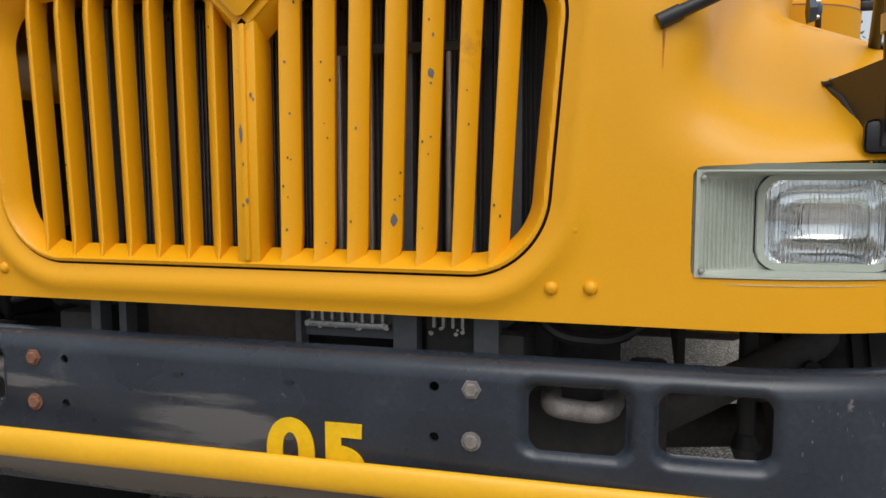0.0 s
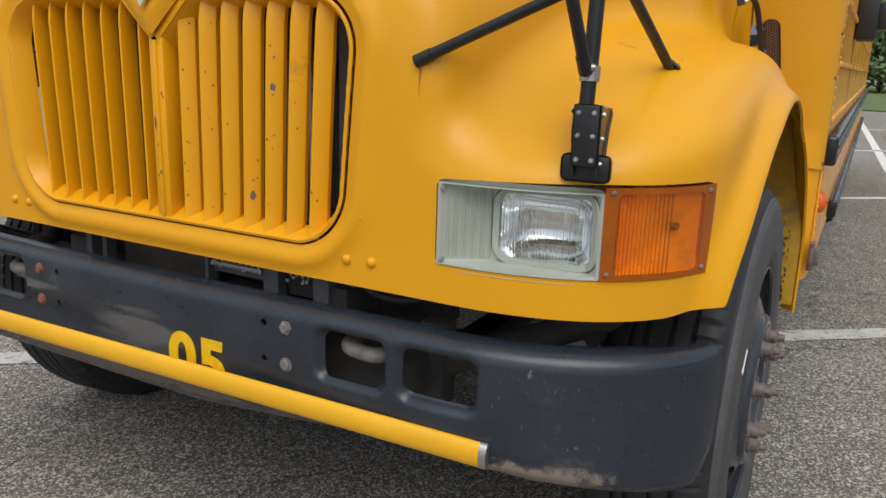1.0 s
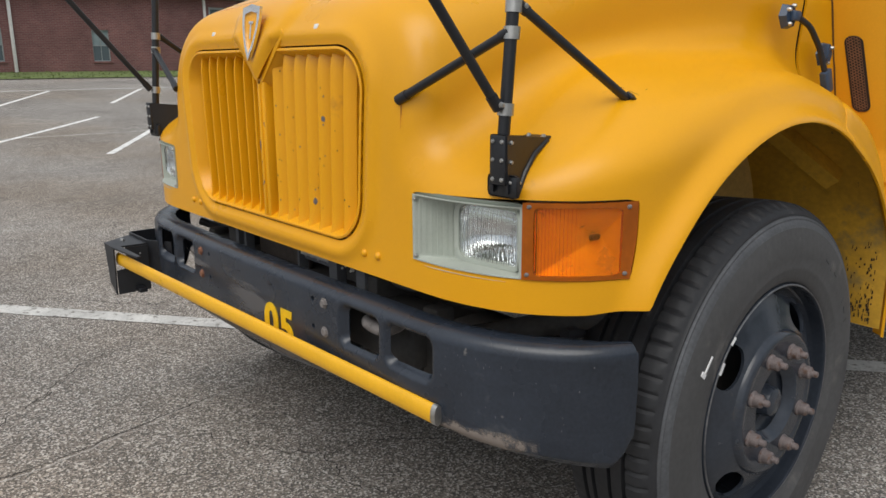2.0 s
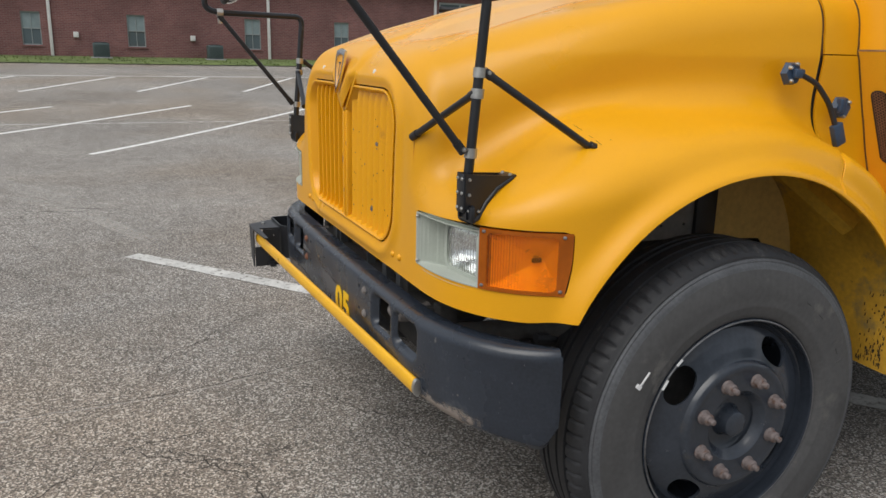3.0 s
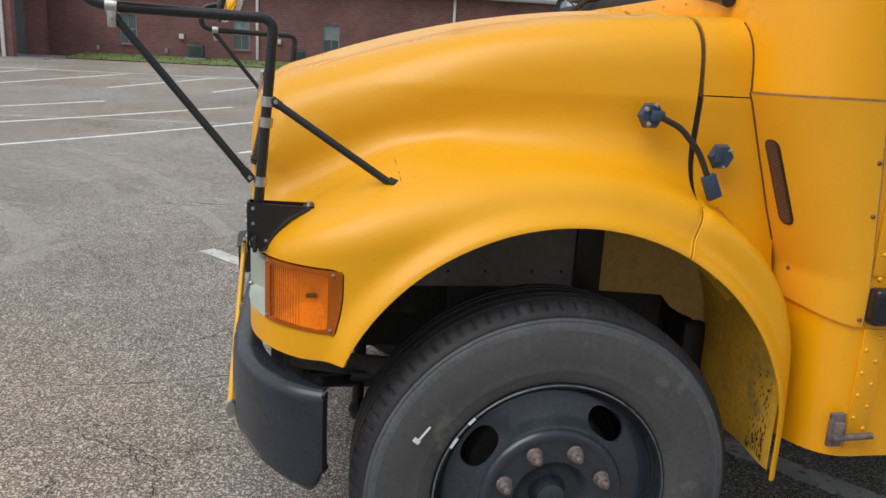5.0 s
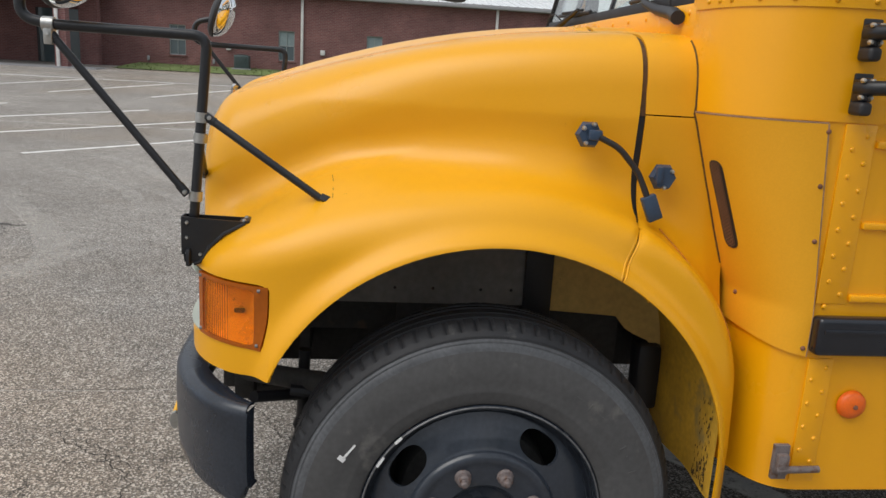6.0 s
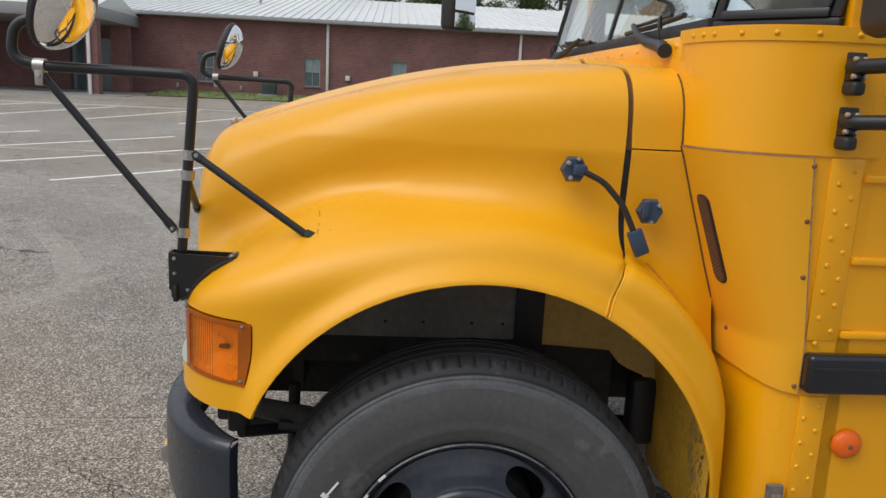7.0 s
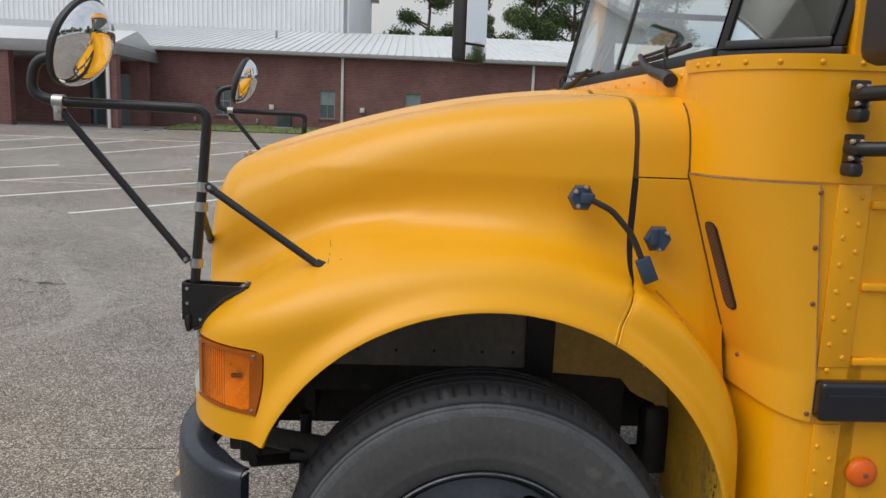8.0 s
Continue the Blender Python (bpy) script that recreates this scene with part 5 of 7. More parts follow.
# body behind the cowl
def body_plan(u, z=1.6, out=0.0):
    """u from 0 (front) over 1 (end of the corner) back along the side."""
    ry = 0.305 - 0.14 * min(max((1.53 - z) / 0.45, 0), 1)
    if u < 1.0:
        t = u * math.pi / 2
        nx, ny = math.sin(t), -math.cos(t)
        return 0.90 + 0.325 * math.sin(t) ** 0.77 + nx * out, 1.64 - ry * math.cos(t) ** 0.77 + ny * out
    return 1.225 + out, 1.64 + (u - 1.0)




def body_sheet(s, u0, u1, z0, z1, out, nz=8, nu=33):
    us = [u for u in np.linspace(u0, u1, nu)]
    zs = list(np.linspace(z0, z1, nz))
    return sheet(lambda u, z: (s * body_plan(u, z, out)[0], body_plan(u, z, out)[1], z), us, zs if s > 0 else zs[::-1])


VENT_BROWN = mat("vent_brown", (0.20, 0.10, 0.055), 0.7, var=0.2, scale=20, bump=0.1)
MESHBACK = mat("vent_dark", (0.02, 0.012, 0.008), 0.8, var=0.2, bump=0.1)
for s in (1, -1):
    part("corner_upper", shell(*body_sheet(s, 0, 1.06, 1.528, 1.808, 0.0, 10), 0.012), YELLOW_BODY, bus, "curved yellow sheet-metal corner below the windscreen")
    low = body_sheet(s, 0.0, 1.06, 0.605, 1.53, -0.004, 24)
    part("corner_lower", shell(*low, 0.012), YELLOW_BODY, bus, "curved yellow lower corner panel")
    pv, pf = body_sheet(s, 0.0, 0.865, 0.965, 1.522, 0.005, 40, 60)
    pv, pf = clip(pv, pf, lambda x, y, z: z - 0.966 - 0.085 * (1 - np.clip((y - 1.40) / 0.19, 0, 1)) ** 2)
    panel = part("corner_panel", shell(pv, pf, 0.010), YELLOW_PANEL, bus, "matt yellow moulded corner panel with a vent")
    # vent: dark slot behind a honeycomb
    def on_panel(a, z, out):
        q = (a - 0.90) / 0.325
        ry = 0.305 - 0.14 * min(max((1.53 - z) / 0.45, 0), 1)
        return (s * a, 1.64 - ry * (1 - q ** 2.6) ** (1 / 2.6) - out, z)
    def vent_d(x, z):
        return rbox2(np.abs(x) + 0.10 * (z - 1.305), z, 1.052, 1.302, 0.024, 0.108, 0.020)
    zs = np.linspace(1.18, 1.43, 50)
    vv, vf = clip(*sheet(lambda a, z: on_panel(a, z, 0.0075), np.linspace(0.98, 1.11, 30), zs if s > 0 else zs[::-1]), lambda x, y, z: -vent_d(x, z))
    vent = part("vent", shell(vv, vf, 0.004), MESHBACK, panel, "dark vent slot")
    hv2, hf2 = [], []
    R = 0.0046
    for i in range(-9, 10):
        for j in range(-16, 17):
            zz = 1.305 + (j + 0.5 * (i % 2)) * R * 1.76
            aa = 1.052 + i * R * 1.55 - 0.10 * (zz - 1.305)
            if vent_d(np.array(aa), np.array(zz)) > -0.003:
                continue
            b0 = len(hv2)
            for rr in (R, R * 0.66):
                for k in range(6):
                    t = k * math.pi / 3
                    hv2.append(on_panel(aa + rr * math.cos(t), zz + rr * math.sin(t), 0.0095))
            for k in range(6):
                f = (b0 + k, b0 + (k + 1) % 6, b0 + 6 + (k + 1) % 6, b0 + 6 + k)
                hf2.append(f if s > 0 else f[::-1])
    hc = part("honeycomb", (hv2, hf2), VENT_BROWN, vent, "brown honeycomb mesh", smooth=0)
    # belt strip with rivets
    part("belt_strip", shell(*body_sheet(s, 0.02, 1.06, 1.774, 1.806, 0.004, 3), 0.003), YELLOW, bus, "riveted yellow belt strip")
    bs = [o for o in bus.children if o.name.startswith("belt_strip")][-1]
    for u in (0.12, 0.2, 0.28, 0.45, 0.63, 0.82, 0.97):
        x, y = body_plan(u, 1.79, 0.005)
        v, f = lathe([(0.0, 0.004), (0.004, 0.003), (0.0065, 0.0), (0.0065, -0.003)], 10, "x")
        t = min(u, 1) * math.pi / 2
        mm = Matrix.Translation((s * x, y, 1.790)) @ (Matrix.Rotation(t - math.pi / 2, 4, "Z") if s > 0 else Matrix.Rotation(3 * math.pi / 2 - t, 4, "Z"))
        part("rivet", ([mm @ Vector(q) for q in v], f), YELLOW, bs)
    # worn edges and screws on the corner panel
    EDGE = bpy.data.materials.get("worn_panel_edge") or mat("worn_panel_edge", (0.34, 0.20, 0.11), 0.8, var=0.4, scale=30, fine=200, bump=0.1)
    part("panel_edge", shell(*body_sheet(s, 0.03, 0.868, 1.5225, 1.5262, 0.0055, 2), 0.004), EDGE, panel, "worn bare edge")
    part("panel_edge", shell(*body_sheet(s, 0.8655, 0.872, 0.965, 1.522, 0.0055, 12, 2), 0.004), EDGE, panel, "worn bare edge")
    for u, z in ((0.835, 0.985), (0.84, 1.25), (0.85, 1.38), (0.87, 1.505), (0.24, 1.075)):
        x, y = body_plan(u, z, 0.006)
        part("screw", lathe([(0.0, 0.004), (0.004, 0.003), (0.006, 0.0), (0.006, -0.003)], 8, "x", (s * x, y, z)), RUST, panel)

# body side: sheet, ribs, rails, rivets
for s in (1, -1):
    wall = part("body_side", boxed(*((1.205, 1.221) if s > 0 else (-1.221, -1.205)), 1.66, 10.6, 0.605, 1.83), YELLOW_BODY, bus, "yellow riveted body side with ribs and black rub rails")
    def bx(x0, x1, *r, **k):
        return boxed(*((x0, x1) if s > 0 else (-x1, -x0)), *r, **k)
    part("seam_strip", bx(1.219, 1.2245, 1.592, 1.668, 1.10, 1.525, bevel=0.002), YELLOW_BODY, wall)
    part("seam_strip", bx(1.219, 1.2245, 1.60, 1.664, 0.63, 0.96, bevel=0.002), YELLOW_BODY, wall)
    for z in (1.481, 1.292, 1.115):
        part("rib", bx(1.215, 1.232, 1.672, 10.5, z - 0.009, z + 0.009, bevel=0.005), YELLOW_BODY, wall)
    for z0, z1, y0 in ((0.977, 1.072, 1.592), (0.63, 0.71, 2.7)):
        rail = part("rub_rail", bx(1.215, 1.258, y0, 10.55, z0, z1, bevel=0.012, seg=3), RAIL, wall, "glossy black steel rub rail")
        part("rail_groove", bx(1.25, 1.262, y0 + 0.012, 10.5, (z0 + z1) / 2 + 0.008, (z0 + z1) / 2 + 0.022, bevel=0.004), RAIL, rail)
    riv = lathe([(0.0, 0.004), (0.0042, 0.0035), (0.0068, 0.0), (0.0068, -0.003)], 10, "x")
    first = None
    for col, y in enumerate((1.615, 1.648)):
        for k in range(15):
            z = 0.655 + 0.0625 * k + (0.031 if col else 0)
            if 0.95 < z < 1.09 or z > 1.51:
                continue
            m = Matrix.Translation((s * 1.2242, y, z)) @ (Matrix.Rotation(math.pi, 4, "Z") if s < 0 else Matrix.Identity(4))
            if first is None:
                first = part("rivet", riv, YELLOW_BODY, wall)
                first.matrix_basis = m
            else:
                again(first, m)
    part("side_marker", (lambda L: ([(s * x, y, z) for x, y, z in L[0]], L[1]))(lathe([(0.0, 0.016), (0.008, 0.0165), (0.02, 0.015), (0.031, 0.010), (0.0355, 0.004), (0.037, -0.004)], 28, "x", (1.228, 1.729, 0.842))), mat("orange_reflector", (0.85, 0.14, 0.008), 0.4, var=0.1, scale=30, fine=200, bump=0.15), wall, "round orange side reflector")
    part("reflector_screw", (lambda L: ([(s * x, y, z) for x, y, z in L[0]], L[1]))(lathe([(0.0, 0.0205), (0.005, 0.0195), (0.007, 0.015)], 8, "x", (1.228, 1.729, 0.842))), RUST, wall)
    hin = part("hinge", bx(1.222, 1.236, 1.545, 1.585, 0.642, 0.735, bevel=0.003), NUT, wall, "rusty steel door hinge")
    part("hinge_pin", (lambda L: ([(s * x, y, z) for x, y, z in L[0]], L[1]))(tube([(1.244, 1.55, 0.672), (1.246, 1.66, 0.676)], 0.009, 10)), NUT, hin)
    part("hinge_knuckle", bx(1.232, 1.252, 1.55, 1.58, 0.66, 0.715, bevel=0.006), NUT, hin)
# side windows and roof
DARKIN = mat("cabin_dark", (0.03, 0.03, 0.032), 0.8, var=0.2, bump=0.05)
for s in (1, -1):
    wall = [o for o in bus.children if o.name.startswith("body_side")][0 if s > 0 else 1]
    def bx(x0, x1, *r, **k):
        return boxed(*((x0, x1) if s > 0 else (-x1, -x0)), *r, **k)
    part("upper_side", bx(1.195, 1.215, 1.66, 10.6, 2.62, 2.82), YELLOW_BODY, bus)
    for i in range(13):
        y = 1.63 + i * 0.72
        post = part("window_post", bx(1.19, 1.222, y, y + 0.07, 1.82, 2.64), YELLOW_BODY, bus)
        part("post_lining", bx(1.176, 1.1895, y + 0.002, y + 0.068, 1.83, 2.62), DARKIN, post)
        if i < 12:
            fr = part("side_window", bx(1.198, 1.21, y + 0.075, y + 0.715, 2.2, 2.23), TRIM, bus, "sliding bus side window with black frame")
            part("window_frame", bx(1.196, 1.212, y + 0.075, y + 0.715, 1.83, 1.855), TRIM, fr)
            part("window_frame", bx(1.196, 1.212, y + 0.075, y + 0.715, 2.60, 2.62), TRIM, fr)
            g = part("pane", bx(1.201, 1.206, y + 0.075, y + 0.715, 1.855, 2.60), GLASS, fr)
            g.visible_shadow = False
part("roof", sheet(lambda t, y: (1.215 * math.sin(t), y, 2.80 + 0.36 * math.cos(t) ** 0.7 if abs(t) < 1.57 else 2.80), np.linspace(-1.5707, 1.5707, 40), [1.60, 2, 4, 7, 10.6]), YELLOW_BODY, bus, "yellow rounded bus roof")
part("front_cap", boxed(-1.2, 1.2, 1.58, 1.68, 2.66, 3.1, bevel=0.03), YELLOW_BODY, bus)
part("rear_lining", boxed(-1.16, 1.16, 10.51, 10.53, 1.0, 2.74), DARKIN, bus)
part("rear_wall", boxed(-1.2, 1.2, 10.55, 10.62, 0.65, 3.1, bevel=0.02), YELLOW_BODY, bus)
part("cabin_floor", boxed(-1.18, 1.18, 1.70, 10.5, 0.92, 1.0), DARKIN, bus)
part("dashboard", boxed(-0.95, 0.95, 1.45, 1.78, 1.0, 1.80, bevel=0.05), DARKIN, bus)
LINING = mat("cabin_grey", (0.62, 0.64, 0.63), 0.6, var=0.1, bump=0.03)
part("ceiling_lining", boxed(-1.17, 1.17, 1.52, 10.5, 2.74, 2.78), LINING, bus, "grey cabin ceiling lining")
for s in (1, -1):
    part("wall_lining", boxed(*((1.17, 1.188) if s > 0 else (-1.188, -1.17)), 1.72, 10.5, 1.0, 1.83), LINING, bus)
    part("wall_lining", boxed(*((1.17, 1.188) if s > 0 else (-1.188, -1.17)), 1.72, 10.5, 2.60, 2.76), LINING, bus)
# windscreen
ws = part("windscreen", boxed(-0.94, 0.94, 1.385, 1.415, 1.795, 1.84, bevel=0.006), TRIM, bus, "two-pane flat windscreen in black rubber")
part("windscreen_frame", boxed(-0.012, 0.012, 1.392, 1.408, 1.84, 2.66), TRIM, ws)
part("windscreen_frame", boxed(-0.94, 0.94, 1.385, 1.415, 2.64, 2.68), TRIM, ws)
for s in (1, -1):
    g = part("pane", boxed(*((0.018, 0.93) if s > 0 else (-0.93, -0.018)), 1.397, 1.403, 1.835, 2.65), GLASS, ws)
    g.visible_shadow = False
    part("windscreen_frame", boxed(*((0.951, 0.965) if s > 0 else (-0.965, -0.951)), 1.394, 1.408, 1.80, 2.68, bevel=0.004), TRIM, ws)
    # quarter window between screen and side
    a, b = Vector((0.980, 1.388, 0)), Vector((1.198, 1.582, 0))
    d = (b - a).normalized()
    nrm = Vector((d.y, -d.x, 0))
    def slab(t0, t1, z0, z1, th, off=0.0):
        L = (b - a).length
        bm = boxed(t0 * L, t1 * L, -th, th, z0, z1, bevel=min(0.005, th * 0.7))
        m = Matrix(((d.x, nrm.x, 0, a.x + nrm.x * off), (d.y, nrm.y, 0, a.y + nrm.y * off), (0, 0, 1, 0), (0, 0, 0, 1)))
        return moved(moved(bm, m), Matrix.Diagonal((s, 1, 1, 1)))
    qw = part("quarter_window", slab(0, 1, 1.803, 1.828, 0.014), TRIM, bus, "black-framed corner window")
    part("window_frame", slab(0, 0.07 if s > 0 else 0.03, 1.828, 2.65, 0.014 if s > 0 else 0.005), TRIM, qw)
    part("window_frame", slab(0.92, 1.0, 1.828, 2.65, 0.014), TRIM, qw)
    part("window_frame", slab(0.07, 0.92, 1.828, 1.850, 0.020), TRIM, qw)
    part("window_frame", slab(0.885, 0.92, 1.850, 2.6, 0.020), TRIM, qw)
    g = part("pane", slab(0.07, 0.89, 1.846, 2.64, 0.003), GLASS, qw)
    g.visible_shadow = False
    part("corner_post", boxed(*((1.178, 1.2215) if s > 0 else (-1.2215, -1.178)), 1.590, 1.6295, 1.806, 2.66, bevel=0.006), YELLOW_BODY, bus, "yellow corner post beside the driver's window")
    # wiper
    wip = part("wiper", tube([(s * 0.85, 1.316, 1.760), (s * 0.785, 1.328, 1.774)], 0.019, 12), TRIM, bus, "black windscreen wiper with a stout arm")
    part("wiper_arm", tube([(s * 0.80, 1.328, 1.772), (s * 0.63, 1.337, 1.796), (s * 0.50, 1.350, 1.822), (s * 0.37, 1.372, 1.864)], 0.018, 10, r_end=0.008), TRIM, wip)
    part("blade", tube([(s * 0.76, 1.392, 1.862), (s * 0.52, 1.388, 1.850), (s * 0.24, 1.390, 1.848)], 0.008, 8), TRIM, wip)
    part("blade_spine", tube([(s * 0.68, 1.386, 1.870), (s * 0.50, 1.378, 1.862), (s * 0.34, 1.384, 1.862)], 0.006, 8), TRIM, wip)
    part("washer_hose", tube(bent([(s * 0.74, 1.335, 1.790), (s * 0.735, 1.33, 1.845), (s * 0.69, 1.35, 1.868), (s * 0.64, 1.372, 1.835)], 0.02), 0.0035, 6), TRIM, wip)
part("windscreen_shelf", boxed(-0.93, 0.93, 1.335, 1.40, 1.70, 1.797, bevel=0.012), YELLOW_BODY, bus, "yellow ledge under the windscreen")
shelf = [o for o in bus.children if o.name.startswith("windscreen_shelf")][-1]
for i in range(12):
    part("rivet", lathe([(0.0, -0.005), (0.005, -0.004), (0.008, 0.0), (0.008, 0.003)], 10, "y", (-0.88 + 0.16 * i, 1.335, 1.772)), YELLOW_BODY, shelf)

# the screen and corner windows lean back
for o in bus.children:
    if o.name.split(".")[0] in ("windscreen", "quarter_window"):
        for q in [o, *o.children]:
            for v in q.data.vertices:
                v.co.y += 0.24 * max(v.co.z - 1.84, 0)

# driver's and passenger's door mirrors
for s in (1, -1):
    am = part("door_mirror", tube(bent([(s * 1.235, 1.598, 1.722), (s * 1.262, 1.598, 1.722), (s * 1.50, 1.72 if s > 0 else 1.05, 1.735)], 0.01), 0.0165, 12), BLACK, bus, "black door mirror on two tube arms")
    part("mirror_arm", tube(bent([(s * 1.235, 1.598, 1.605), (s * 1.265, 1.600, 1.605), (s * 1.36, 1.68 if s > 0 else 1.40, 1.612), (s * 1.50, 1.74 if s > 0 else 1.05, 1.74)], 0.02), 0.0165, 12), BLACK, am)
    for z in (1.722, 1.605):
        part("arm_bracket", boxed(*((1.222, 1.262) if s > 0 else (-1.262, -1.222)), 1.588, 1.620, z - 0.032, z + 0.022, bevel=0.009, seg=3), RAIL, am)
        part("bracket_plate", boxed(*((1.220, 1.230) if s > 0 else (-1.230, -1.220)), 1.590, 1.634, z - 0.044, z + 0.032, bevel=0.004), TRIM, am)
        for by, bz in ((1.588, 0.016), (1.610, 0.016), (1.588, -0.020), (1.610, -0.020)):
            part("bolt", (lambda L: ([(s * x, y, zz) for x, y, zz in L[0]], L[1]))(lathe([(0.0, 0.007), (0.004, 0.006), (0.006, 0.0), (0.006, -0.004)], 6, "x", (1.263, by, z + bz))), STEEL, am)
        part("arm_clamp", boxed(*((1.225, 1.275) if s > 0 else (-1.275, -1.225)), 1.584, 1.614, z - 0.060, z - 0.030, bevel=0.009, seg=3), TRIM, am)
    if s > 0:
        part("mirror_housing", boxed(1.42, 1.66, 1.475, 1.545, 1.765, 2.20, bevel=0.03, seg=3), TRIM, am)
        part("mirror_glass", boxed(1.44, 1.64, 1.545, 1.549, 1.79, 2.18), MIRROR, am)
    else:
        tm = Matrix.Translation((-1.47, 0.96, 0)) @ Matrix.Rotation(radians(-42), 4, "Z")
        part("mirror_housing", moved(boxed(-0.105, 0.105, -0.06, 0.04, 1.955, 2.45, bevel=0.03, seg=3), tm), TRIM, am)
        part("mirror_glass", moved(boxed(-0.09, 0.09, 0.04, 0.044, 2.06, 2.42), tm), MIRROR, am)
        part("mirror_glass", moved(boxed(-0.09, 0.09, 0.04, 0.044, 1.97, 2.045), tm), MIRROR, am)

# folded stop arm on the driver's side
stop = part("stop_arm", boxed(1.222, 1.305, 2.72, 2.98, 1.405, 1.60, bevel=0.012), TRIM, bus, "black hinge housing of a folded side arm")
part("sign_arm", boxed(1.30, 1.348, 2.76, 2.80, 1.45, 1.56, bevel=0.006), TRIM, stop)

# faded and chalky paint on the hood's top; its pale colour also paints the sky sheen
FADED_SHEEN = smudge("faded_paint", (0.86, 0.56, 0.19), 4, 1.3, (1, 1, 1), 0.35)
FADED_SHEEN.node_tree.nodes["Mapping"].inputs["Location"].default_value, FADED_SHEEN.node_tree.nodes["Mapping"].inputs["Scale"].default_value = (-1, -1, 0), (2, 2, 0)


def hood_top(x, y):
    lo, hi = 1.2, 1.9
    for _ in range(24):
        m = (lo + hi) / 2
        lo, hi = (m, hi) if hood_field(np.array([x]), np.array([y]), np.array([m]))[0] < 0 else (lo, m)
    return lo


for s in (1, -1):
    fd = part("faded_patch", sheet(lambda x, y: (s * x, y, hood_top(x, y) + 0.0016), np.linspace(0.0, 0.56, 24) if s > 0 else np.linspace(0.56, 0.0, 24), np.linspace(0.14, 1.16, 36)), FADED_SHEEN, hood, "pale sun-faded paint with sky sheen painted in")
    fd.visible_shadow = False
FADED_SHEEN.node_tree.nodes["Map Range"].inputs["To Max"].default_value = 0.7

# under the hood and floor
part("engine_block", boxed(-0.30, 0.30, 0.50, 1.25, 0.62, 1.30, bevel=0.04), UNDER, bus, "dirty dark engine and frame parts")
rad = part("radiator", boxed(-0.47, 0.47, 0.24, 0.32, 0.72, 1.36), RADIATOR, bus, "black radiator core behind the grille")
FIN = mat("fin_grey", (0.11, 0.105, 0.11), 0.5, 0.3, var=0.3, scale=12, fine=80, bump=0.1)
fin = None
for i in range(118):
    at = Matrix.Translation((-0.46 + 0.0078 * i, 0.2382, 1.125))
    if fin is None:
        fin = part("fin", boxed(-0.0012, 0.0012, -0.0022, 0.0022, -0.225, 0.225), FIN, rad, smooth=0)
        fin.matrix_basis = at
    else:
        again(fin, at)
for i in range(11):
    x = -0.44 + 0.088 * i
    part("fin_column", boxed(x, x + 0.012, 0.230, 0.24, 0.80, 1.34), RADIATOR, rad)
for x in (0.105, 0.150, 0.162, 0.262, 0.276, 0.300, 0.330, 0.342):
    part("cooler_tube", tube([(x, 0.185, 0.84), (x, 0.185, 1.26)], 0.0048, 8), ALU, rad, "bare aluminium cooler tube")
part("cooler_header", boxed(0.09, 0.36, 0.178, 0.195, 1.255, 1.272, bevel=0.003), UNDER, rad)
part("cooler_header", boxed(0.09, 0.36, 0.178, 0.195, 0.83, 0.845, bevel=0.003), UNDER, rad)
PLATE = mat("grey_side_plate", (0.10, 0.105, 0.115), 0.6, var=0.2, scale=6, fine=80, bump=0.1)
part("side_plate", boxed(0.385, 0.425, 0.17, 0.19, 0.80, 1.36), PLATE, rad)
part("side_plate", boxed(0.205, 0.235, 0.19, 0.21, 0.80, 1.36), PLATE, rad)
part("side_plate", boxed(-0.40, -0.36, 0.19, 0.21, 0.80, 1.36), PLATE, rad)
part("shroud", boxed(-0.58, 0.58, 0.33, 0.36, 0.70, 1.40), UNDER, bus)
part("crossmember", boxed(-0.62, 0.62, 0.10, 0.22, 0.60, 0.74, bevel=0.01), UNDER, bus)
part("lower_cooler", boxed(0.055, 0.26, 0.13, 0.16, 0.78, 0.86), PLATE, bus)
for i in range(8):
    part("cooler_bar", boxed(0.075 + i * 0.018, 0.080 + i * 0.018, 0.118, 0.13, 0.805, 0.86), ALU, bus)
part("cooler_bar", boxed(0.065, 0.215, 0.112, 0.13, 0.798, 0.808, bevel=0.002), ALU, bus)
SALT = mat("white_corrosion", (0.52, 0.50, 0.47), 0.9, var=0.3, scale=60, fine=300, bump=0.4)
rc = random.Random(5)
for k in range(26):
    x = rc.uniform(0.07, 0.215) if k < 18 else rc.uniform(0.285, 0.345)
    bm = bmesh.new()
    bmesh.ops.create_icosphere(bm, subdivisions=1, radius=rc.uniform(0.002, 0.0045))
    part("corrosion", moved(bm, Matrix.Translation((x, 0.1135, 0.801 + rc.uniform(-0.004, 0.008)))), SALT, bus)
part("lower_cooler", boxed(0.275, 0.36, 0.135, 0.16, 0.76, 0.86), UNDER, bus)
for i in range(4):
    part("cooler_bar", boxed(0.288 + i * 0.016, 0.293 + i * 0.016, 0.122, 0.135, 0.805, 0.86), ALU, bus)
part("lower_plate", boxed(-0.27, 0.048, 0.150, 0.165, 0.74, 0.90, bevel=0.004), mat("brown_plate", (0.075, 0.060, 0.050), 0.75, var=0.35, scale=7, fine=60, bump=0.15), bus, "dusty brown lower radiator plate")
for x0, x1 in ((-0.36, -0.34), (-0.30, -0.285), (0.05, 0.06), (0.225, 0.265), (0.36, 0.40)):
    part("support_strut", boxed(x0, x1, 0.11, 0.14, 0.72, 0.88), PLATE, bus)
SCRATCH_BROWN = mat("rust_flake", (0.045, 0.028, 0.012), 0.9, var=0.3, bump=0.1)
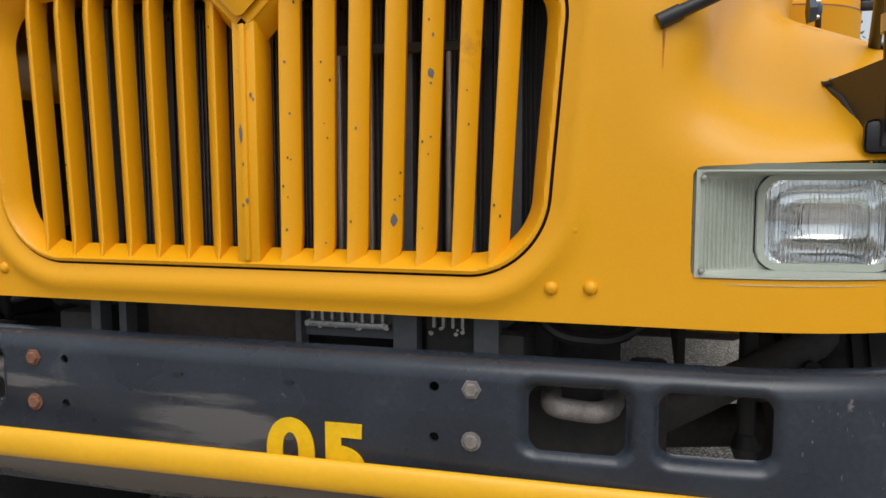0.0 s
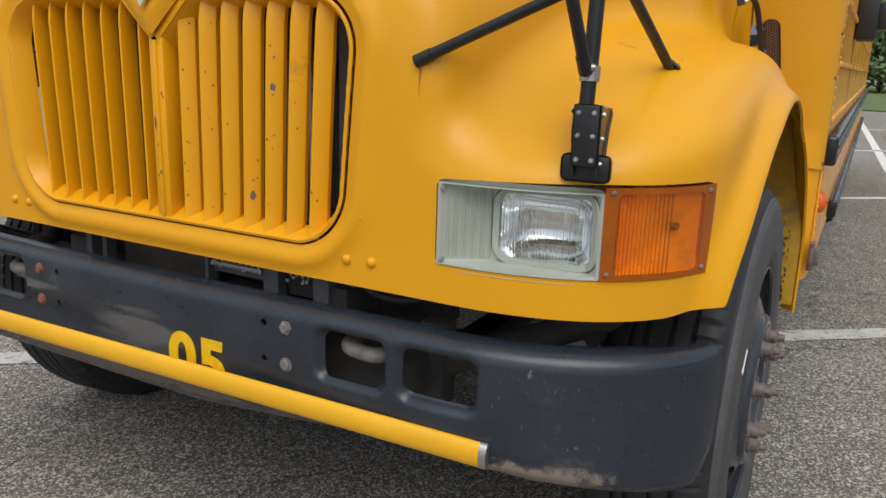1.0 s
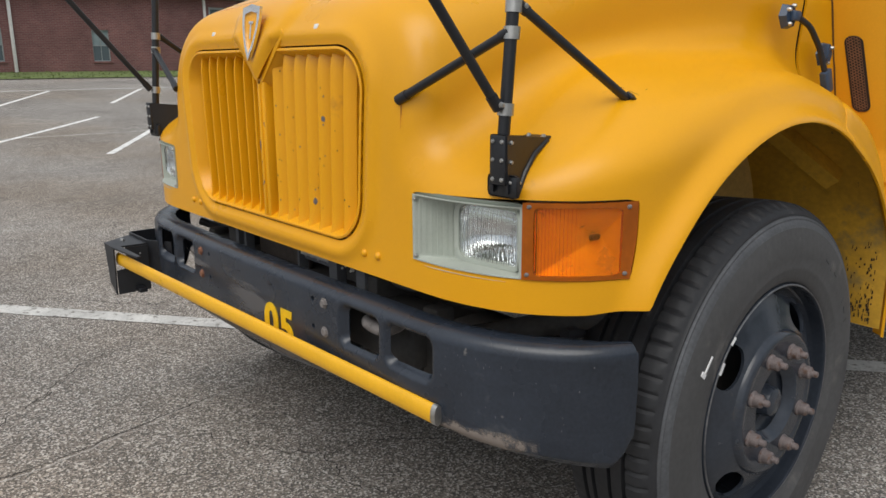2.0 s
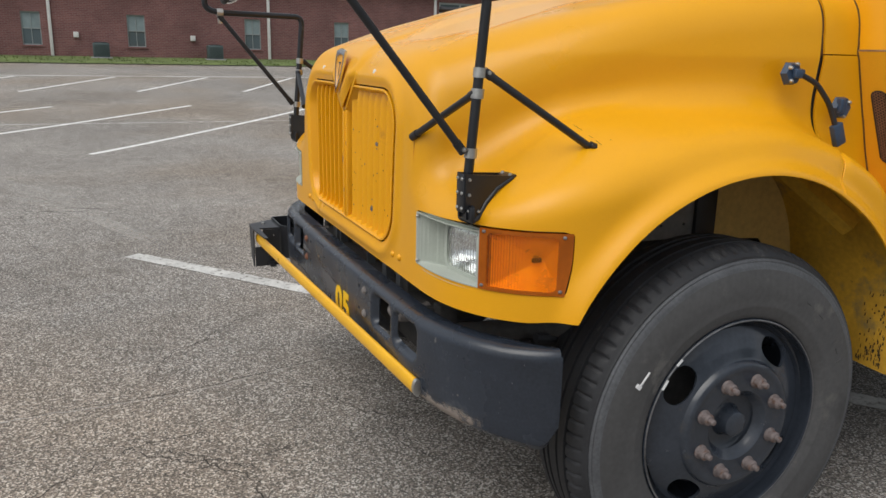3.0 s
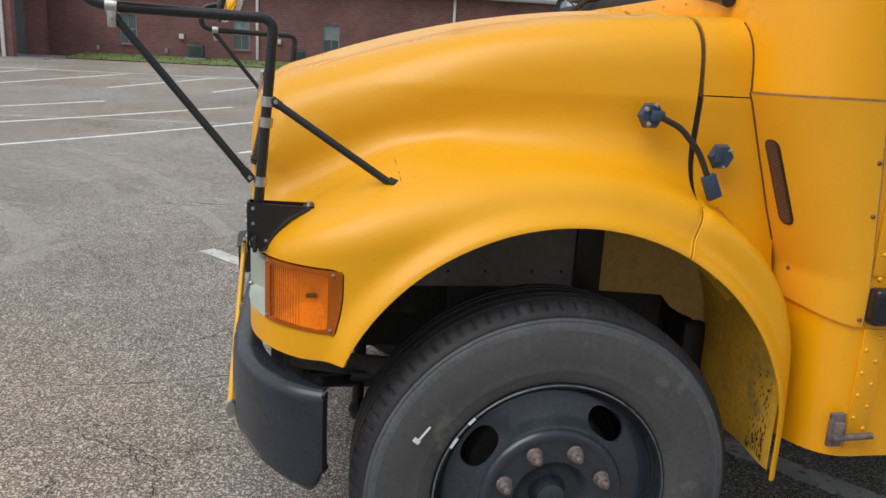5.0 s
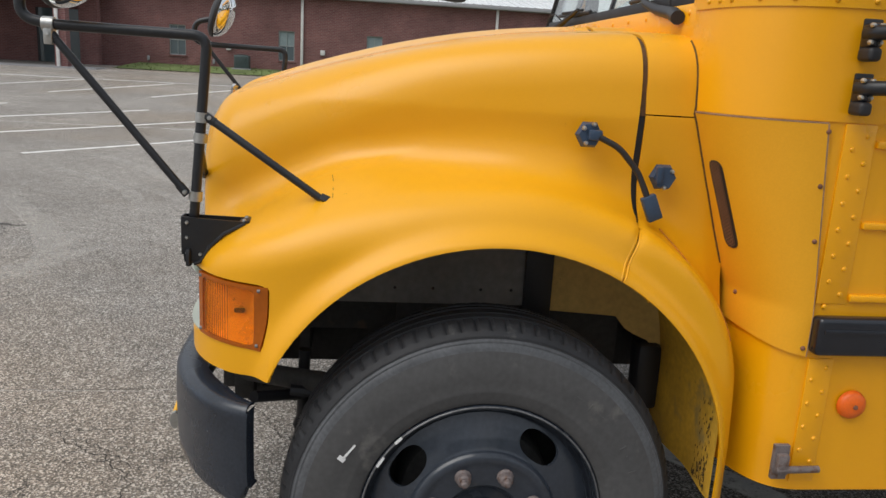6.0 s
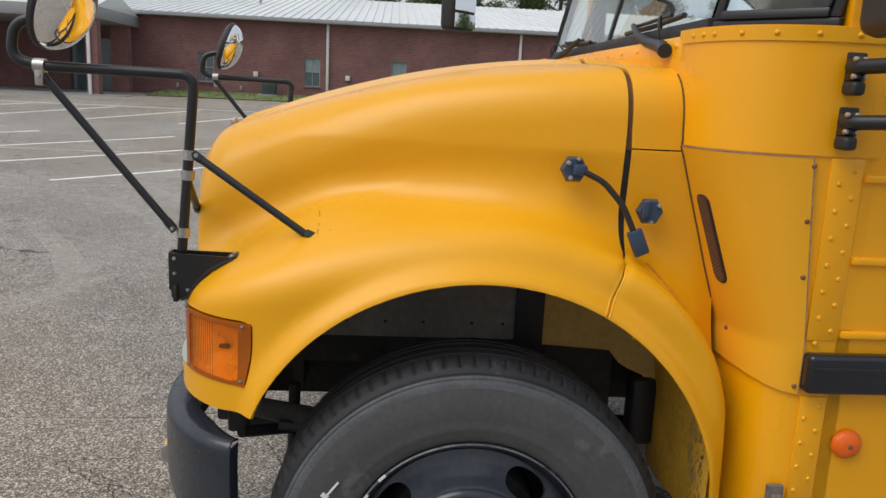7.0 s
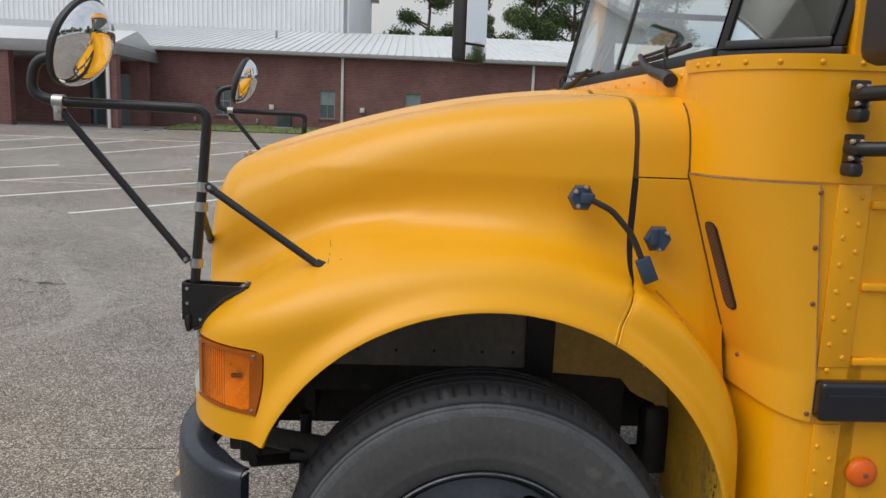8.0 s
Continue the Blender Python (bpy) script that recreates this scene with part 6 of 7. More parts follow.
INNER_GREY = mat("inner_fender_grey", (0.20, 0.195, 0.185), 0.8, var=0.25, scale=4, fine=40, bump=0.15)
for s in (1, -1):
    part("frame_rail", boxed(*((0.36, 0.44) if s > 0 else (-0.44, -0.36)), 0.12, 9.8, 0.625, 0.80, bevel=0.006), UNDER, bus)
    part("tow_hook", tube(bent([(s * 0.485, 0.12, 0.722), (s * 0.49, 0.045, 0.712), (s * 0.565, 0.04, 0.708), (s * 0.585, 0.075, 0.712), (s * 0.57, 0.14, 0.735)], 0.025), 0.016, 12), GREYBOLT, bus, "worn steel tow hook")
    part("leaf_spring", boxed(*((0.46, 0.54) if s > 0 else (-0.54, -0.46)), 0.16, 1.45, 0.52, 0.575, bevel=0.008), UNDER, bus)
    part("shackle", boxed(*((0.60, 0.66) if s > 0 else (-0.66, -0.60)), 0.14, 0.20, 0.58, 0.76, bevel=0.01), UNDER, bus)
    part("strut_bar", tube([(s * 0.62, 0.16, 0.66), (s * 0.95, 0.44, 0.76)], 0.03, 10), UNDER, bus)
    part("bumper_stay", tube([(s * 0.96, 0.24, 0.725), (s * 0.80, 0.36, 0.665)], 0.016, 10), TRIM, bus)
    part("drop_link", tube([(s * 0.80, 0.36, 0.80), (s * 0.80, 0.355, 0.58)], 0.017, 10), TRIM, bus)
    part("ball_joint", lathe([(0.0, 0.03), (0.018, 0.024), (0.027, 0.0), (0.018, -0.024), (0.0, -0.03)], 14, "z", (s * 0.80, 0.355, 0.57)), TRIM, bus)
    part("tie_rod", tube([(s * 0.90, 0.33, 0.72), (s * 0.90, 0.60, 0.69)], 0.016, 8), TRIM, bus)
    # wheel housing
    iw = part("inner_fender", boxed(*((0.742, 0.752) if s > 0 else (-0.752, -0.742)), 0.36, 1.02, 0.930, 1.22), INNER_GREY, bus, "dusty dark inner fender panel with small rivets")
    for y in (0.50, 0.61, 0.72, 0.86, 0.95):
        part("rivet", lathe([(0.0, 0.004), (0.004, 0.003), (0.005, 0.0), (0.005, -0.003)], 8, "x", (s * 0.7515, y, 0.975)), TRIM, iw)
    # added plate, no real part: blocks a bright slit through the wheel well
    part("frame_screen", boxed(*((0.600, 0.612) if s > 0 else (-0.612, -0.600)), 0.36, 0.70, 0.80, 1.22), UNDER, iw)
    part("lower_apron", boxed(*((0.690, 0.705) if s > 0 else (-0.705, -0.690)), 0.62, 1.30, 0.60, 0.936), UNDER, iw)
    part("rubber_flap", boxed(*((0.753, 0.768) if s > 0 else (-0.768, -0.753)), 0.985, 1.068, 0.80, 1.33, bevel=0.004), TRIM, iw, "black rubber splash flap")
    ip = sheet(lambda y, z: (s * (0.760 + 0.10 * max(y - 1.24, 0)), y, z), np.linspace(1.064, 1.43, 40), np.linspace(0.72, 1.36, 60) if s > 0 else np.linspace(1.36, 0.72, 60))
    ip = clip(*ip, lambda x, y, z: z - np.interp(y, [1.06, 1.27, 1.30, 1.33, 1.375, 1.40, 1.43], [0.920, 0.907, 0.870, 0.853, 0.835, 0.77, 0.73]))
    ip = clip(*ip, lambda x, y, z: -0.012 - hood_field(x, y, z))
    part("inner_panel", shell(*ip, 0.005), DUSTY_TAN, iw, "dusty yellow inner panel with a stepped lower edge")
    part("brake_hose", tube(bent([(s * 0.73, 1.02, 0.93), (s * 0.78, 1.05, 0.90), (s * 0.80, 1.10, 0.84), (s * 0.76, 1.16, 0.78)], 0.03), 0.009, 8), TRIM, iw)
    part("spring_hanger", boxed(*((0.72, 0.80) if s > 0 else (-0.80, -0.72)), 1.34, 1.42, 0.62, 0.83, bevel=0.02), TRIM, iw)
    sk = sheet(lambda z, a: (s * a, 0.84 + 0.58 * (1 - (max(z - 0.75, 0) / 0.535) ** 2.3) ** 0.435 - 0.006 + 0.006 * math.sin(a * 20), z), np.linspace(0.56, 1.19, 22), np.linspace(0.74, 1.20, 30) if s > 0 else np.linspace(1.20, 0.74, 30))
    sk = clip(*sk, lambda x, y, z: -0.0085 - hood_field(x, y, z))
    part("rear_splash", sk, YELLOW_DIRTY, iw, "dirty yellow rear wheel-well skin with rusted edge")
    cr = random.Random(17)
    cv2, cf2 = [], []
    for k in range(110):
        a, z = 1.17 - 0.09 * cr.random() ** 1.6, 0.575 + 0.24 * cr.random() ** 1.5
        y = 0.84 + 0.58 * (1 - (max(z - 0.75, 0) / 0.535) ** 2.3) ** 0.435 - 0.0085 + 0.006 * math.sin(a * 20)
        w, h = cr.uniform(0.0008, 0.003), cr.uniform(0.002, 0.008)
        b0 = len(cv2)
        cv2 += [(s * (a - w), y, z - h), (s * (a + w), y, z - h * 0.6), (s * (a + w * 0.7), y, z + h), (s * (a - w * 0.8), y, z + h * 0.7)]
        cf2.append((b0, b0 + 1, b0 + 2, b0 + 3))
    tagged(part("rust_flakes", (cv2, cf2), SCRATCH_BROWN, iw, smooth=0), label="dark rust flakes along the edge", kind="stuff")
    v, f = tube([(s * 0.79, 1.13, 1.27), (s * 1.05, 1.345, 1.00)], 0.036, 4)
    part("well_brace", (v, f), YELLOW_DIRTY, iw)
for pts, r in ((((-0.62, 0.20, 0.80), (-0.50, 0.14, 0.83), (-0.36, 0.16, 0.80), (-0.30, 0.24, 0.84)), 0.008), (((-0.58, 0.24, 0.84), (-0.47, 0.16, 0.795), (-0.42, 0.18, 0.86)), 0.006), (((0.44, 0.18, 0.86), (0.48, 0.13, 0.80), (0.58, 0.15, 0.79), (0.66, 0.26, 0.84)), 0.010), (((0.40, 0.17, 0.79), (0.45, 0.14, 0.83), (0.53, 0.18, 0.86)), 0.007)):
    part("hose", tube(bent(pts, 0.04), r, 8), TRIM, bus, "black rubber hose")
# unseen block, added to keep light off the ground under the bus
part("chassis_tank", boxed(-0.95, 0.95, 1.75, 5.4, 0.46, 0.90, bevel=0.03), UNDER, bus, "unseen dark block under the floor, added to deepen the shade below")
part("firewall", boxed(-0.96, 0.96, 1.455, 1.475, 0.65, 1.72), UNDER, bus)
part("front_axle", tube([(-0.95, WY, 0.47), (-0.6, WY, 0.43), (0.6, WY, 0.43), (0.95, WY, 0.47)], 0.05, 12), UNDER, bus, "forged steel front axle beam")
part("rear_axle", tube([(-0.95, 6.4, 0.5), (0.95, 6.4, 0.5)], 0.09, 12), UNDER, bus)

# scratches and a rust run on the hood
SCRATCH = mat("hood_scratch", (0.05, 0.035, 0.02), 0.9, var=0.3, bump=0.1)
RUNRUST = mat("rust_run", (0.50, 0.17, 0.02), 0.8, var=0.3, scale=60, bump=0.1)


def on_hood_side(y, z, lo=0.6, hi=1.25):
    """Half-width of the hood's skin at y, z."""
    for _ in range(30):
        m = (lo + hi) / 2
        if hood_field(np.array([m]), np.array([y]), np.array([z]))[0] < 0:
            lo = m
        else:
            hi = m
    return lo


def side_mark(pts, w, material, name):
    vs, fs = [], []
    for y, z in pts:
        vs += [(on_hood_side(y, z) + 0.0015, y, z), (on_hood_side(y + w, z) + 0.0015, y + w, z)]
    for i in range(len(pts) - 1):
        fs.append((2 * i, 2 * i + 1, 2 * i + 3, 2 * i + 2))
    part(name, (vs, fs), material, hood, smooth=0)


for pts in (((0.4285, 1.311), (0.4325, 1.300)), ((0.433, 1.289), (0.435, 1.2845)), ((0.4345, 1.2795), (0.435, 1.271)), ((0.463, 1.281), (0.469, 1.2830))):
    side_mark(pts, 0.0014, SCRATCH, "scratch")
# rolled lips on both sides of the seam across the fender
for s in (1, -1):
    for off, who in ((-0.0062, hood), (0.0062, None)):
        line = []
        for z in np.linspace(1.230, 1.08, 40):
            y = float(seam_y(z)) + off
            if float(arch(np.array(y), np.array(z))) < 0.004:
                break
            line.append((s * (on_hood_side(y, z) - 0.0018), y, z))
        part("rolled_lip", tube(line, 0.0027, 10), YELLOW, who or [o for o in bus.children if o.name.split(".")[0] == "cowl"][0 if s > 0 else 1])
# dark joint between the fender's rear band and the cowl side
cowls = [o for o in bus.children if o.name.split(".")[0] == "cowl"]
for s, cw_ob in zip((1, -1), cowls):
    line = []
    for t in np.linspace(0, 1, 16):
        y, z = 1.266 + 0.262 * t - 0.088 * t * t, 1.228 - 0.258 * t
        line.append((s * (on_hood_side(y, z) + 0.0022), y, z))
    part("joint_line", tube(line, 0.0020, 6), RUNRUST, cw_ob, "dark joint line")
JOINT = mat("joint_brown", (0.10, 0.045, 0.012), 0.85, var=0.3, scale=40, bump=0.1)
for s, cw_ob in zip((1, -1), cowls):
    line = []
    for z in np.linspace(0.80, 1.70, 46):
        for u in np.linspace(0.0, 1.0, 400):
            out = 0.0 if z > 1.525 else (0.005 if z > 1.02 else -0.004)
            x, y = body_plan(u, z, out)
            if hood_field(np.array([x]), np.array([y]), np.array([z]))[0] > 0 or y > 1.4555:
                break
        x, y = body_plan(u, z, out + 0.001)
        line.append((s * x, y, z))
    part("corner_joint", tube(line, 0.0026, 6), JOINT, cw_ob, "dark joint between cowl and body corner")
for x0, w, z0, z1 in ((0.639, 0.0022, 1.252, 1.222), (0.6385, 0.001, 1.223, 1.200)):
    vs = []
    for x, z in ((x0 - w, z0), (x0 + w, z0), (x0 + w * 0.4, z1), (x0 - w * 0.4, z1)):
        lo, hi = 0.0, 0.3
        for _ in range(30):
            m = (lo + hi) / 2
            lo, hi = (lo, m) if hood_field(np.array([x]), np.array([m]), np.array([z]))[0] < 0 else (m, hi)
        vs.append((x, lo - 0.0012, z))
    part("rust_run", (vs, [(0, 1, 2, 3)]), RUNRUST, hood, smooth=0)

# ---- brick building across the lot ----
def brick_mat(name, c1, c2, mortar):
    m = bpy.data.materials.new(name)
    m.use_nodes = True
    nd, ln = m.node_tree.nodes, m.node_tree.links
    b = nd["Principled BSDF"]
    b.inputs["Roughness"].default_value = 0.85
    co = nd.new("ShaderNodeTexCoord")
    sp = nd.new("ShaderNodeSeparateXYZ")
    cb = nd.new("ShaderNodeCombineXYZ")
    ad = nd.new("ShaderNodeMath")
    ad.operation = "ADD"
    ln.new(co.outputs["Object"], sp.inputs[0])
    ln.new(sp.outputs[0], ad.inputs[0])
    ln.new(sp.outputs[1], ad.inputs[1])
    ln.new(ad.outputs[0], cb.inputs[0])
    ln.new(sp.outputs[2], cb.inputs[1])
    br = nd.new("ShaderNodeTexBrick")
    br.inputs["Scale"].default_value = 1.0
    br.inputs["Brick Width"].default_value, br.inputs["Row Height"].default_value = 0.203, 0.0677
    br.inputs["Mortar Size"].default_value = 0.006
    br.inputs["Color1"].default_value, br.inputs["Color2"].default_value, br.inputs["Mortar"].default_value = (*c1, 1), (*c2, 1), (*mortar, 1)
    ln.new(cb.outputs[0], br.inputs["Vector"])
    n = nd.new("ShaderNodeTexNoise")
    n.inputs["Scale"].default_value, n.inputs["Detail"].default_value = 0.8, 6
    ln.new(co.outputs["Object"], n.inputs["Vector"])
    r = nd.new("ShaderNodeMapRange")
    r.inputs["From Min"].default_value, r.inputs["From Max"].default_value = 0.3, 0.7
    r.inputs["To Min"].default_value, r.inputs["To Max"].default_value = 0.8, 1.2
    ln.new(n.outputs["Fac"], r.inputs["Value"])
    s = nd.new("ShaderNodeVectorMath")
    s.operation = "SCALE"
    ln.new(br.outputs["Color"], s.inputs[0])
    ln.new(r.outputs[0], s.inputs["Scale"])
    ln.new(s.outputs[0], b.inputs["Base Color"])
    bp = nd.new("ShaderNodeBump")
    bp.inputs["Strength"].default_value, bp.inputs["Distance"].default_value = 0.5, 0.006
    bp.invert = True
    ln.new(br.outputs["Fac"], bp.inputs["Height"])
    ln.new(bp.outputs[0], b.inputs["Normal"])
    return m


BRICK = brick_mat("red_brick", (0.212, 0.090, 0.084), (0.162, 0.066, 0.064), (0.25, 0.18, 0.165))
METAL_ROOF = mat("white_metal_roof", (0.68, 0.70, 0.71), 0.45, 0.1, var=0.06, scale=0.4, fine=8, bump=0.02)
METAL_WALL = mat("white_metal_wall", (0.82, 0.84, 0.86), 0.5, 0.0, var=0.05, scale=0.3, fine=6, bump=0.02)
FASCIA = mat("grey_fascia", (0.30, 0.30, 0.31), 0.5, var=0.08, bump=0.03)
WIN_FRAME = mat("window_frame_grey", (0.30, 0.33, 0.33), 0.5, var=0.08, bump=0.03)
WHITE_TRIM = mat("white_trim", (0.66, 0.65, 0.63), 0.5, var=0.08, bump=0.03)
WINGLASS = mat("window_dark_glass", (0.09, 0.12, 0.13), 0.08, var=0.15, scale=1.0, bump=0.0, spec=0.6)
BLIND = mat("window_blind", (0.24, 0.30, 0.31), 0.5, var=0.15, scale=4, bump=0.02)
BX, BZ = -33.0, 0.95
bldg = thing("brick_building", "single-storey red brick building with a white metal roof", "building", at=(0, 0, 0))
HOLES = [(-7.75, 0.35), (-3.04, 0.35), (0.86, 0.35), (5.66, 0.35), (9.72, 0.35)]
W0, W1, EAVE = 1.55, 2.84, 4.30
# wall in piers, sills and lintels, so that the windows are real openings
wb = bmesh.new()
edges = [-20.0] + [e for c, h in HOLES for e in (c - h, c + h)] + [14.6, 19.2, 40.0]
for i in range(0, len(edges) - 1):
    y0, y1 = edges[i], edges[i + 1]
    if i % 2 == 0:
        box(wb, BX - 0.3, BX, y0, y1, BZ - 0.3, EAVE)
    elif y0 > 14:
        box(wb, BX - 0.3, BX, y0, y1, 3.95, EAVE)
    else:
        box(wb, BX - 0.3, BX, y0, y1, BZ - 0.3, W0)
        box(wb, BX - 0.3, BX, y0, y1, W1, EAVE)
part("wall", wb, BRICK, bldg, "dark red brick wall", smooth=0)
for c, h in HOLES:
    w = part("window", boxed(BX - 0.14, BX - 0.10, c - h, c + h, W0, W1), BLIND if c > -5 else WINGLASS, bldg, "sash window with pale blinds behind the glass")
    part("sill", boxed(BX - 0.10, BX + 0.05, c - h - 0.05, c + h + 0.05, W0 - 0.07, W0, bevel=0.01), BRICK, w)
    for y in (c - h, c + h - 0.04, c - 0.012):
        part("frame", boxed(BX - 0.11, BX - 0.06, y, y + (0.04 if y != c - 0.012 else 0.024), W0, W1), WIN_FRAME, w)
    for z in (W0, W1 - 0.04, (W0 + W1) / 2 - 0.02):
        part("frame", boxed(BX - 0.112, BX - 0.055, c - h + 0.04, c + h - 0.04, z, z + 0.04), WIN_FRAME, w)
    for z in (W0 + 0.03,):
        g = part("pane", boxed(BX - 0.095, BX - 0.09, c - h + 0.04, c + h - 0.04, W0 + 0.04, (W0 + W1) / 2 - 0.02), WINGLASS, w)
sf = part("storefront", boxed(BX - 1.5, BX - 1.45, 14.6, 19.2, 0.9, 3.95), WINGLASS, bldg, "dark recessed entry under a white-framed transom")
for y in (14.6, 15.7, 16.85, 18.0, 19.1):
    part("frame", boxed(BX - 0.15, BX - 0.05, y, y + 0.1, 3.25, 3.95), WIN_FRAME, sf)
for z in (3.2, 3.86):
    part("frame", boxed(BX - 0.148, BX - 0.06, 14.6, 19.2, z, z + 0.09), WIN_FRAME, sf)
part("pane", boxed(BX - 0.12, BX - 0.11, 14.65, 19.15, 3.25, 3.9), WINGLASS, sf)
for y in (-2.36, 6.36, 14.38, 23.0):
    d = part("downspout", boxed(BX + 0.002, BX + 0.10, y - 0.06, y + 0.06, BZ + 0.08, EAVE + 0.02, bevel=0.015), WHITE_TRIM, bldg, "white metal downspout")
    part("elbow", boxed(BX + 0.002, BX + 0.28, y - 0.055, y + 0.055, BZ + 0.04, BZ + 0.14, bevel=0.015), WHITE_TRIM, d)
part("gutter", boxed(BX - 0.1, BX + 0.42, -20, 40, EAVE, EAVE + 0.16, bevel=0.03), FASCIA, bldg, "grey eaves gutter")
roof = part("roof", sheet(lambda x, y: (x, y, EAVE + 0.17 + (BX + 0.40 - x) * 0.165), [BX + 0.40, BX - 15.0], [-40, 40]), METAL_ROOF, bldg, "white standing-seam metal roof", smooth=0)
rb = bmesh.new()
seam_v, seam_f = [], []
for i in range(200):
    y = -40 + 0.4 * i
    z0, z1 = EAVE + 0.17, EAVE + 0.17 + 15.4 * 0.165
    b = len(seam_v)
    for x, z in ((BX + 0.41, z0), (BX - 15.0, z1)):
        seam_v += [(x, y - 0.03, z), (x, y - 0.02, z + 0.045), (x, y + 0.02, z + 0.045), (x, y + 0.03, z)]
    seam_f += [(b + k, b + k + 1, b + k + 5, b + k + 4) for k in range(3)] + [(b, b + 1, b + 2, b + 3)]
rb.free()
part("roof_seams", (seam_v, seam_f), METAL_ROOF, roof, smooth=0)
part("gable_wall", boxed(BX - 15.2, BX - 15.0, -40, 40, BZ, 6.9), BRICK, bldg)
part("roof_far_side", sheet(lambda x, y: (x, y, 6.93 + (x + 48.0) * 0.165 if x < -48 else 6.93), [-48.0, -60.0], [-40, 40]), METAL_ROOF, bldg, smooth=0)
part("side_wall", boxed(-60, BX - 0.3, 39.7, 40, BZ, 4.3), BRICK, bldg)
part("vent_pipe", tube([(-40, -6.5, 5.4), (-40, -6.5, 6.1)], 0.06, 10), FASCIA, bldg)
for y, z in ((-1.44, 1.98), (-5.55, 1.98), (3.1, 1.95)):
    part("meter_box", boxed(BX + 0.002, BX + 0.12, y - 0.1, y + 0.1, z - 0.1, z + 0.12, bevel=0.01), WHITE_TRIM, bldg, "small pale utility box")
for y in (-6.2, -9.0):
    part("outlet", boxed(BX + 0.002, BX + 0.08, y - 0.05, y + 0.05, 1.25, 1.45, bevel=0.01), FASCIA, bldg)
# entrance porch
porch = part("porch_roof", boxed(BX - 0.2, -27.9, -21.0, -10.6, 3.72, 4.16, bevel=0.03), FASCIA, bldg, "grey flat-edged entrance porch")
part("porch_gable", (lambda: ([(-27.9, -10.6, 4.16), (-27.9, -21.0, 4.16), (-30.4, -10.6, 4.85), (-30.4, -21.0, 4.85), (-33.0, -10.6, 4.16), (-33.0, -21.0, 4.16)], [(0, 2, 3, 1), (2, 4, 5, 3), (0, 4, 2), (1, 3, 5)]))(), METAL_ROOF, porch, smooth=0)
for y in (-10.85, -14.9, -19.0):
    col = part("porch_column", boxed(-28.4, -28.0, y - 0.22, y + 0.22, 0.7, 3.73), BRICK, bldg, "square red brick porch column", smooth=0)
part("porch_downspout", boxed(-27.998, -27.92, -11.0, -10.88, 0.75, 3.75, bevel=0.012), WHITE_TRIM, bldg)
part("porch_wing_wall", boxed(-32.3, -31.9, -11.5, -10.75, 0.8, 3.73), BRICK, bldg)
door = part("entrance_door", boxed(BX + 0.005, BX + 0.06, -13.6, -11.6, BZ, 3.2), WINGLASS, bldg, "dark glazed double entrance door")
for y in (-13.6, -12.62, -11.68):
    part("door_frame", boxed(BX + 0.06, BX + 0.10, y, y + 0.08, BZ, 3.2), TRIM, door)
part("porch_slab", boxed(BX, -27.6, -21.5, -9.5, 0.6, 0.90), FASCIA, bldg, "pale concrete porch slab")
# taller hall behind
hall = thing("metal_hall", "tall white ribbed metal hall behind the brick building", "building")
part("wall", boxed(-80, -47.0, -90, -3.35, 3.0, 13.5), METAL_WALL, hall, smooth=0)
hv3, hf3 = [], []
for i in range(290):
    y = -90 + 0.3 * i
    b = len(hv3)
    for z in (3.0, 13.4):
        hv3 += [(-46.995, y, z), (-46.95, y + 0.04, z), (-46.95, y + 0.1, z), (-46.995, y + 0.14, z)]
    hf3 += [(b + k, b + k + 1, b + k + 5, b + k + 4) for k in range(3)]
part("wall_ribs", (hv3, hf3), METAL_WALL, hall, smooth=0)
part("corner_trim", boxed(-47.1, -46.85, -3.5, -3.34, 3.0, 13.5), FASCIA, hall)
part("roof", boxed(-80.5, -46.6, -90.5, -2.6, 13.5, 13.8), METAL_ROOF, hall)


def ac_unit(y):
    """Outdoor condenser: casing with louvred sides, fan guard and a pad."""
    z0 = ground_z(-32.2, y) + 0.12
    ob = thing("air_conditioner", "dark grey-green outdoor condenser unit on a pad beside the wall", "air conditioner", group="condensers by the wall", at=(0, 0, 0))
    casing = mat("condenser_grey", (0.06, 0.085, 0.085), 0.5, var=0.15, bump=0.05) if not bpy.data.materials.get("condenser_grey") else bpy.data.materials["condenser_grey"]
    part("pad", boxed(-32.65, -31.85, y - 0.4, y + 0.4, z0 - 0.02, z0 + 0.06, bevel=0.01), FASCIA, ob)
    part("casing", boxed(-32.58, -31.95, y - 0.31, y + 0.31, z0 + 0.06, z0 + 0.62, bevel=0.03), casing, ob)
    for k in range(9):
        part("louvre", boxed(-31.955, -31.93, y - 0.26, y + 0.26, z0 + 0.12 + k * 0.05, z0 + 0.14 + k * 0.05, bevel=0.006), casing, ob)
    v, f = lathe([(0.24, 0.0), (0.24, 0.02), (0.2, 0.03), (0.05, 0.035), (0.0, 0.035)], 20, "z", (-32.26, y, z0 + 0.62))
    part("fan_guard", (v, f), TRIM, ob)
    return ob


for y in (-0.55, -4.86, 3.9):
    ac_unit(y)

# ---- trees ----
BARK = mat("bark", (0.10, 0.075, 0.055), 0.9, var=0.3, scale=6, fine=40, bump=0.6, dist=0.02)
LEAF = mat("leaf", (0.085, 0.130, 0.042), 0.7, var=0.4, scale=1.1, fine=9, bump=0.0)
LEAF.node_tree.nodes["Principled BSDF"].inputs["Transmission Weight"].default_value = 0.0


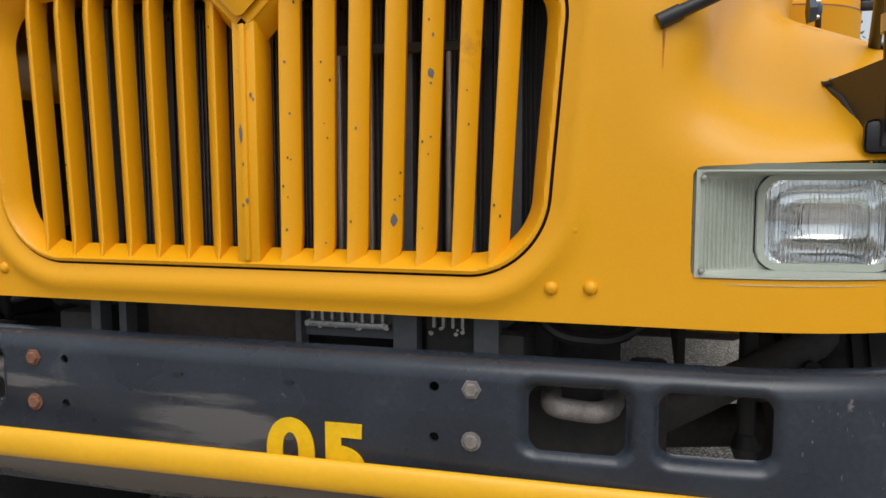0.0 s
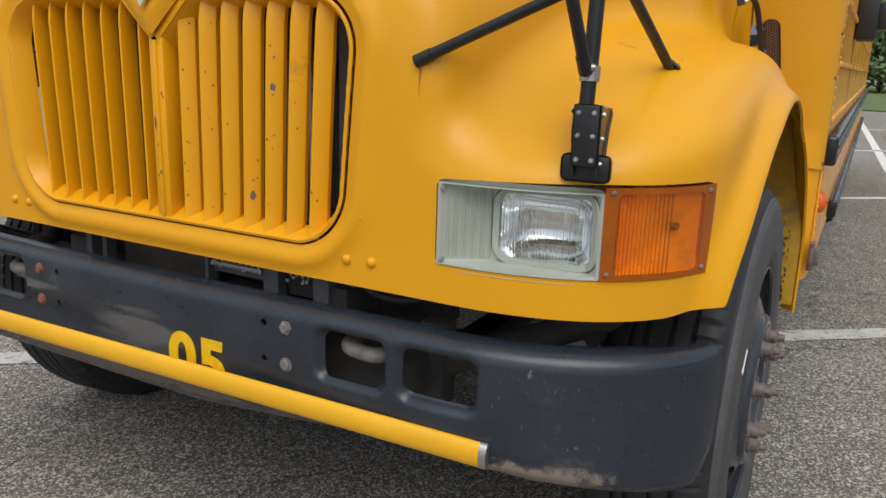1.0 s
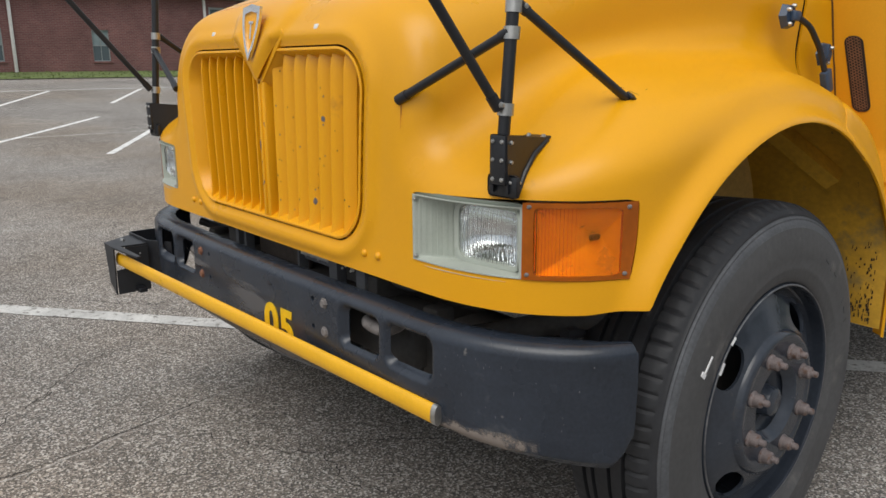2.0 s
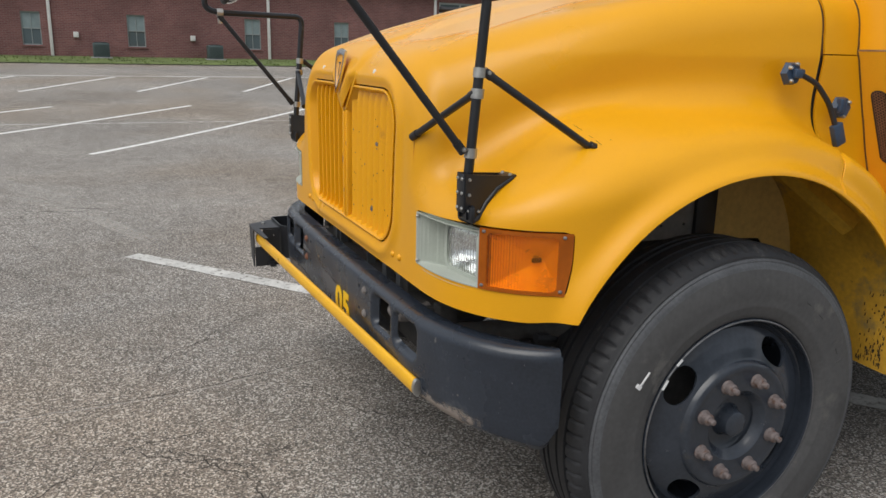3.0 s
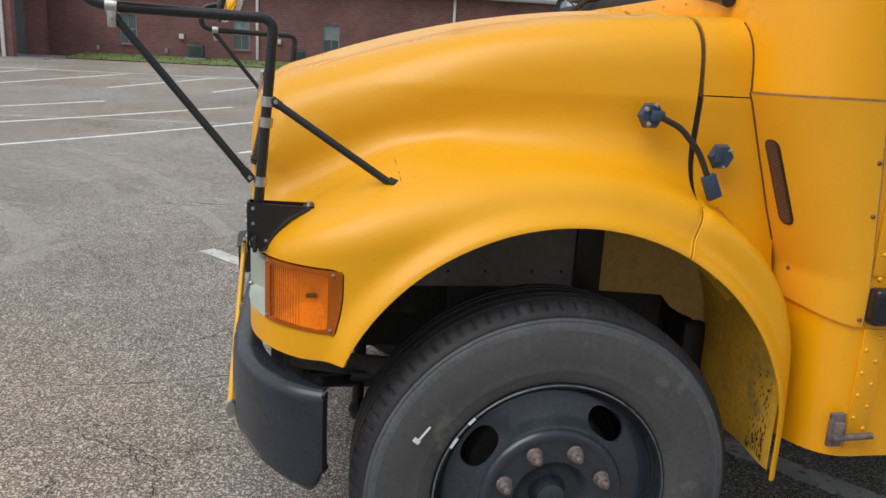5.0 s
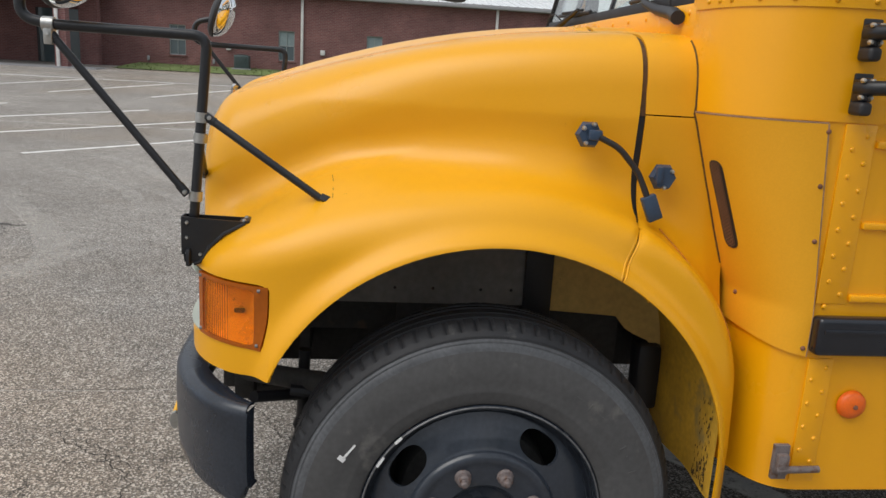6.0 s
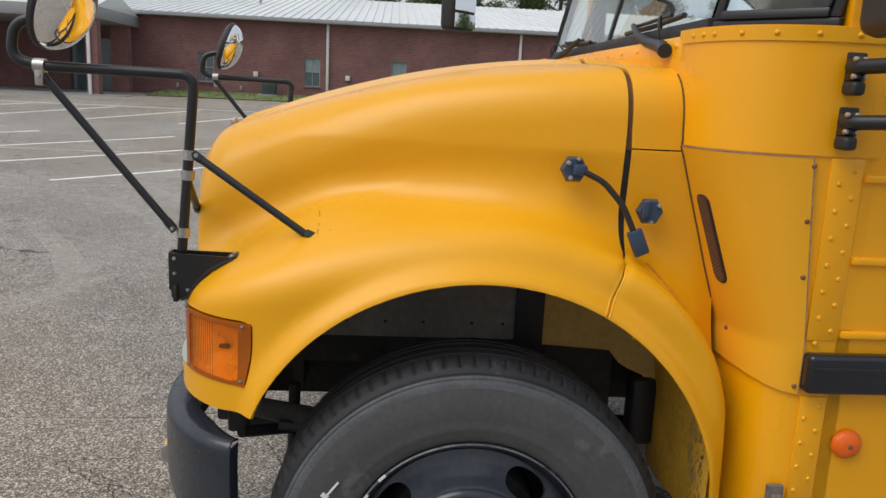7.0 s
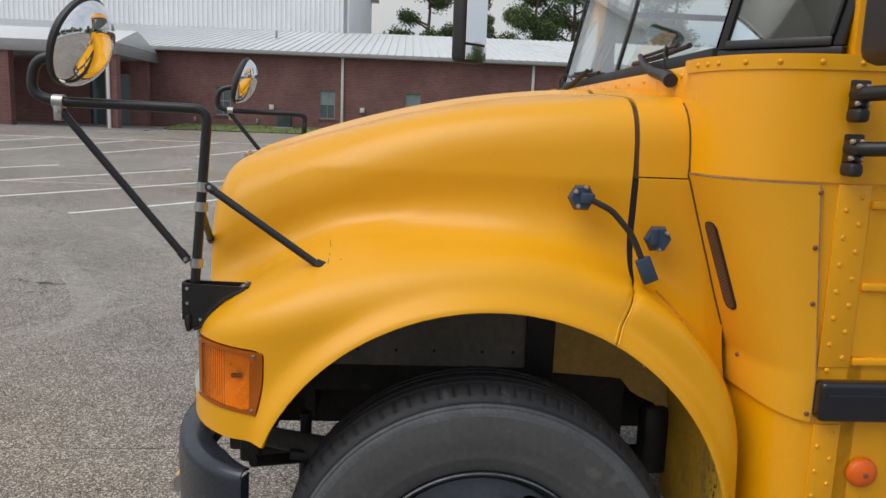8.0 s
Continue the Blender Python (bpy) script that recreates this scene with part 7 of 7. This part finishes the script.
def tree(x, y, z, h, spread, seed, airy=0.0, low=0.30, dense=1.0):
    r = random.Random(seed)
    ob = thing("tree", "tall leafy green tree beyond the buildings" if airy < 0.5 else "tall open-crowned pine beyond the white roof", "tree", group="trees in the distance", at=(x, y, z))
    limbs_v, limbs_f = [], []
    def limb(pts, r0, r1):
        v, f = tube(pts, r0, 7, False, r1)
        b = len(limbs_v)
        limbs_v.extend(v)
        limbs_f.extend(tuple(i + b for i in g) for g in f)
    trunk = [(0, 0, -0.3)]
    for k in range(1, 7):
        trunk.append((r.uniform(-0.1, 0.1) * k * 0.5, r.uniform(-0.1, 0.1) * k * 0.5, h * 0.88 * k / 6))
    limb(trunk, h * 0.022, h * 0.006)
    tips = []
    n_l = 18 if airy < 0.5 else 20
    for k in range(n_l):
        t = r.uniform(low if airy < 0.5 else 0.5, 0.95)
        a = r.uniform(0, 6.283)
        base = Vector((0, 0, h * 0.88 * t))
        ln_ = spread * (1.15 - t) * r.uniform(0.7, 1.2) + 0.5
        mid = base + Vector((math.cos(a) * ln_ * 0.5, math.sin(a) * ln_ * 0.5, ln_ * 0.22))
        tip = base + Vector((math.cos(a) * ln_, math.sin(a) * ln_, ln_ * r.uniform(0.2, 0.5)))
        limb([base, mid, tip], h * 0.008, h * 0.002)
        tips += [mid.lerp(tip, q) for q in (0.35, 0.7, 1.0)]
    tips += [Vector(trunk[-1]) + Vector((0, 0, q)) for q in (0, 0.5, 1.0)]
    part("trunk", (limbs_v, limbs_f), BARK, ob, "brown trunk and limbs", smooth=50)
    vs, fs = [], []
    for c in tips:
        cr = r.uniform(0.5, 1.1) * spread * (0.30 if airy < 0.5 else 0.20)
        for _ in range(int((95 - 45 * airy) * dense)):
            d = Vector((r.gauss(0, 1), r.gauss(0, 1), r.gauss(0, 0.7)))
            p = c + d.normalized() * cr * r.random() ** 0.4
            sz = r.uniform(0.12, 0.30) / dense ** 0.5
            u = Vector((r.gauss(0, 1), r.gauss(0, 1), r.gauss(0, 1))).normalized()
            w = u.orthogonal().normalized()
            b = len(vs)
            vs += [p - u * sz, p + w * sz * 0.55, p + u * sz, p - w * sz * 0.55]
            fs.append((b, b + 1, b + 2, b + 3))
    part("crown", (vs, fs), LEAF, ob, "uneven green crown", smooth=0)
    return ob


tree(-78, 2.5, 1.0, 16.0, 5.6, 11, 0.6, dense=4.0)
tree(-84, 8.5, 1.0, 15.0, 5.0, 12, 0.6, dense=4.0)
for i, (x, y, h) in enumerate(((-72, 12.5, 15), (-76, 17, 17), (-70, 21, 15.5), (-75, 27, 17), (-72, 34, 16), (-90, -1, 11))):
    tree(x, y, 1.0, h, 4.6, 30 + i, dense=3.5)
for i in range(11):
    tree(34 + (i * 5 % 4), -16 + i * 6.0, 0.0, 10 + (i * 7 % 4), 5.2, 140 + i)
for i in range(9):
    tree(-3 + i * 4.6, 64 + (i * 5 % 6), 0.0, 11 + (i * 3 % 3), 4.6, 170 + i, low=0.12)
for i in range(12):
    tree(-1 + i * 2.6, 59 + (i * 5 % 3), 0.0, 5.5 + (i * 3 % 3), 3.4, 190 + i, low=0.04)
for i in range(16):
    tree(-50 + i * 6.2 + (i % 3), 112 + (i * 37 % 11), 0.6, 11 + (i * 13 % 5), 5.0, 70 + i)
